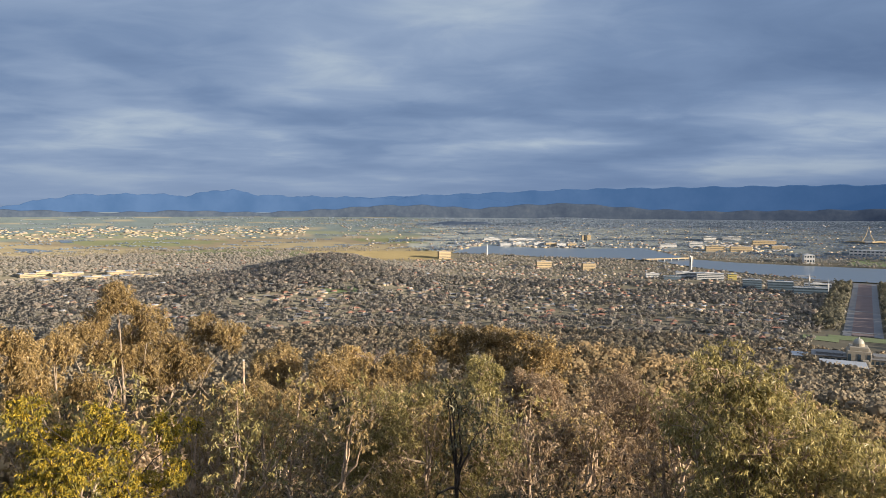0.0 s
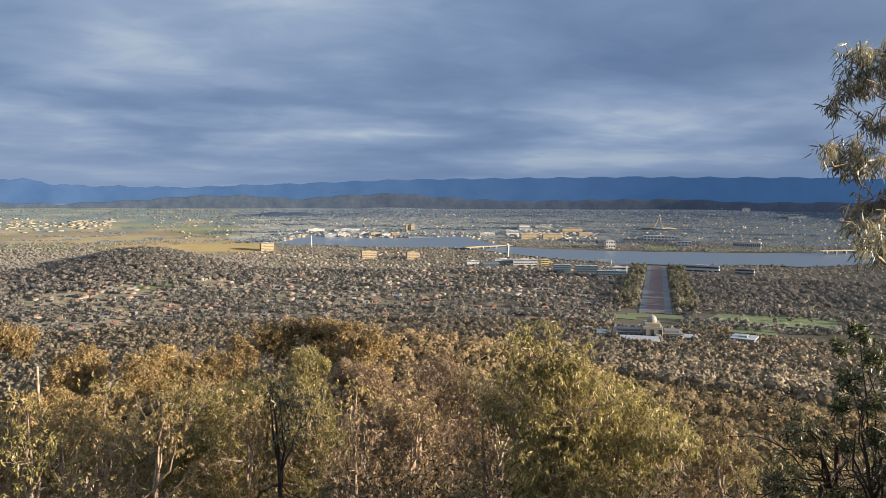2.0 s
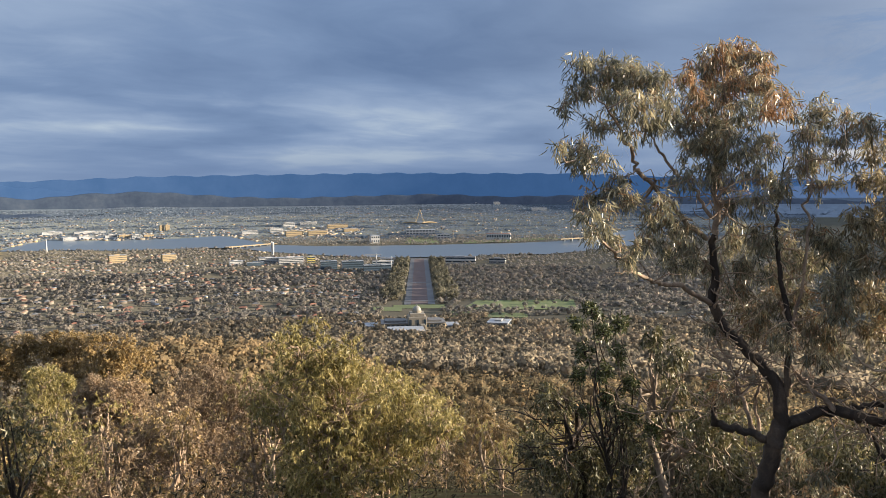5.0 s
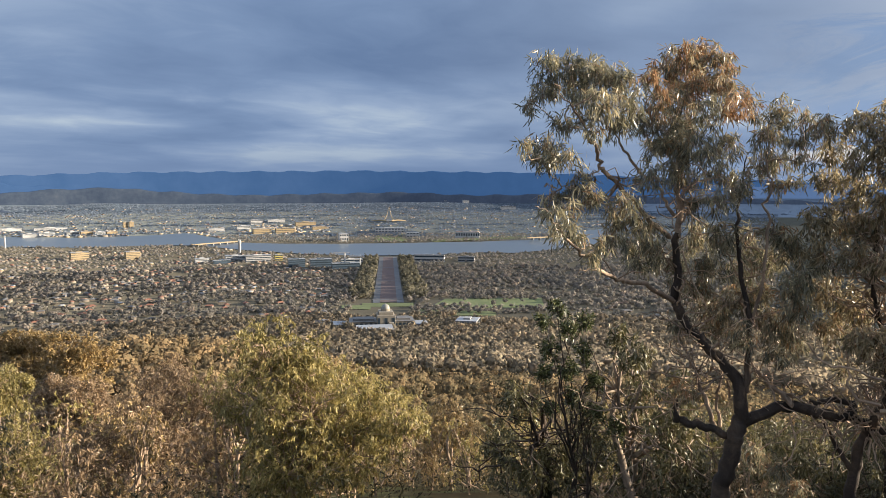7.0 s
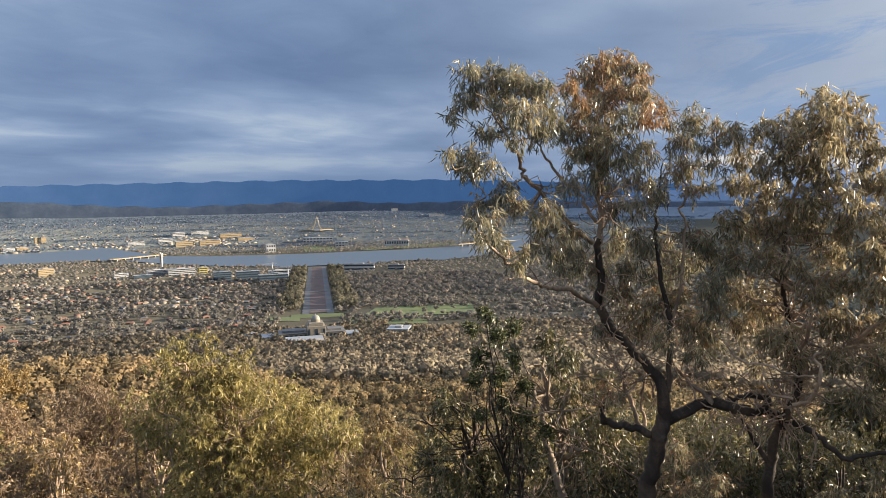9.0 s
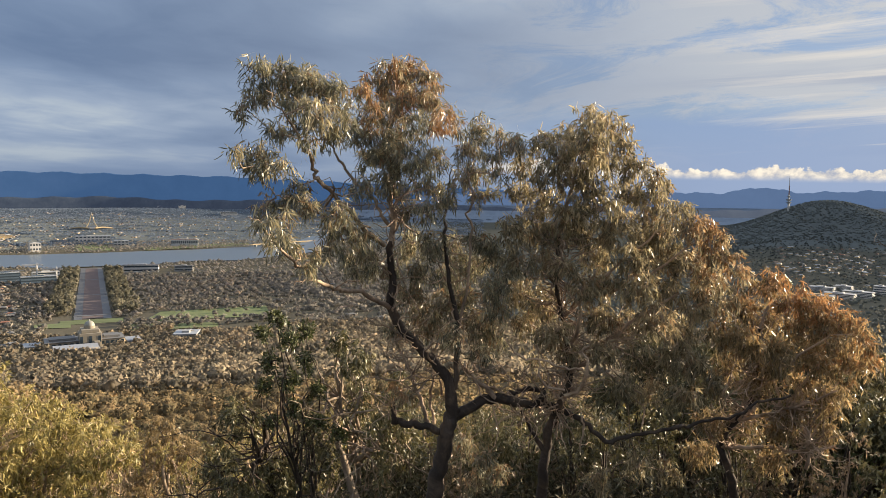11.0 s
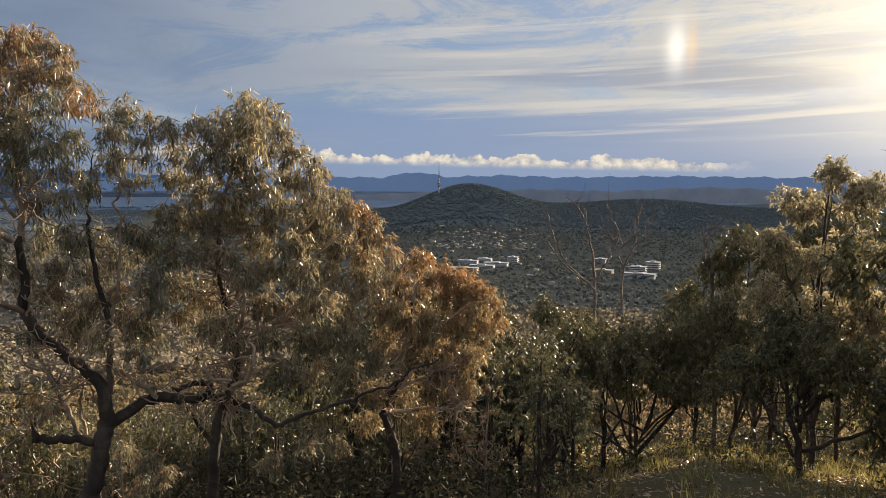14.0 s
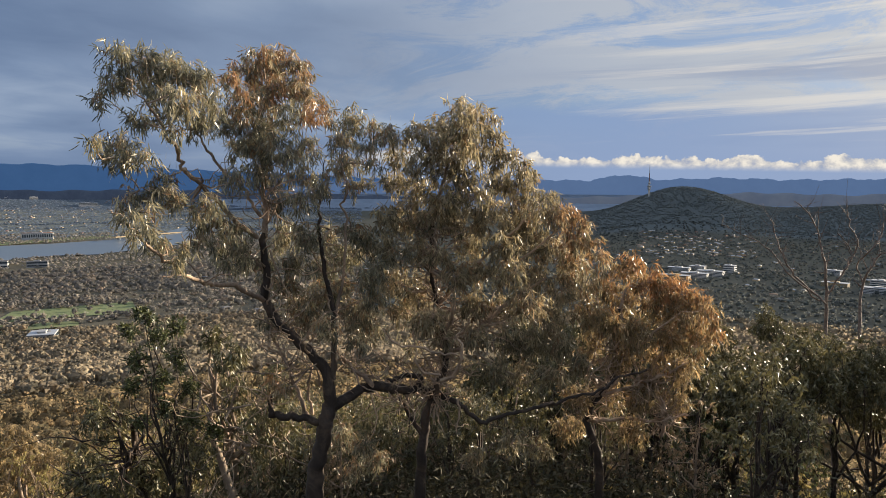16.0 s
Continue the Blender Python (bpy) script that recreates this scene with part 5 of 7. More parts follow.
bough_tree("gum_tree", "spreading eucalypt with rusty orange leaf tips", GUMS, 10.6, RUST, BARK_DARK, 23, [
    ([[(-79.3, -21.1, 0.075), (-78.8, -19.2, 0.067), (-78.2, -17.7, 0.058), (-79.1, -15.8, 0.050), (-80.5, -13.5, 0.042), (-80.3, -11.5, 0.033), (-80.5, -9.1, 0.025), (-81.4, -6.6, 0.017)], [(-79.1, -15.8, 0.033), (-82.1, -14.7, 0.028), (-83.9, -14.0, 0.022), (-85.6, -12.9, 0.013)]],
     [(-81.3, -5.8, 1.08), (-79.9, -6.1, 0.75), (-82.5, -6.6, 1.22), (-83.9, -7.3, 1.22), (-85.3, -7.7, 1.13), (-86.4, -8.6, 1.03), (-87.1, -9.3, 0.94), (-87.6, -10.7, 0.66)], 1, 0),
    ([[(-78.2, -17.7, 0.033), (-80.7, -17.4, 0.028), (-83.6, -17.3, 0.025), (-85.7, -16.6, 0.017)], [(-80.5, -13.5, 0.025), (-82.7, -11.3, 0.020), (-84.7, -9.5, 0.013)]],
     [(-79.5, -7.6, 1.22), (-81.1, -8.3, 1.31), (-83.3, -8.9, 1.31), (-85.1, -9.5, 1.31), (-78.1, -9.3, 1.31), (-80.0, -10.0, 1.31), (-81.9, -11.0, 1.31), (-84.1, -11.2, 1.31), (-86.2, -11.3, 1.31)], 0.4, 0),
    ([[(-78.5, -15.3, 0.025), (-78.2, -14.1, 0.022), (-78.7, -12.8, 0.013)], [(-83.9, -18.4, 0.033), (-84.0, -16.5, 0.025), (-83.5, -14.9, 0.017)]],
     [(-78.5, -11.7, 1.22), (-80.5, -12.8, 1.31), (-83.1, -13.2, 1.31), (-85.3, -13.4, 1.31), (-77.5, -15.9, 1.22), (-79.9, -15.6, 1.22), (-82.5, -15.7, 1.22), (-84.7, -15.7, 1.13), (-76.8, -18.3, 1.13), (-81.5, -18.0, 1.13)], 0.12, 0.2),
], upper=BARK_GUM, wander=240, cover=1.0, loose=1.26, leaf_size=(0.1, 0.0145))
sight_tree("gum_tree", "leggy eucalypt with golden-brown leaf heads on pale stems", GUMS, 32.0,
           [(24.8, -6.78, 2.26), (22.5, -8.55, 2.16), (26.5, -8.71, 1.8), (24.9, -10.64, 3.16), (21.8, -11.69, 3.16), (18.6, -9.17, 1.89), (16.9, -9.88, 1.71), (19.8, -11.41, 2.48), (28.1, -9.58, 1.58)], GOLD, BARK_PALE, 24, trunk_radius=0.085, cover=1.8, leaf_size=(0.13, 0.034), twig=0.02, deep=1.6, wander=40, tight=0.82)
sight_tree("gum_tree", "olive-brown eucalypt with drooping leaf sprays", GUMS, 27.0, [(31.4, -10.44, 2.71), (29, -10.09, 1.89), (30, -12.51, 3.16), (26.8, -13.25, 2.26)], GOLD, BARK_PALE, 25, cover=1.8, leaf_size=(0.13, 0.034), twig=0.016)
sight_tree("wattle_bush", "wattle bush with bright yellow-green feathery foliage", "wattles below the lookout", 11.5, [(31, -14.08, 1.8), (30.1, -16.09, 2.03), (26.8, -15.19, 1.89), (25, -16.78, 1.8), (22.1, -16.32, 1.8), (20.3, -16.1, 0.99), (28.4, -18.4, 2.48), (30.8, -19.09, 2.26), (25.5, -19.59, 2.03), (23.2, -20.29, 2.03), (21.2, -19.38, 1.58)], WATTLE, BARK_DARK, 26, leaf_size=(0.06, 0.017), tight=0.95, cover=1.1, trunk_radius=0.03, category="bush")
sight_tree("gum_tree", "small eucalypt with a golden-brown domed crown", GUMS, 62.0, [(14, -12.37, 1.71), (12.2, -12.02, 1.53), (14.8, -13.39, 1.35)], GOLD, BARK_PALE, 27, leaf_size=(0.22, 0.07), twig=0.03)
sight_tree("gum_tree", "small eucalypt with a golden-brown domed crown", GUMS, 58.0, [(8.7, -13, 2.07), (6.5, -12.84, 1.62), (10.1, -13.61, 1.35), (6, -13.94, 1.35)], GOLD, BARK_PALE, 28, leaf_size=(0.22, 0.07), twig=0.03)
sight_tree("gum_tree", "young eucalypt with dense tan leaf heads", GUMS, 29.0, [(13.2, -16.02, 2.71), (15.8, -17.91, 2.71), (18.3, -18.5, 2.71), (11.4, -18.61, 2.26)], GOLD, BARK_PALE, 29, leaf_size=(0.15, 0.036), skirt=1, twig=0.016)
sight_tree("gum_tree", "rounded olive-green eucalypt with pale upright stems", GUMS, 20.0, [(6, -16.94, 3.83), (1.5, -16.15, 3.61), (-2.6, -13.52, 1.8), (3.8, -20.14, 4.96), (-3.1, -17.6, 3.16), (8.3, -18.76, 3.16), (-0.8, -20.98, 4.06)], OLIVE, BARK_PALE, 30, cover=0.72, upper=BARK_GUM, leaf_size=(0.10, 0.025), skirt=1, tight=1.05, deep=1.1, wander=110, twig=0.013)
sight_tree("gum_tree", "half-bare eucalypt with fine pinkish-brown twigs", GUMS, 22.0, [(-13.4, -14.41, 2.8), (-11.2, -16.65, 2.71), (-16.4, -15.45, 2.48), (-14.3, -19.52, 4.51), (-9, -19.06, 3.16)], DRY, BARK_PALE, 31, cover=0.72, upper=BARK_GUM, leaf_size=(0.10, 0.024), skirt=1, tight=1.05, deep=1.1, wander=200, twig=0.014)
sight_tree("gum_tree", "large olive and yellow-green eucalypt with a broad crown", GUMS, 14.0, [(-20.6, -11.99, 2.71), (-23.6, -12.95, 2.53), (-19.3, -15.81, 3.61), (-24.1, -16.47, 4.74), (-28.2, -16.67, 4.06), (-31, -17.69, 2.93), (-22.3, -19.83, 4.51), (-27.2, -19.83, 4.06)], OLIVE, BARK_PALE, 32, cover=0.72, upper=BARK_GUM, leaf_size=(0.10, 0.025), skirt=1, tight=1.05, deep=1.1, wander=110, twig=0.013)
sight_tree("gum_tree", "slender eucalypt with orange-brown leaf tips", GUMS, 24.0, [(-35.2, -17.29, 1.71), (-37.1, -18.98, 1.89), (-33.9, -20.46, 1.8)], RUST, BARK_PALE, 33, leaf_size=(0.14, 0.032), skirt=1)
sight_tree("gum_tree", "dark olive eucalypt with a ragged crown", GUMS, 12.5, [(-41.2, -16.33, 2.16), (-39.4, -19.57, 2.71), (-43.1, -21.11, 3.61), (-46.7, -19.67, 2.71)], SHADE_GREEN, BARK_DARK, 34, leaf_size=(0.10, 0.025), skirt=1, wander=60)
sight_tree("cypress_pine", "dark green native pine with open feathery branches", "pines below the lookout", 11.2, [(-43.9, -9.4, 0.90), (-46.0, -10.2, 0.90), (-42.8, -10.3, 0.59), (-44.9, -11.0, 0.81), (-43.4, -12.6, 0.99), (-46.0, -12.6, 0.99), (-44.7, -13.9, 1.08), (-46.9, -14.8, 0.90), (-43.0, -14.3, 0.81), (-45.1, -16.1, 0.99), (-46.9, -17.0, 0.90), (-43.4, -16.8, 0.81), (-48.6, -18.2, 0.81)], DARK_GREEN, BARK_DARK, 35, leaf_size=(0.085, 0.022), cover=1.5, deep=0.4, hang=0.1, trunk_radius=0.032)
sight_tree("gum_tree", "thin eucalypt with golden leaf ends on crooked twigs", GUMS, 11.5, [(-50, -12.29, 1.89), (-48.7, -11.28, 1.26), (-53.4, -15.01, 1.89), (-50.5, -15.65, 1.98), (-52.7, -17.96, 2.71)], SHADE_GREEN, BARK_PALE, 36, leaf_size=(0.105, 0.026), skirt=1, wander=60)
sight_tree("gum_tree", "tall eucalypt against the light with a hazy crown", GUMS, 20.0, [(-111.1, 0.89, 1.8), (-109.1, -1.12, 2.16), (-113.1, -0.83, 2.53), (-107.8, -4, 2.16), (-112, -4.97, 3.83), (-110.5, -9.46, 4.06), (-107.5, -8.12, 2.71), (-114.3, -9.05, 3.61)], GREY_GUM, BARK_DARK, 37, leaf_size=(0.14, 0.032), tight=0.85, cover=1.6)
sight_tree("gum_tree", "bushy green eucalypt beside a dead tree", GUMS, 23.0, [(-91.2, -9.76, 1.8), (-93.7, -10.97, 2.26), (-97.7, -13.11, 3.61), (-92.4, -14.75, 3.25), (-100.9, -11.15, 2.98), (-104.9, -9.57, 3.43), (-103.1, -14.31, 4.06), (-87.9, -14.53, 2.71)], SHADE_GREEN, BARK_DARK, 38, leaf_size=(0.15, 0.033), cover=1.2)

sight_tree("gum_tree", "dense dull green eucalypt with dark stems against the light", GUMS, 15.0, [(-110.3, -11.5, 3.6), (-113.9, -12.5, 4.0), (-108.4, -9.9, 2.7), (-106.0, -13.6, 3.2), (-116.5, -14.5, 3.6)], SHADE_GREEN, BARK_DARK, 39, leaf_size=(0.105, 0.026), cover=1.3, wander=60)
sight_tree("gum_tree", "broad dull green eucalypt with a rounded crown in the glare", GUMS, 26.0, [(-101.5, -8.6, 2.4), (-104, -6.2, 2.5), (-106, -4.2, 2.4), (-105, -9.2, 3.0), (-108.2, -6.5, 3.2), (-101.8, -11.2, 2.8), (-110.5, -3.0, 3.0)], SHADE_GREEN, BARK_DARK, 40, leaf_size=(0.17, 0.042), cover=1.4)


for k, (leaf, label, d, domes) in enumerate((
    (GOLD, "tan-gold eucalypt with a fine domed crown", 66, [(14.4, -12.1, 1.37), (13.0, -11.7, 1.53), (12.2, -12.5, 1.21), (13.8, -13.0, 1.61)]),
    (GOLD, "broad tan eucalypt with a fine domed crown", 74, [(9.5, -12.9, 1.81), (7.9, -12.5, 2.21), (6.3, -13.2, 1.61), (8.1, -13.7, 2.21)]),
    (GOLD, "orange-tan eucalypt with a low dense crown", 46, [(15.8, -14.7, 1.81), (14.2, -14.7, 1.81), (12.8, -15.2, 1.81), (14.9, -16.0, 2.01), (13.0, -16.4, 2.21)]),
    (GOLD, "brown eucalypt on the brow of the slope", 88, [(4.3, -12.4, 1.21), (3.4, -12.8, 1.21), (4.9, -13.1, 1.13)]),
    (GOLD, "golden-brown eucalypt on the brow of the slope", 92, [(0.5, -11.1, 1.29), (-0.6, -10.8, 1.29), (-2.0, -10.6, 1.45), (-0.8, -11.7, 1.45)]),
    (GOLD, "golden-brown eucalypt on the brow of the slope", 90, [(-3.8, -10.3, 1.29), (-5.1, -10.7, 1.37), (-4.3, -11.4, 1.37)]),
    (GOLD, "golden-brown eucalypt on the brow of the slope", 86, [(-6.7, -10.9, 1.37), (-8.3, -11.5, 1.45), (-9.6, -12.1, 1.29), (-7.5, -12.3, 1.53)]),
    (OLIVE, "yellow-green eucalypt with a fine domed crown", 60, [(-2.7, -12.7, 1.37), (-4.1, -13.2, 1.21), (-3.1, -13.9, 1.45)]),
    (DRY, "pinkish-brown half-bare eucalypt with a broad crown", 52, [(-6.3, -14.0, 1.81), (-8.1, -14.6, 1.81), (-6.7, -15.8, 2.01), (-9.1, -15.6, 1.61)]),
    (GOLD, "tan eucalypt with a fine domed crown", 56, [(2.3, -11.5, 1.05), (1.7, -12.3, 1.21), (2.7, -13.0, 1.37)]),
)):
    sight_tree("gum_tree", label, "domed gums on the slope", d, domes, leaf, BARK_PALE, 220 + k, leaf_size=(0.0036 * d, 0.0013 * d), cover=1.5, deep=1.2, tight=0.92, skirt=1, twig=0.02, trunk_radius=0.12, hang=0.5)


# unseen trees, added only to keep low sun off the near scrub
for k, (az, d, el, r) in enumerate(((-119, 17, 1.5, 5.5), (-123, 14, 3.0, 6.5), (-127, 19, 2.5, 5.5), (-131, 15, 4.0, 6.5), (-137, 20, 3.0, 5.5), (-143, 16, 4.0, 6.5))):
    sight_tree("gum_tree", "tall eucalypt added beyond the view's edge to cast shade", GUMS, d, [(az, el, r), (az + 4, el - 6, r), (az - 4, el - 7, r), (az, el - 12, r), (az + 3, el - 17, r * 0.8)], SHADE_GREEN, BARK_DARK, 140 + k, leaf_size=(0.2, 0.06), cover=1.1)
# added, mostly hidden trees that throw shade on the scrub to the east
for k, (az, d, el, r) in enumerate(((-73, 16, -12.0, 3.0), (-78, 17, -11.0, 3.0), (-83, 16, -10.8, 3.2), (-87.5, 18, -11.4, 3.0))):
    sight_tree("gum_tree", "dense dull green shade tree added behind the rusty eucalypt", GUMS, d, [(az, el, r), (az + 2.5, el - 3, r), (az - 2.5, el - 3, r), (az, el - 5.5, r)], SHADE_GREEN, BARK_DARK, 180 + k, leaf_size=(0.13, 0.034), cover=1.2)
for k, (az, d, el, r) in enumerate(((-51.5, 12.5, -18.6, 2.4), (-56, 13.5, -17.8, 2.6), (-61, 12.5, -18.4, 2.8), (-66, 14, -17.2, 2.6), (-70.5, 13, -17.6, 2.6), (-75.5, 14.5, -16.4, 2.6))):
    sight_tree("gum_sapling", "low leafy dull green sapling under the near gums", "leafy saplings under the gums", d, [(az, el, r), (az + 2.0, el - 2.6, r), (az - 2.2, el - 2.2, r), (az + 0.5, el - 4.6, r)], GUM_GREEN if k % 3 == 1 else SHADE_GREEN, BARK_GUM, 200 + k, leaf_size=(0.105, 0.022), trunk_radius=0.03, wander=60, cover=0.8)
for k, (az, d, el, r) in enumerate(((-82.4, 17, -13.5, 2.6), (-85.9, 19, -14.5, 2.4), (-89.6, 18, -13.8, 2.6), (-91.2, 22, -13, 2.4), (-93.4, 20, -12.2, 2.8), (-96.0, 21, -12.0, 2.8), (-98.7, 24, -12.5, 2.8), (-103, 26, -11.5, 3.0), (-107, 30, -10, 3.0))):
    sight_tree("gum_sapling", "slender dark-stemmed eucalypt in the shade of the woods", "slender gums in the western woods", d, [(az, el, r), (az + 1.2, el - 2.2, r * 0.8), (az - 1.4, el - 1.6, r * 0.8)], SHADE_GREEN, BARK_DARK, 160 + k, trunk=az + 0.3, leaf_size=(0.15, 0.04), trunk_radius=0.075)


def dead_tree(name, label, d, seed, lines, foot_az, r0=None):
    """A bare tree: limbs through (heading, height, radius), or tapering from r0."""
    rng = np.random.default_rng(seed)
    thing = tagged(new(name), label, "tree", "dead trees on the slope")
    foot = on_ground(foot_az, d, -0.3)
    thing.location = foot
    o = np.array(foot)
    for k, line in enumerate(lines):
        pts = [spot(p[0], p[1], d + rng.uniform(-0.4, 0.4)) for p in line]
        rad = list(np.linspace(r0 if k == 0 else r0 * 0.55, 0.012, len(pts))) if r0 else [p[2] for p in line]
        if k == 0:
            pts, rad = [foot] + pts, [rad[0] * 1.2] + rad
        run = [(np.asarray(q) - o, r) for q, r in curved(pts, rad, 4, 0.04, rng)]
        v, f = tubes([run], 6)
        part_np("trunk" if k == 0 else "limb", v, f, BARK_DEAD, thing, smooth=True)
        tw = []
        for q, r in run[len(run) // 3:]:
            for _ in range(2):
                e = q + rng.normal(0, 0.011 * d, 3) + np.array((0, 0, 0.012 * d))
                tw.append([(q, r * 0.5), ((q + e) / 2 + rng.normal(0, 0.002 * d, 3), r * 0.3), (e, 0.006)])
        v, f = tubes(tw, 4)
        tagged(part_np("branchwork", v, f, BARK_DEAD, thing), kind="stuff")


dead_tree("dead_tree", "leafless grey dead tree with forked upright limbs", 48.0, 41,
          [[(-94.9, -11.1, 0.113), (-94.9, -7.9, 0.098), (-94.6, -5.2, 0.068), (-94.1, -3.2, 0.049), (-93.5, -1.8, 0.038), (-92.5, -0.9, 0.023)],
          [(-94.8, -8.1, 0.068), (-93.1, -6.6, 0.057), (-92.0, -5.1, 0.045), (-91.4, -3.5, 0.038), (-91.0, -2.1, 0.023)],
          [(-94.4, -7.9, 0.057), (-92.6, -6.4, 0.045), (-91.1, -4.5, 0.038), (-89.5, -3.5, 0.030), (-87.7, -2.7, 0.019)],
          [(-94.9, -7.4, 0.060), (-95.9, -5.6, 0.049), (-96.5, -3.9, 0.042), (-96.0, -2.2, 0.030), (-95.8, -1.1, 0.019)],
          [(-95.9, -5.6, 0.045), (-96.2, -4.3, 0.034), (-95.3, -3.1, 0.023)],
          [(-97.0, -10.4, 0.098), (-96.9, -7.4, 0.076), (-97.4, -5.2, 0.057), (-98.6, -3.8, 0.042), (-99.2, -2.1, 0.023)],
          [(-97.0, -6.5, 0.053), (-96.6, -5.2, 0.042), (-97.4, -4.1, 0.038), (-98.0, -2.7, 0.030), (-98.1, -1.2, 0.019)]], -96.0)
dead_tree("dead_tree", "small leafless dead tree in the glare", 26.0, 42, [[(-103.6, -7.57), (-102.9, -5.5), (-103, -3.59), (-104, -2.71)], [(-103.1, -5.91), (-104.6, -4.15), (-106.2, -5.32)], [(-103.3, -6.32), (-104.9, -3.1)]], -104.0, 0.08)
dead_tree("dead_tree", "bleached dead tree among living gums", 66.0, 43, [[(5.8, -14.59), (5.8, -12.85), (6.3, -11.75), (6.5, -11.44)], [(5.8, -13.07), (5.3, -12.07), (5, -11.77)]], 6.0, 0.2)


# ---- the scrub on the near slope: a few kinds, repeated ----
def slope_kind(label, leaf, bark, seed, squat=1.0):
    rng = np.random.default_rng(seed)
    heads = []
    for k in range(11):
        a = rng.uniform(0, 2 * np.pi)
        r = rng.uniform(0.2, 1.5)
        heads.append(((r * math.cos(a), r * math.sin(a), 0.9 + rng.uniform(0, 4.3) * squat - 0.4 * r), rng.uniform(0.65, 1.05)))
    top = max(heads, key=lambda h: h[0][2])[0]
    runs = [curved([(0, 0, -1.5), (rng.normal(0, 0.15), rng.normal(0, 0.15), top[2] * 0.5), top], [0.09, 0.06, 0.012], 3, 0.04, rng)]
    for c, rad in heads[:5]:
        s = np.array((0, 0, rng.uniform(0.4, 1.8)))
        runs.append(curved([s, (s + np.array(c)) / 2 + rng.normal(0, 0.15, 3), c], [0.06, 0.04, 0.012], 3, 0.04, rng))
    return grown_tree("gum_sapling", label, "scrub on the near slope", (0, 0, 0), heads, runs, leaf, bark, rng, leaf_size=(0.19, 0.062), cover=0.24, twig=0.016, sides=5)


def canopy(az):
    """The height, in degrees, to which the scrub near the lookout may rise."""
    return lookup(az, (-118, -2), (-112, -4), (-105, -8), (-98, -11), (-90, -11.5), (-84, -12.5), (-74, -14), (-62, -15.5), (-52, -15.5), (-45, -16), (-38, -17), (-33, -15.8),
                  (-27, -14.5), (-21, -13.2), (-12, -14), (-4, -13.6), (6, -12.8), (14, -12.6), (24, -11.5), (34, -10.5), (50, -9))


def build_scrub():
    rng = np.random.default_rng(51)
    kinds = [(slope_kind("small olive-green eucalypt on the slope", OLIVE, BARK_GUM, 61), -90), (slope_kind("small golden-brown eucalypt on the slope", GOLD, BARK_GUM, 62), 10),
             (slope_kind("small grey-brown half-bare eucalypt on the slope", DRY, BARK_GUM, 63, 0.8), -15), (slope_kind("small green eucalypt on the slope, leaves darkened as in shade", SHADE_GREEN, BARK_DARK, 64), -70),
             (slope_kind("small dark green bushy tree on the slope", DARK_GREEN, BARK_DARK, 65, 0.7), -60)]
    used = [False] * len(kinds)
    spots = []
    for _ in range(4000):
        near = len(spots) < 125
        az, d = float(rng.uniform(-124, 46)), float(np.sqrt(rng.uniform(14.0 ** 2, 34.0 ** 2) if near else rng.uniform(34.0 ** 2, 80.0 ** 2)))
        if az < -92 and d < 26:
            continue
        p = on_ground(az, d)
        if any((p.xy - q.xy).length < (1.9 if near else 3.6) for q, _, _ in spots):
            continue
        room = H + d * math.tan(radians(float(canopy(az)) - float(rng.uniform(0, 1.5)))) - p.z
        size = min(room / 5.6, float(rng.uniform(0.8, 1.5)))
        if size < 0.3:
            continue
        spots.append((p, az, size))
        if len(spots) >= 185:
            break
    for _ in range(900):
        az, d = float(rng.uniform(-122, -46)), float(rng.uniform(10.5, 22))
        if az < -93:
            continue
        p = on_ground(az, d)
        room = H + d * math.tan(radians(float(canopy(az)) - float(rng.uniform(0, 2.5)))) - p.z
        size = min(room / 5.6, float(rng.uniform(0.5, 1.1)))
        if size < 0.25 or any((p.xy - q.xy).length < 1.25 for q, _, _ in spots):
            continue
        spots.append((p, az, size))
        if len(spots) >= 230:
            break
    for p, az, size in spots:
        # westward the darkened kinds prevail, painting in the shade there
        w = np.array([0.5 if az < -45 else 1.2, 0.15 if az < -45 else 3.0, 0.4 if az < -45 else 2.4, 2.4 if az < -42 else 0.3, 0.7 if az < -42 else 0.25])
        k = int(rng.choice(len(kinds), p=w / w.sum()))
        m = Matrix.Translation(p) @ Matrix.Rotation(float(rng.uniform(0, 6.28)), 4, "Z") @ Matrix.Scale(size, 4)
        if not used[k]:
            kinds[k][0].matrix_basis, used[k] = m, True
        else:
            t = copy_thing(kinds[k][0], Matrix())
            t.matrix_basis = m


build_scrub()


def build_mid_woods():
    rng = np.random.default_rng(71)
    az, d = scatter(1500, -119, 37, 72, 260, rng)
    size = rng.uniform(4.5, 8.0, len(az))
    top = np.degrees(np.arctan2(relief(az, d) + size * 0.95 - H, d))
    on_ridge = (az < 1) & (az > -26) & (d > 140)
    size = np.where((top > canopy(az) + 0.6) & ~on_ridge, size * 0.6, size)
    tint = np.clip(rng.normal(0.5, 0.26, len(az)) + 0.2 * (az > -26), 0, 1)
    for near, cards, card in ((d < 140, 230, 0.036), (d >= 140, 150, 0.048)):
        crowns("slope_trees", "brown and gold eucalypts packed on the upper slope", az[near], d[near], size[near], rng, SLOPE_WOODS, cards, tint[near], 1.0, card, 0.27, 3)


build_mid_woods()


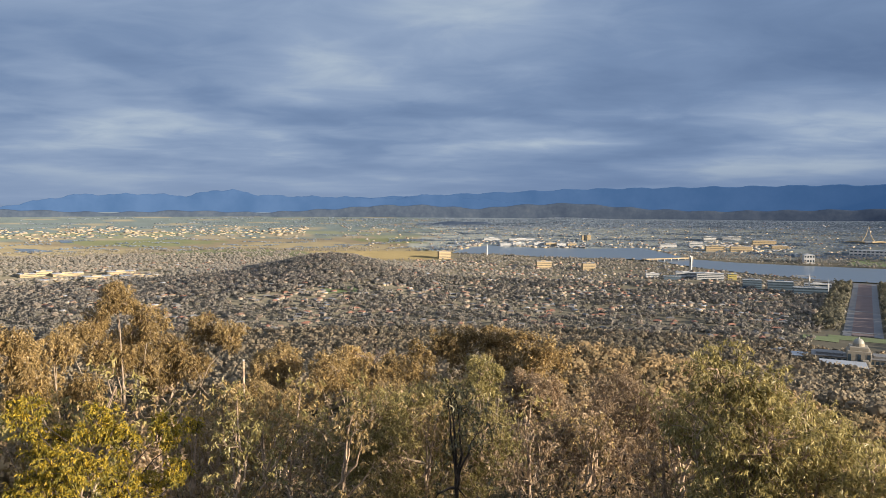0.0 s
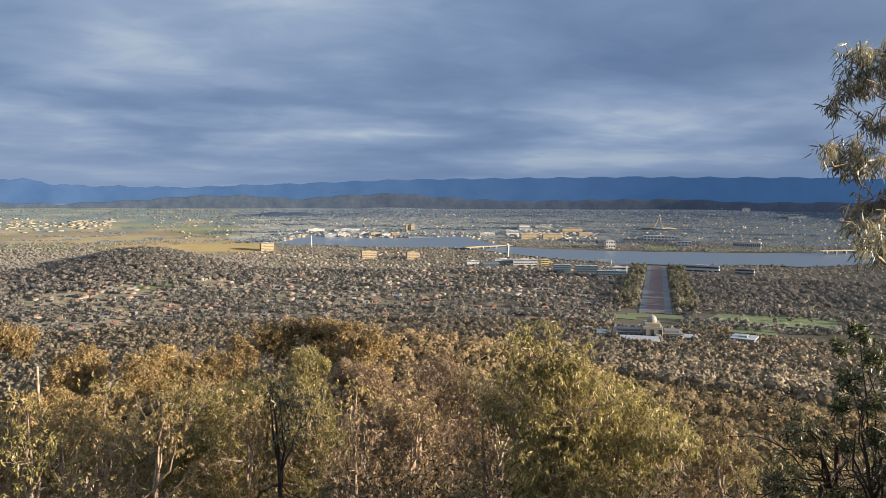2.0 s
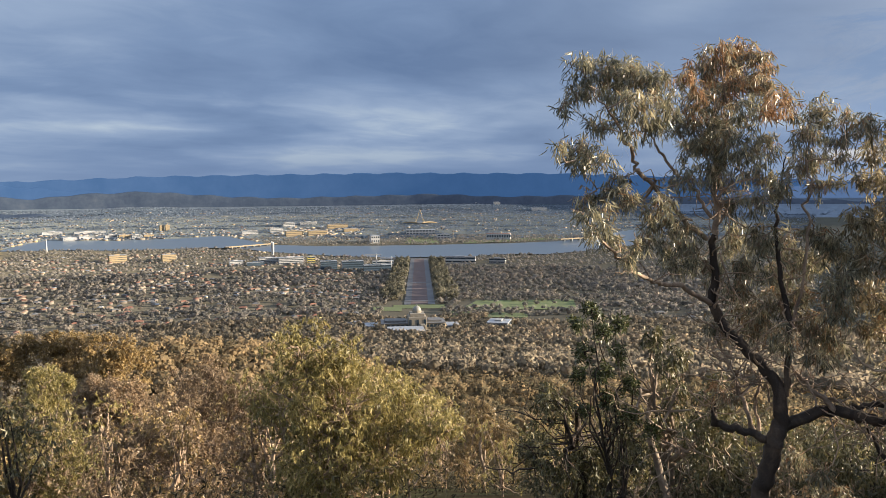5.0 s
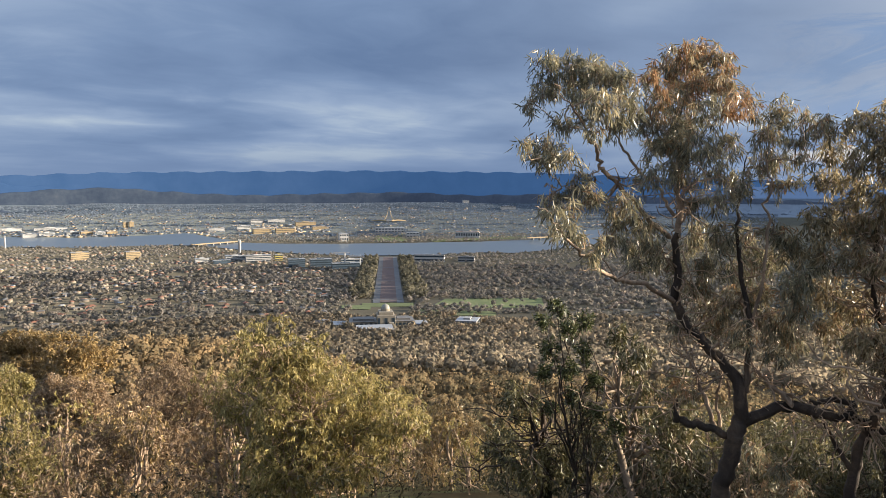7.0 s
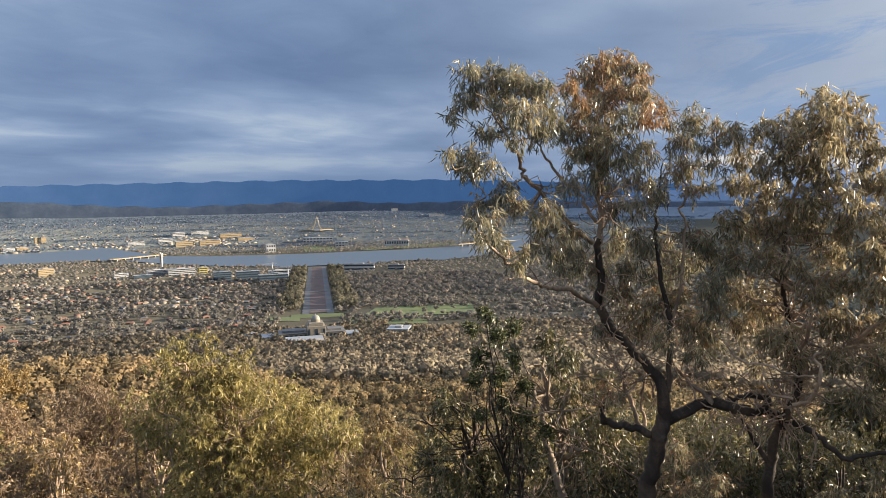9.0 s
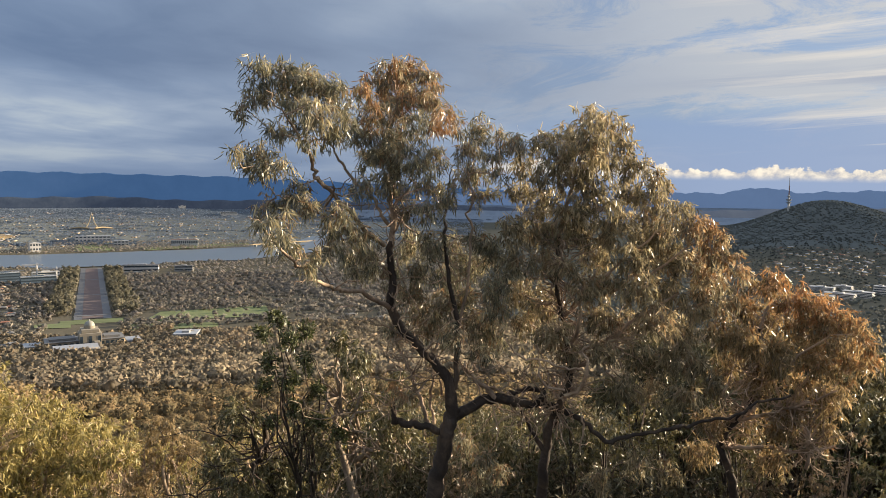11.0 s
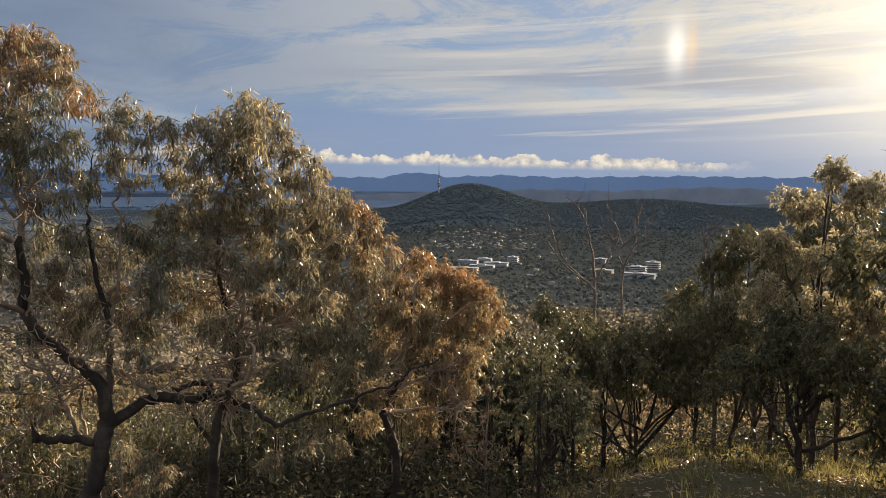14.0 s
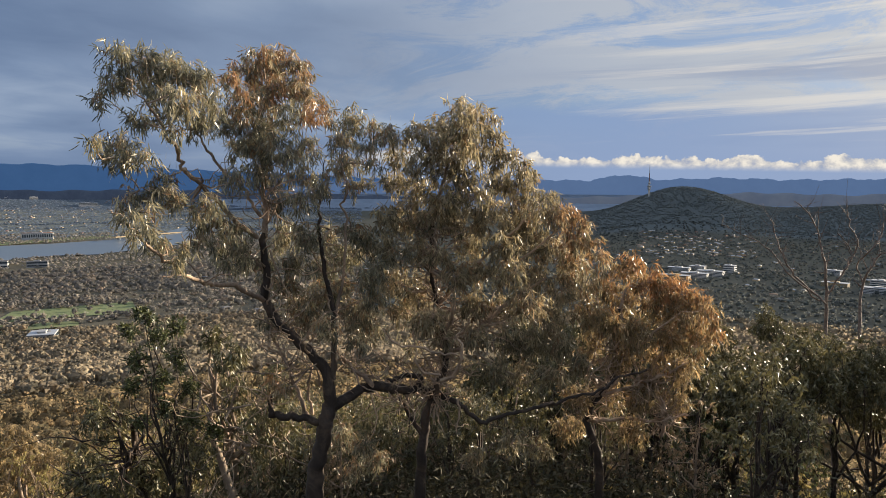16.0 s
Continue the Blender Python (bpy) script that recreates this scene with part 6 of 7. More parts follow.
def build_undergrowth():
    rng = np.random.default_rng(73)
    az, d = scatter(1000, -120, 38, 40, 90, rng)
    size = rng.uniform(0.9, 2.2, len(az))
    clumps("undergrowth", "low olive-brown scrub covering the slope under the gums", az, d, size, rng, SLOPE_WOODS, 60, np.clip(rng.normal(0.45, 0.25, len(az)), 0, 1), 0.8, 0.7, 0.06)
    for seed, leaf, label in ((74, SCRUB, "low olive shrubs between the gum trunks, colour darkened as shade"), (75, SCRUB, "dry brown shrubs and grass tussocks under the gums, colour darkened as shade")):
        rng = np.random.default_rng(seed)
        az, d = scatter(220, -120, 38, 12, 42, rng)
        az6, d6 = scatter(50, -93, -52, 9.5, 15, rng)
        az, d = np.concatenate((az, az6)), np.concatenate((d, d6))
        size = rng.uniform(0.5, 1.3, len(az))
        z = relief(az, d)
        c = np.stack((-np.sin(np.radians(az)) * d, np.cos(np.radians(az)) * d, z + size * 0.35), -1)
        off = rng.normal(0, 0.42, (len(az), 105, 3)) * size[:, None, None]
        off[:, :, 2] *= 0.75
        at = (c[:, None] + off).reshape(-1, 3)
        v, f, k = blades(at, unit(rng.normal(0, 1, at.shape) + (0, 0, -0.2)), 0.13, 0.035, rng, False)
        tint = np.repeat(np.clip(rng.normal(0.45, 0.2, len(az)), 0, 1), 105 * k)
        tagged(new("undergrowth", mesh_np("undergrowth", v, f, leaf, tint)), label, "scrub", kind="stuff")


build_undergrowth()


def build_litter():
    """Shed leaves and bark lying on the open ground under the western gums."""
    rng = np.random.default_rng(77)
    az, d = scatter(11000, -124, -90, 1.5, 34, rng)
    at = np.stack((-np.sin(np.radians(az)) * d, np.cos(np.radians(az)) * d, relief(az, d) + 0.03), -1)
    flat = rng.normal(0, 1, at.shape) * (1, 1, 0.12)
    v, f, k = blades(at, unit(flat), 0.11, 0.03, rng, False)
    tint = np.repeat(rng.uniform(0, 1, len(az)), k)
    tagged(new("leaf_litter", mesh_np("leaf_litter", v, f, DRY, tint)), "dry leaves and bark strips strewn over the slope", "leaf litter", kind="stuff")
    az, d = scatter(420, -124, -92, 6, 40, rng)
    at = np.stack((-np.sin(np.radians(az)) * d, np.cos(np.radians(az)) * d, relief(az, d)), -1)
    at = np.repeat(at, 26, 0) + rng.normal(0, 0.13, (len(az) * 26, 3)) * (1, 1, 0.1)
    v, f, k = blades(at, unit(rng.normal(0, 0.4, at.shape) + (0, 0, 1)), 0.26, 0.02, rng, False)
    tagged(new("grass_tufts", mesh_np("grass_tufts", v, f, OLIVE, np.repeat(rng.uniform(0, 0.8, len(at)), k))), "sparse tussocks of olive grass on the slope", "grass", kind="stuff")


def fallen_branch(az, d, turn, length, seed):
    """A dead branch lying on the slope."""
    rng = np.random.default_rng(seed)
    t = tagged(new("fallen_branch"), "crooked grey dead branch lying on the slope", "branch", "fallen branches")
    c = on_ground(az, d, 0.04)
    t.location = c
    go = np.array((math.cos(radians(turn)), math.sin(radians(turn))))
    pts = []
    for s in np.linspace(-0.5, 0.5, 6) * length:
        x, y = c.x + go[0] * s + rng.normal(0, 0.05), c.y + go[1] * s + rng.normal(0, 0.05)
        pts.append(np.array((x, y, float(height(x, y)) + 0.05)) - np.array(c))
    run = curved(pts, np.linspace(0.05, 0.015, 6), 3, 0.012, rng)
    v, f = tubes([run], 6)
    stem = part_np("stem", v, f, BARK_DEAD, t, smooth=True)
    for k in (5, 8, 11):
        q = run[k][0]
        e = q + rng.normal(0, 0.3, 3) * (1, 1, 0.2) + (0, 0, 0.12)
        v, f = tubes([[(q, 0.02), ((q + e) / 2 + (0, 0, 0.04), 0.014), (e, 0.006)]], 5)
        part_np("side_branch", v, f, BARK_DEAD, stem, smooth=True)


build_litter()
for k, (az, d, turn, length) in enumerate(((-98, 16, 20, 2.6), (-108, 18, 35, 3.0), (-95, 19, 5, 2.4), (-106, 21, -30, 3.2), (-101, 27, 50, 3.0))):
    fallen_branch(az, d, turn, length, 200 + k)

# ---- the parade, lawns and roads ----


def strip(name, label, category, mat, side0, side1, d0, d1, lift, kind="structure"):
    """A strip along the parade between two distances from its middle line."""
    a = radians(AXIS)
    fwd, side = np.array((-math.sin(a), math.cos(a))), np.array((math.cos(a), math.sin(a)))
    s = np.linspace(d0, d1, 40)
    rows = []
    for off in np.linspace(side0, side1, 4):
        xy = s[:, None] * fwd + off * side
        az, d = polar(xy[:, 0], xy[:, 1])
        rows.append(np.column_stack((xy, relief(az, d) + lift)))
    v = drawn(np.stack(rows, 1).reshape(-1, 3))
    i, j = np.meshgrid(np.arange(39), np.arange(3), indexing="ij")
    f = np.stack((i * 4 + j, i * 4 + j + 1, (i + 1) * 4 + j + 1, (i + 1) * 4 + j), -1).reshape(-1, 4)
    return tagged(new(name, mesh_np(name, v, f, mat)), label, category, kind=kind)


def patch(name, label, category, mat, corners, lift=1.0):
    """A piece of ground between four (heading, height) corners, in order round it."""
    q = []
    for az, el in corners:
        d, z = meet(az, el)
        q.append((-math.sin(radians(az)) * d, math.cos(radians(az)) * d))
    q = np.array(q)
    u = np.linspace(0, 1, 14)
    U, V = np.meshgrid(u, u, indexing="ij")
    xy = (q[0] * ((1 - U) * (1 - V))[..., None] + q[1] * (U * (1 - V))[..., None] + q[2] * (U * V)[..., None] + q[3] * ((1 - U) * V)[..., None]).reshape(-1, 2)
    az, d = polar(xy[:, 0], xy[:, 1])
    v = drawn(np.column_stack((xy, relief(az, d) + lift)))
    i, j = np.meshgrid(np.arange(13), np.arange(13), indexing="ij")
    f = np.stack((i * 14 + j, i * 14 + j + 1, (i + 1) * 14 + j + 1, (i + 1) * 14 + j), -1).reshape(-1, 4)
    tagged(new(name, mesh_np(name, v, f, mat)), label, category, kind="structure")


strip("road", "wide parade roadway of grey asphalt", "road", ASPHALT, -36, -20, 1650, 3000, 0.8)
strip("road", "wide parade roadway of grey asphalt", "road", ASPHALT, 20, 36, 1650, 3000, 0.8)
strip("pavement", "broad red gravel strip down the middle of the parade", "gravel strip", GRAVEL, -20, 20, 1660, 2990, 1.0)
for d in (1700, 2120, 2560):
    strip("road", "asphalt crossing over the parade", "road", ASPHALT, -38, 38, d, d + 14, 1.4)
strip("lawn", "green lawn at the head of the parade", "lawn", LAWN, -60, 60, 1580, 1645, 0.7)
strip("road", "pale road across the far end of the parade", "road", ASPHALT, -300, 330, 3000, 3022, 1.0)
patch("lawn", "long green park lawn beside the parade", "lawn", LAWN, [(-35.2, -8.69), (-42.9, -8.52), (-43.2, -9.32), (-33.9, -9.36)])
patch("lawn", "green park lawn near the memorial", "lawn", LAWN, [(-32.9, -9.49), (-39.3, -9.65), (-39.3, -10.01), (-33.2, -10.03)])
patch("lawn", "green lawn beside the parade's head", "lawn", LAWN, [(-26.9, -9.12), (-29.2, -9.16), (-29.2, -9.5), (-26.9, -9.4)])
patch("lawn", "green lawn sloping up from the far shore", "lawn", LAWN, [(-29.7, -3.5), (-31.8, -3.51), (-32.2, -4.09), (-29.5, -4.08)], 2.0)
patch("lawn", "pale green sports field in the suburb", "lawn", LAWN, [(9.4, -6.7), (6.5, -6.56), (6, -6.96), (9.1, -7.11)], 2.0)
patch("lawn", "grassy foreshore along the lake", "lawn", LAWN, [(-33.9, -3.92), (-41.5, -3.63), (-41.8, -3.8), (-34.3, -4.14)], 2.0)
patch("road", "asphalt car park below the forest", "road", ASPHALT, [(-38.7, -10.64), (-43, -10.74), (-43.2, -11.35), (-38.9, -11.04)], 0.8)
patch("water", "still grey-blue pond in the river meadows", "pond", WATER, [(31, -3.19), (29.6, -3.27), (28.5, -3.46), (30, -3.53)], 1.5)
patch("water", "small pale pond between the fields", "pond", WATER, [(28.2, -2.67), (27.5, -2.68), (27.2, -2.85), (28, -2.87)], 1.5)


def parade_trees():
    rng = np.random.default_rng(81)
    a = radians(AXIS)
    fwd, side = np.array((-math.sin(a), math.cos(a))), np.array((math.cos(a), math.sin(a)))
    n = 900
    off = np.where(rng.uniform(0, 1, n) < 0.5, -1, 1) * (44 + 50 * rng.uniform(0, 1, n) ** 1.2)
    s = rng.uniform(1720, 2960, n)
    xy = s[:, None] * fwd + off[:, None] * side
    az, d = polar(xy[:, 0], xy[:, 1])
    crowns("avenue_trees", "dense dark green eucalypts lining the parade", az, d, tree_sizes(n, rng, 8, 24), rng, PARADE_WOODS, 24, rng.uniform(0.1, 0.9, n), 1.2, 0.13, 0.4, 2)


parade_trees()


# ---- buildings ----
def stand(thing, az, d, turn=0.0, sink=0.5):
    """Set a thing built in true metres on the ground, at heading az, d metres off, its front towards the lookout."""
    p = on_ground(az, d, -sink)
    q = drawn([p])[0]
    k = float(reach_of(d)) / d
    thing.matrix_basis = Matrix.Translation(q) @ Matrix.Rotation(radians(az + turn), 4, "Z") @ Matrix.Scale(k, 4)
    return thing


def size_of(corner0, corner1):
    """Heading, distance, width and height of what stands between two sight corners, the first at its foot."""
    az = (corner0[0] + corner1[0]) / 2
    d, z = meet(az, corner0[1])
    w = d * abs(math.tan(radians(corner1[0] - corner0[0])))
    h = H + d * math.tan(radians(corner1[1])) - z
    return az, d, w, max(h, 3.0)


def office(name, label, category, group, corners, wall, floors, depth=22.0, turn=0.0, roof=ROOF_PALE, bays=0):
    az, d, w, h = size_of(*corners)
    thing = tagged(new(name), label, category, group)
    block = part("wall", box_bm((-w / 2, 0, 0, w / 2, depth, h + 0.5)), wall, thing)
    part("roof", box_bm((-w / 2 - 0.6, -0.6, h + 0.5, w / 2 + 0.6, depth + 0.6, h + 1.3)), roof, thing)
    part("plant_room", box_bm((-w * 0.18, depth * 0.3, h + 1.3, w * 0.15, depth * 0.75, h + 4.0)), wall, thing)
    step = h / max(floors, 1)
    for k in range(floors):
        z0, z1 = 0.5 + k * step + step * (0.6 if wall is CREAM else 0.4), 0.5 + k * step + step * 0.82
        if bays:
            b = w / bays
            for j in range(bays):
                part("window", box_bm((-w / 2 + j * b + b * 0.18, -0.15, z0, -w / 2 + (j + 1) * b - b * 0.18, 0.4, z1)), PANE, block)
        else:
            part("window", box_bm((-w / 2 + 0.8, -0.15, z0, w / 2 - 0.8, 0.4, z1)), PANE, block)
        part("side_window", box_bm((w / 2 - 0.4, 1.0, z0, w / 2 + 0.15, depth - 1.0, z1)), PANE, block)
    return stand(thing, az, d, turn)


OFF = "offices by the lake"
office("office_block", "cream square office block catching the sun", "building", OFF, [(0.3, -4.32), (-0.7, -3.72)], CREAM, 5, 24, 20)
office("office_block", "low orange-cream office block catching the sun", "building", OFF, [(-7.5, -5), (-8.7, -4.44)], CREAM, 4, 24, 15)
office("office_block", "tall cream office block catching the sun", "building", OFF, [(-11.1, -5.11), (-12.1, -4.51)], CREAM, 5, 26, 15)
office("office_block", "long white office building with window bands", "building", OFF, [(-18.1, -5.47), (-19.6, -5.03)], WHITE, 4, 30, 6)
office("office_block", "long white office building with window bands", "building", OFF, [(-19.6, -5.56), (-21.5, -5.03)], WHITE, 4, 30, 6)
office("office_block", "yellow-walled office block among trees", "building", OFF, [(-21.8, -5.48), (-22.4, -5.01)], YELLOW_WALL, 3, 20, 10)
office("office_block", "dark glass office block", "building", OFF, [(-22.8, -6.03), (-24.1, -5.39)], GLASS_WALL, 4, 26, 8)
office("office_block", "dark glass office block", "building", OFF, [(-24.5, -6.16), (-26.2, -5.43)], GLASS_WALL, 4, 26, 8)
office("office_block", "grey office block being built", "building", OFF, [(-26.2, -6.37), (-28.4, -5.77)], GLASS_WALL, 3, 26, 8)
office("office_block", "grey upper office block behind a crane", "building", OFF, [(-26.9, -5.93), (-28.6, -5.46)], WHITE, 2, 20, 8)
office("office_block", "low white and dark office building", "building", OFF, [(-15.9, -5.53), (-16.9, -5.18)], WHITE, 3, 20, 10)
office("office_block", "low dark office building", "building", OFF, [(-17.2, -5.62), (-18.5, -5.35)], GLASS_WALL, 3, 20, 10)
office("office_block", "long low grey office building in the park", "building", OFF, [(-32.7, -5.72), (-35.1, -5.18)], WHITE, 2, 26, -8, ROOF_DARK)
office("office_block", "long low grey office building in the park", "building", OFF, [(-36.2, -5.72), (-37.5, -5.31)], GREY_WALL, 2, 24, -8, ROOF_DARK)
office("office_block", "low flat-roofed hall beside the car park", "building", OFF, [(-36, -10.93), (-37.7, -10.43)], GREY_WALL, 1, 40, -10, ROOF_PALE)
office("office_block", "dark low pavilion among the trees", "building", OFF, [(-24.9, -10.67), (-26.6, -10.42)], GREY_WALL, 1, 24, 10, ROOF_DARK)
CAMPUS = "college halls in the woods"
for c in ([(30.6, -5.22), (29.6, -4.96)], [(29.6, -5.15), (28.6, -4.8)], [(28.6, -5.2), (26.6, -5)], [(29.4, -5.55), (26.8, -5.43)], [(26.6, -5.56), (24.8, -5.31)], [(25.1, -5.26), (23.2, -4.99)], [(24.2, -5.45), (21.6, -5.33)]):
    office("college_hall", "cream flat-roofed college hall in the woods", "building", CAMPUS, c, CREAM, 2, 45, 12)
CITY = "city blocks"
for c, m in (([(-83.2, -7.15), (-85.5, -6.66)], CREAM), ([(-84.8, -6.85), (-86.8, -6.45)], WHITE), ([(-86, -6.64), (-87.9, -6.24)], WHITE), ([(-87.9, -6.42), (-88.7, -5.77)], WHITE), ([(-83.9, -6.37), (-85.5, -6.07)], WHITE), ([(-85.5, -6.21), (-86.6, -5.91)], WHITE),
             ([(-97.4, -6.89), (-98.6, -6.31)], WHITE), ([(-98.6, -6.57), (-99.6, -5.92)], WHITE), ([(-96.8, -7.26), (-99.3, -6.84)], WHITE), ([(-94.7, -6.12), (-95.6, -5.78)], WHITE), ([(-94.4, -6.93), (-96.1, -6.64)], CREAM), ([(-78.2, -5.98), (-78.7, -5.49)], WHITE), ([(-76.9, -5.99), (-77.9, -5.67)], GREY_WALL)):
    office("apartment_block", "pale flat-roofed city block with window rows", "building", CITY, c, m, 4, 30, -14)
GOV = "buildings beyond the lake"
for c, m in (([(-20.2, -3.39), (-21.5, -2.97)], CREAM), ([(-21.9, -3.37), (-23.4, -2.95)], CREAM), ([(-23.4, -2.86), (-25, -2.48)], CREAM), ([(-24.7, -3.1), (-25.8, -2.84)], CREAM), ([(-19, -3.07), (-20, -2.74)], WHITE), ([(-16.9, -3.2), (-18.1, -2.92)], WHITE), ([(-20, -2.65), (-20.9, -2.31)], WHITE), ([(-21.3, -2.53), (-22.6, -2.28)], WHITE),
             ([(-4.6, -3.29), (-5.5, -3.05)], WHITE), ([(-5.6, -3.25), (-6.6, -3)], WHITE), ([(-7.3, -3.22), (-8.1, -2.96)], WHITE), ([(-8.2, -3.25), (-9, -2.95)], CREAM), ([(-9.1, -3.27), (-9.8, -3.01)], WHITE), ([(-9.9, -3.25), (-10.6, -2.99)], CREAM), ([(-3.3, -2.86), (-4.6, -2.63)], WHITE), ([(-5.3, -2.85), (-7.4, -2.66)], WHITE)):
    office("office_block", "sunlit pale block beyond the lake", "building", GOV, c, m, 3, 35, 12)
for c in ([(-11, -2.75), (-11.3, -2.34)], [(-11.4, -2.76), (-11.7, -2.31)]):
    office("apartment_tower", "square cream apartment tower beyond the lake", "building", GOV, c, CREAM, 8, 30, 12)
office("apartment_tower", "white tower block on the far rise", "building", GOV, [(-33.4, -0.86), (-33.8, -0.41)], WHITE, 8, 60, 10)
for c in ([(-34.3, -0.9), (-35, -0.72)], [(-35.1, -0.99), (-36, -0.81)], [(-36.6, -1.04), (-37.1, -0.81)], [(-39.6, -1.53), (-40.8, -1.26)]):
    office("apartment_tower", "low pale block on the far rise", "building", GOV, c, WHITE, 3, 60, 10)


def memorial():
    """The domed stone memorial at the head of the parade."""
    az, d, w, h = size_of((-28.1, -11.03), (-32.8, -10.39))
    t = tagged(new("war_memorial"), "sandstone memorial hall with a copper dome and white annex roofs", "building")
    u = w / 103
    for x0, x1, n_win in ((-64 * u, -14 * u, 6), (14 * u, 50 * u, 5)):
        wing = part("wing", box_bm((x0, 4, -3, x1, 46, 12), bevel=0.3), SAND, t)
        part("wing_roof", box_bm((x0 - 0.5, 3, 12, x1 + 0.5, 47, 12.8), (x0 + 6, 12, 12.8, x1 - 6, 36, 16)), ROOF_GREY, t)
        for k in range(n_win):
            x = x0 + (x1 - x0) * (k + 0.5) / n_win
            part("window", box_bm((x - 2.2, 3.7, 5, x + 2.2, 4.4, 10)), PANE, wing)
    part("central_block", box_bm((-15, 0, -3, 15, 36, 23), (-12, 4, 23, 12, 34, 28), bevel=0.4), SAND, t)
    for x in (-12, 0, 12):
        part("window", box_bm((x - 2.0, -0.3, 9, x + 2.0, 0.4, 19)), PANE, t)
    bm = bmesh.new()
    bmesh.ops.create_cone(bm, cap_ends=True, segments=24, radius1=7.8, radius2=7.6, depth=4, matrix=Matrix.Translation((0, 19, 30)))
    part("drum", bm, SAND, t)
    bm = bmesh.new()
    bmesh.ops.create_uvsphere(bm, u_segments=28, v_segments=14, radius=7.2, matrix=Matrix.Translation((0, 19, 32)))
    bmesh.ops.delete(bm, geom=[v for v in bm.verts if v.co.z < 31.9], context="VERTS")
    for f in bm.faces:
        f.smooth = True
    part("dome", bm, COPPER, t)
    bm = bmesh.new()
    bmesh.ops.create_cone(bm, cap_ends=True, segments=12, radius1=1.4, radius2=0.6, depth=2.4, matrix=Matrix.Translation((0, 19, 39.8)))
    part("finial", bm, COPPER, t)
    part("annex", box_bm((-52 * u, -66, -2, 6 * u, -20, 11)), GREY_WALL, t)
    part("annex_roof", box_bm((-54 * u, -68, 11, 8 * u, -18, 12)), ROOF_PALE, t)
    part("apse", box_bm((4, -9, -3, 12, 4, 12), bevel=0.5), SAND, t)
    part("terrace", box_bm((12 * u, -16, -5, 46 * u, 2, 2)), SAND, t)
    for x0, x1, z1 in ((-92 * u, -70 * u, 9), (54 * u, 74 * u, 7)):
        part("pavilion", box_bm((x0, 2, -4, x1, 34, z1), bevel=0.3), GREY_WALL, t)
        part("pavilion_roof", box_bm((x0 - 1, 1, z1, x1 + 1, 35, z1 + 0.8)), ROOF_PALE, t)
    stand(t, az, d, 4)


memorial()


def rod(p, q, r, sides=8, r2=None):
    v, f = tubes([[(np.array(p, float), r), (np.array(q, float), r if r2 is None else r2)]], sides)
    bm = bmesh.new()
    vs = [bm.verts.new(c) for c in v]
    for face in f:
        bm.faces.new([vs[i] for i in face])
    bm.faces.new(vs[:sides][::-1])
    bm.faces.new(vs[sides:2 * sides])
    return bm


def parliament():
    az, d, w, h = size_of(*[(-28.9, -2.46), (-32.5, -1.3)])
    t = tagged(new("parliament_house"), "low white building under a four-legged steel flag mast", "building")
    apex = h - 18
    for sx, sy in ((-1, -1), (1, -1), (-1, 1), (1, 1)):
        v, f = tubes([curved([(sx * 45, sy * 40, 4), (sx * 20, sy * 18, apex * 0.45), (sx * 4, sy * 4, apex)], [3.2, 2.8, 2.2], 4, 0.0, np.random.default_rng(0))], 8)
        part_np("leg", v, f, CREAM, t)
    part("flagpole", rod((0, 0, apex - 4), (0, 0, h), 2.2, 8, 1.2), WHITE, t)
    part("flag", box_bm((1, -0.3, h - 12, 16, 0.3, h - 3)), ROOF_DARK, t)
    part("front_wall", box_bm((-60, -60, 0, 60, -30, 14)), WHITE, t)
    for s in (-1, 1):
        v, f = tubes([curved([(s * 25, -110, 8), (s * 80, -70, 12), (s * 150, -40, 4)], [7, 7, 5], 4, 0.0, np.random.default_rng(0))], 4)
        part_np("curved_wall", v, f, CREAM, t)
    stand(t, az, d, 0)


parliament()
office("old_parliament", "long white low building facing the lawns", "building", GOV, [(-29.6, -3.41), (-31.9, -3.01)], WHITE, 2, 60, 0, ROOF_PALE, 9)
office("library", "white pillared library block by the lake", "building", GOV, [(-36, -3.83), (-37.9, -3.33)], WHITE, 1, 40, -6, ROOF_RED, 14)
office("gallery", "tall pale concrete gallery block by the lake", "building", GOV, [(-26.8, -4.05), (-27.5, -3.44)], WHITE, 2, 50, 10, ROOF_PALE, 4)
office("gallery", "pale low museum block by the lake", "building", GOV, [(-32.1, -3.78), (-33.1, -3.38)], WHITE, 2, 40, 0, ROOF_PALE, 4)


def carillon():
    az, d, w, h = size_of(*[(-19, -4.8), (-19.3, -3.72)])
    t = tagged(new("bell_tower"), "pale three-shaft bell tower on a lake island", "tower")
    for x, y, k in ((-4, 0, 1.0), (4, 3, 0.94), (0, -5, 0.9)):
        part("shaft", box_bm((x - 2.6, y - 2.6, -2, x + 2.6, y + 2.6, h * k), bevel=0.3), WHITE, t)
    part("bell_chamber", box_bm((-5, -5, h * 0.55, 5, 5, h * 0.72)), SAND, t)
    stand(t, az, d, 20)


def column():
    az, d, w, h = size_of(*[(-3.5, -4.06), (-3.6, -3.12)])
    t = tagged(new("memorial_column"), "slim pale column topped by a small sculpture", "column")
    part("shaft", rod((0, 0, 0), (0, 0, h * 0.9), 4.2, 8, 3.2), WHITE, t)
    part("finial", box_bm((-3, -2, h * 0.9, 3, 2, h), bevel=0.6), STEEL, t)
    part("plinth", box_bm((-8, -8, -1, 8, 8, 3)), SAND, t)
    stand(t, az, d)


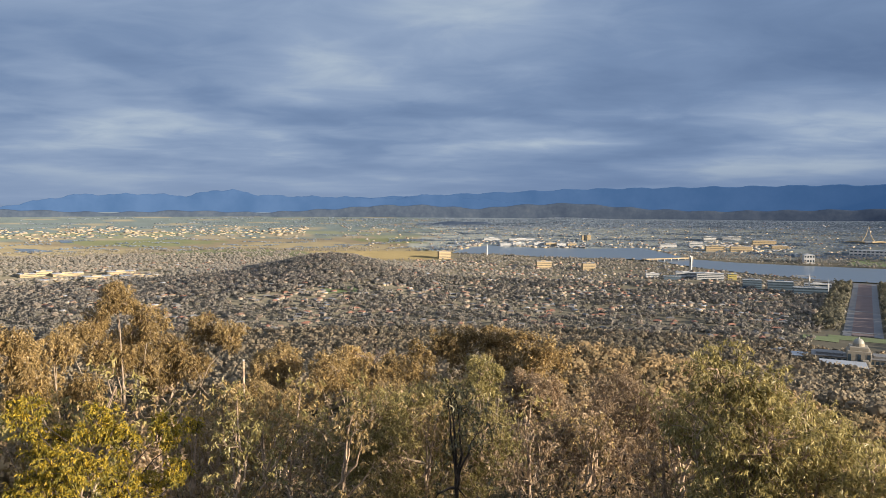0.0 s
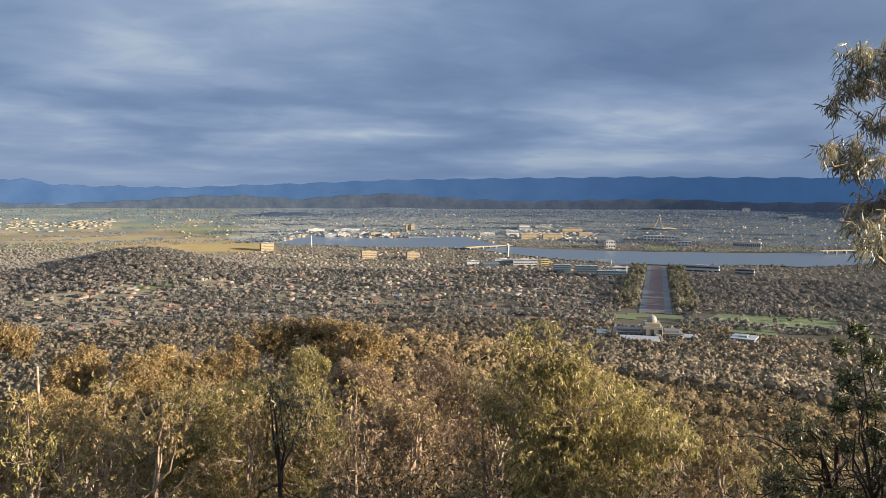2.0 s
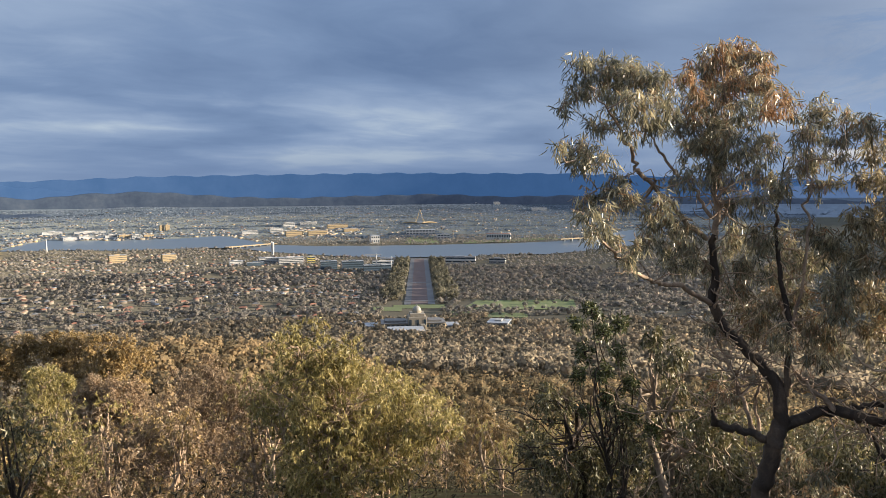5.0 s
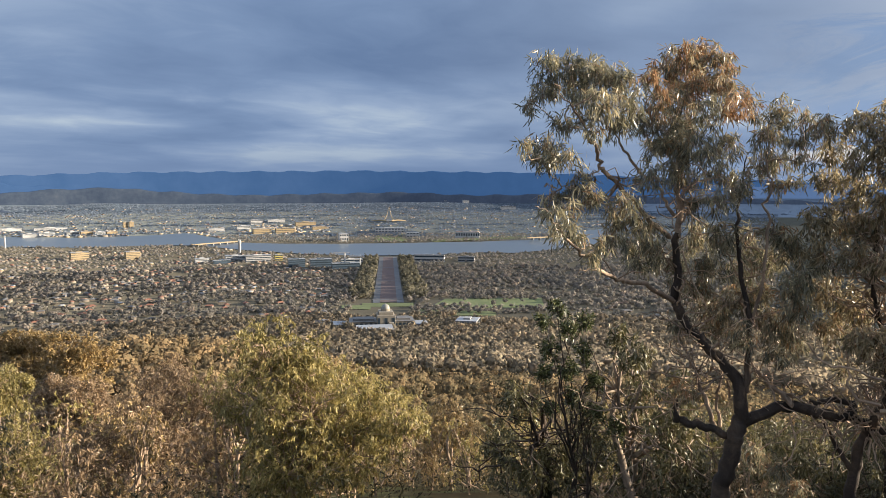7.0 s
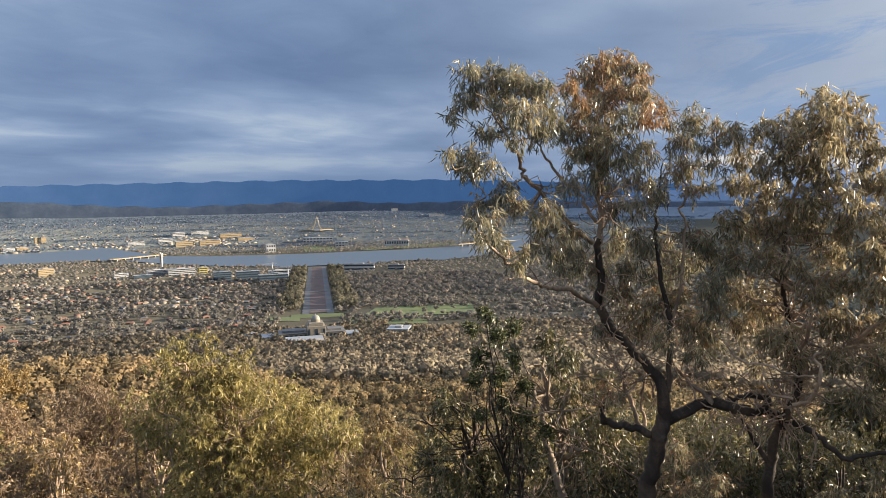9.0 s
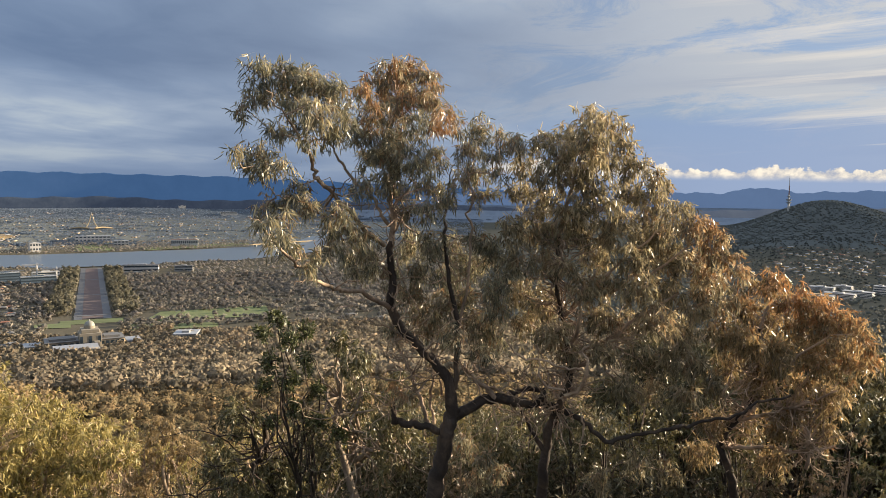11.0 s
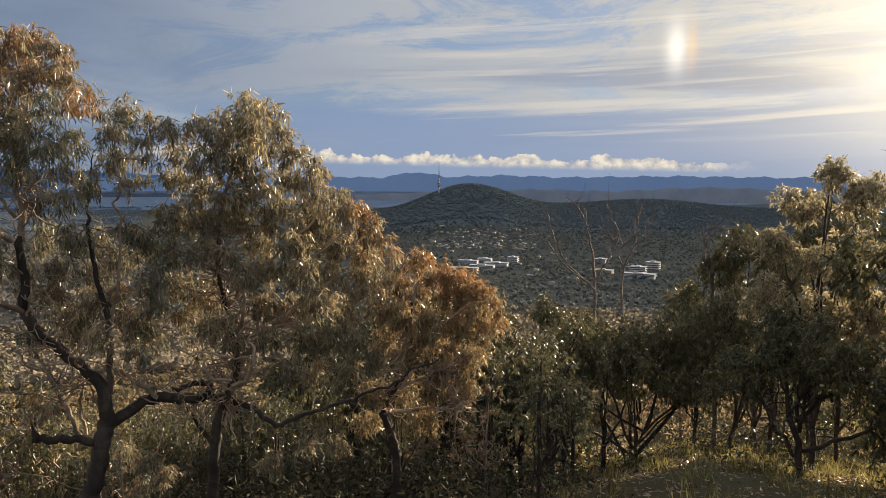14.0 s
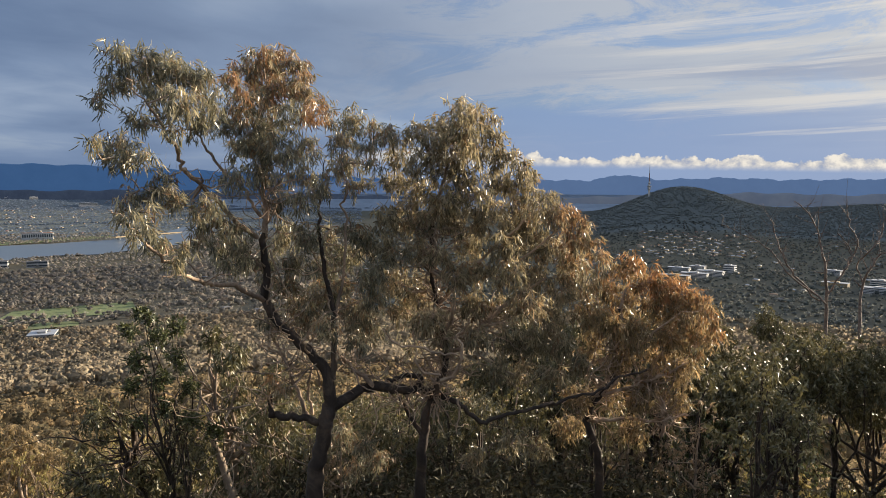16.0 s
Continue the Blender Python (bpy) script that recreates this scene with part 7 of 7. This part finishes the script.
def bridge(label, a, b, width, piers):
    d0, d1 = H / math.tan(radians(-a[1])), H / math.tan(radians(-b[1]))
    p, q = on_ground(a[0], d0), on_ground(b[0], d1)
    p.z, q.z = 9.0, 9.0
    mid = (p + q) / 2
    L = (q - p).length
    t = tagged(new("bridge"), label, "bridge")
    part("deck", box_bm((-L / 2, -width / 2, -1.6, L / 2, width / 2, 0.4)), CREAM, t)
    part("parapet", box_bm((-L / 2, -width / 2 - 0.4, 0.4, L / 2, -width / 2, 1.7)), CREAM, t)
    part("parapet", box_bm((-L / 2, width / 2, 0.4, L / 2, width / 2 + 0.4, 1.7)), CREAM, t)
    for k in range(piers):
        x = -L / 2 + L * (k + 0.5) / piers
        part("pier", box_bm((x - 1.5, -width / 2 + 2, -14, x + 1.5, width / 2 - 2, -1.6)), WHITE, t)
    dist = mid.xy.length
    k = float(reach_of(dist)) / dist
    t.matrix_basis = Matrix.Translation(drawn([mid])[0]) @ Matrix.Rotation(math.atan2(q.y - p.y, q.x - p.x), 4, "Z") @ Matrix.Scale(k, 4)


def crane(corner_foot, corner_top, turn):
    az, d, w, h = size_of(corner_foot, corner_top)
    t = tagged(new("tower_crane"), "white tower crane over a building site", "crane", "cranes")
    part("mast", rod((0, 0, 0), (0, 0, h), 2.4, 4), WHITE, t)
    part("jib", box_bm((-4, -1.6, h - 3.0, 40, 1.6, h + 1.2)), WHITE, t)
    part("counter_jib", box_bm((-16, -1.1, h - 1.5, -1, 1.1, h + 0.2)), WHITE, t)
    part("counterweight", box_bm((-17, -1.5, h - 4.5, -13, 1.5, h - 1.0)), GREY_WALL, t)
    part("cab", box_bm((0.5, -2.2, h - 4.5, 3.0, 0.2, h - 1.6), bevel=0.2), PANE, t)
    part("apex", rod((0, 0, h), (0, 0, h + 6), 0.9, 4, 0.4), WHITE, t)
    stand(t, az, d, turn)


def broadcast_tower():
    az, d = -82.43, 5450.0
    foot = on_ground(az, d).z
    h = H + d * math.tan(radians(1.75)) - foot
    t = tagged(new("broadcast_tower"), "tall concrete telecommunications tower with a lattice mast", "tower")
    part("shaft", rod((0, 0, -20), (0, 0, h * 0.46), 8.0, 12, 5.0), WHITE, t)
    for z, r, k in ((0.22, 16, 9), (0.30, 18, 11), (0.40, 11, 7)):
        bm = bmesh.new()
        bmesh.ops.create_cone(bm, cap_ends=True, segments=20, radius1=r * 0.7, radius2=r, depth=k, matrix=Matrix.Translation((0, 0, h * z)))
        part("deck", bm, GREY_WALL, t)
    part("mast", rod((0, 0, h * 0.45), (0, 0, h * 0.72), 4.0, 6, 3.0), ROOF_RED, t)
    part("antenna", rod((0, 0, h * 0.72), (0, 0, h), 2.4, 6, 1.2), WHITE, t)
    stand(t, az, d)


carillon()
column()
bridge("low cream road bridge over the lake", [(-15.8, -4.25)][0], [(-19.4, -4.03)][0], 24, 7)
bridge("far pale road bridge over the lake", [(-41.8, -3.89)][0], [(-46.8, -3.57)][0], 24, 9)
crane(*[(-27.2, -6.29), (-27.2, -4.91)], 178)
crane(*[(-28.4, -6.31), (-28.4, -5.19)], 172)
broadcast_tower()


def utility_pole():
    d = 30.0
    a, b = [(15.9, -13.43), (15.9, -11.95)]
    foot = on_ground(a[0], d, -0.5)
    top = spot(b[0], b[1], d)
    t = tagged(new("utility_pole"), "weathered timber utility pole among the gums", "pole")
    h = top.z - foot.z
    part("pole", rod((0, 0, 0), (0, 0, h), 0.05, 8, 0.042), BARK_GUM, t)
    part("cap", rod((0, 0, h), (0, 0, h + 0.05), 0.045, 8, 0.02), STEEL, t)
    t.matrix_basis = Matrix.Translation(foot) @ Matrix.Rotation(radians(25), 4, "Z")


utility_pole()


# ---- houses ----
def house_kind(label, wall, roof, w, dep, h, wing):
    t = tagged(new("house"), label, "house", "suburban houses")
    block = part("wall", box_bm((-w / 2, -dep / 2, -2, w / 2, dep / 2, h), *([(w / 2 - 6, -dep / 2 - 5, -2, w / 2, -dep / 2, h)] if wing else [])), wall, t)
    bm = bmesh.new()
    o, r = 0.7, 2.6
    a = [bm.verts.new(c) for c in ((-w / 2 - o, -dep / 2 - o, h), (w / 2 + o, -dep / 2 - o, h), (w / 2 + o, dep / 2 + o, h), (-w / 2 - o, dep / 2 + o, h), (-w / 2 + dep * 0.4, 0, h + r), (w / 2 - dep * 0.4, 0, h + r))]
    for f in ((0, 1, 5, 4), (2, 3, 4, 5), (1, 2, 5), (3, 0, 4), (3, 2, 1, 0)):
        bm.faces.new([a[i] for i in f])
    part("roof", bm, roof, t)
    for x in (-w * 0.28, w * 0.05):
        part("window", box_bm((x, -dep / 2 - 0.08, 1.0, x + 2.2, -dep / 2 + 0.1, 2.3)), PANE, block)
    return t


def build_houses():
    rng = np.random.default_rng(91)
    kinds = [house_kind("cream house with a terracotta tiled roof", HOUSE_WALL, ROOF_RED, 17, 10, 3.4, True), house_kind("cream house with a grey metal roof", HOUSE_WALL, ROOF_GREY, 18, 11, 3.6, True),
             house_kind("brick house with a brown tiled roof", SAND, ROOF_BROWN, 16, 10, 3.4, False), house_kind("pale two-storey house with a dark roof", HOUSE_WALL, ROOF_DARK, 15, 10, 5.8, False)]
    used = [False] * 4
    for az, d in NEAR_HOUSES:
        k = int(rng.choice(4, p=(0.25, 0.35, 0.2, 0.2)))
        t = kinds[k] if not used[k] else copy_thing(kinds[k], Matrix())
        used[k] = True
        stand(t, float(az), float(d), float(rng.choice((0, 25, 90, -40)) + rng.normal(0, 8)), 0.0)
    # the rest of the suburbs, too many and too small to count
    az, d = FAR_HOUSES.T
    n0 = len(az)
    az2, d2 = scatter(120, -118, -46, 1700, 4200, rng)
    az3, d3 = scatter(6000, -48, 8, 4300, 9500, rng)
    estate = ripple(az3 * 320, d3, 110.0) + 0.6 * ripple(az3 * 320 + 900, d3, 45.0) < -0.3
    az3, d3 = az3[estate][:1100], d3[estate][:1100]
    shed0, shed1 = meet(22, -2.69)[0], meet(22, -1.68)[0]
    az4 = rng.uniform(10.5, 33, 560)
    d4 = shed0 * (shed1 / shed0) ** (0.5 + 0.5 * np.clip(rng.normal(0, 0.42, 560) + 0.25 * np.sin(az4 * 0.8), -1, 1))
    az6, d6 = rng.uniform(-11.2, -1.5, 240), rng.uniform(4150, 5000, 240)
    az7, d7 = rng.uniform(-26.1, -18.9, 130), rng.uniform(4750, 5900, 130)
    az5, d5 = scatter(260, -18, -1, 4150, 5600, rng)
    az8, d8 = rng.uniform(-90, -81.8, 150), rng.uniform(3100, 4300, 150)
    az, d = np.concatenate((az, az2, az3, az4, az5, az6, az7, az8)), np.concatenate((d, d2, d3, d4, d5, d6, d7, d8))
    big = np.concatenate((np.full(n0, 1.0), np.full(120, 1.2), rng.uniform(0.9, 1.5, len(az3)), rng.uniform(0.8, 1.8, 560) ** 2, np.full(260, 1.6), rng.uniform(1.2, 2.4, 240), rng.uniform(1.2, 2.8, 130), rng.uniform(0.8, 1.6, 150)))
    keep = clear_of_places(az, d) & (az < 200)
    az, d, big = az[keep], d[keep], big[keep]
    n = len(az)
    w, dep, h = rng.uniform(10, 20, n) * big, rng.uniform(8, 13, n) * big, rng.uniform(3.2, 5.2, n) * big ** 0.5
    turn = np.radians(rng.choice((0, 30, 60, 90), n) + rng.normal(0, 10, n))
    x, y = -np.sin(np.radians(az)) * d, np.cos(np.radians(az)) * d
    z = relief(az, d)
    c, s = np.cos(turn), np.sin(turn)
    corners = []
    for sx, sy, top in ((-1, -1, 0), (1, -1, 0), (1, 1, 0), (-1, 1, 0), (-1, -1, 1), (1, -1, 1), (1, 1, 1), (-1, 1, 1)):
        lx, ly = sx * w / 2, sy * dep / 2
        corners.append(np.stack((x + c * lx - s * ly, y + s * lx + c * ly, z - 2 + top * (h + 2)), -1))
    ridge = [np.stack((x + c * sx * w * 0.3, y + s * sx * w * 0.3, z + h + np.where(big > 2, 0.8, 2.4)), -1) for sx in (-1, 1)]
    v = drawn(np.stack(corners + ridge, 1).reshape(-1, 3)).reshape(n, 10, 3)
    walls = np.array(((0, 1, 5, 4), (1, 2, 6, 5), (2, 3, 7, 6), (3, 0, 4, 7)))
    roofs = np.array(((4, 5, 9, 8), (6, 7, 8, 9), (5, 6, 9, 9), (7, 4, 8, 8)))
    sets = ((CREAM, ROOF_PALE), (HOUSE_WALL, ROOF_RED), (HOUSE_WALL, ROOF_GREY), (SAND, ROOF_BROWN))
    pick = rng.choice(4, n, p=(0.07, 0.27, 0.36, 0.30))
    pick = np.where((big > 1.16) & (rng.uniform(0, 1, n) < 0.7), 0, pick)
    for k, (wm, rm) in enumerate(sets):
        vv = v[pick == k]
        m = len(vv)
        base = (np.arange(m) * 10)[:, None, None]
        tri = lambda q: np.concatenate((q[:, :, [0, 1, 2]], q[:, :, [0, 2, 3]]), 1).reshape(-1, 3)
        fw, fr = tri(base + walls[None]), tri(base + roofs[None])
        fr = fr[(fr[:, 0] != fr[:, 1]) & (fr[:, 1] != fr[:, 2]) & (fr[:, 0] != fr[:, 2])]
        me = mesh_np("distant_houses", vv.reshape(-1, 3), np.concatenate((fw, fr)), [wm, rm])
        me.polygons.foreach_set("material_index", np.concatenate((np.zeros(len(fw)), np.ones(len(fr)))).astype(np.int32))
        tagged(new("distant_houses", me), "far suburban houses and sheds with pale and tiled roofs", "houses", kind="stuff")


build_houses()


def build_cars():
    rng = np.random.default_rng(95)
    paints = [plain_mat("car_paint_" + n, c, 0.3, 0.05) for n, c in (("white", (0.75, 0.75, 0.75)), ("silver", (0.45, 0.46, 0.48)), ("dark", (0.05, 0.05, 0.06)), ("red", (0.35, 0.04, 0.03)))]
    kinds = []
    for paint, word in zip(paints, ("white", "silver", "dark", "red")):
        t = tagged(new("car"), word + " car parked in the open car park", "car", "parked cars")
        part("body", box_bm((-2.2, -0.9, 0.35, 2.2, 0.9, 0.95), bevel=0.12), paint, t)
        part("cabin", box_bm((-1.1, -0.8, 0.95, 1.4, 0.8, 1.5), bevel=0.15), PANE, t)
        for x in (-1.4, 1.4):
            for y in (-0.85, 0.85):
                part("wheel", rod((x, y - 0.1, 0.33), (x, y + 0.1, 0.33), 0.33, 10), ROOF_DARK, t)
        kinds.append(t)
    used = [False] * 4
    for row in range(4):
        for k in range(16):
            az, el = [(-38.9, -10.77)][0][0] - k * 0.26 - row * 0.05, [(-38.9, -10.77)][0][1] - row * 0.12 - k * 0.025
            if rng.uniform() < 0.3:
                continue
            d, z = meet(az, el)
            j = int(rng.choice(4, p=(0.4, 0.3, 0.2, 0.1)))
            t = kinds[j] if not used[j] else copy_thing(kinds[j], Matrix())
            used[j] = True
            stand(t, az, d, 80 + float(rng.normal(0, 3)), -1.0)


build_cars()
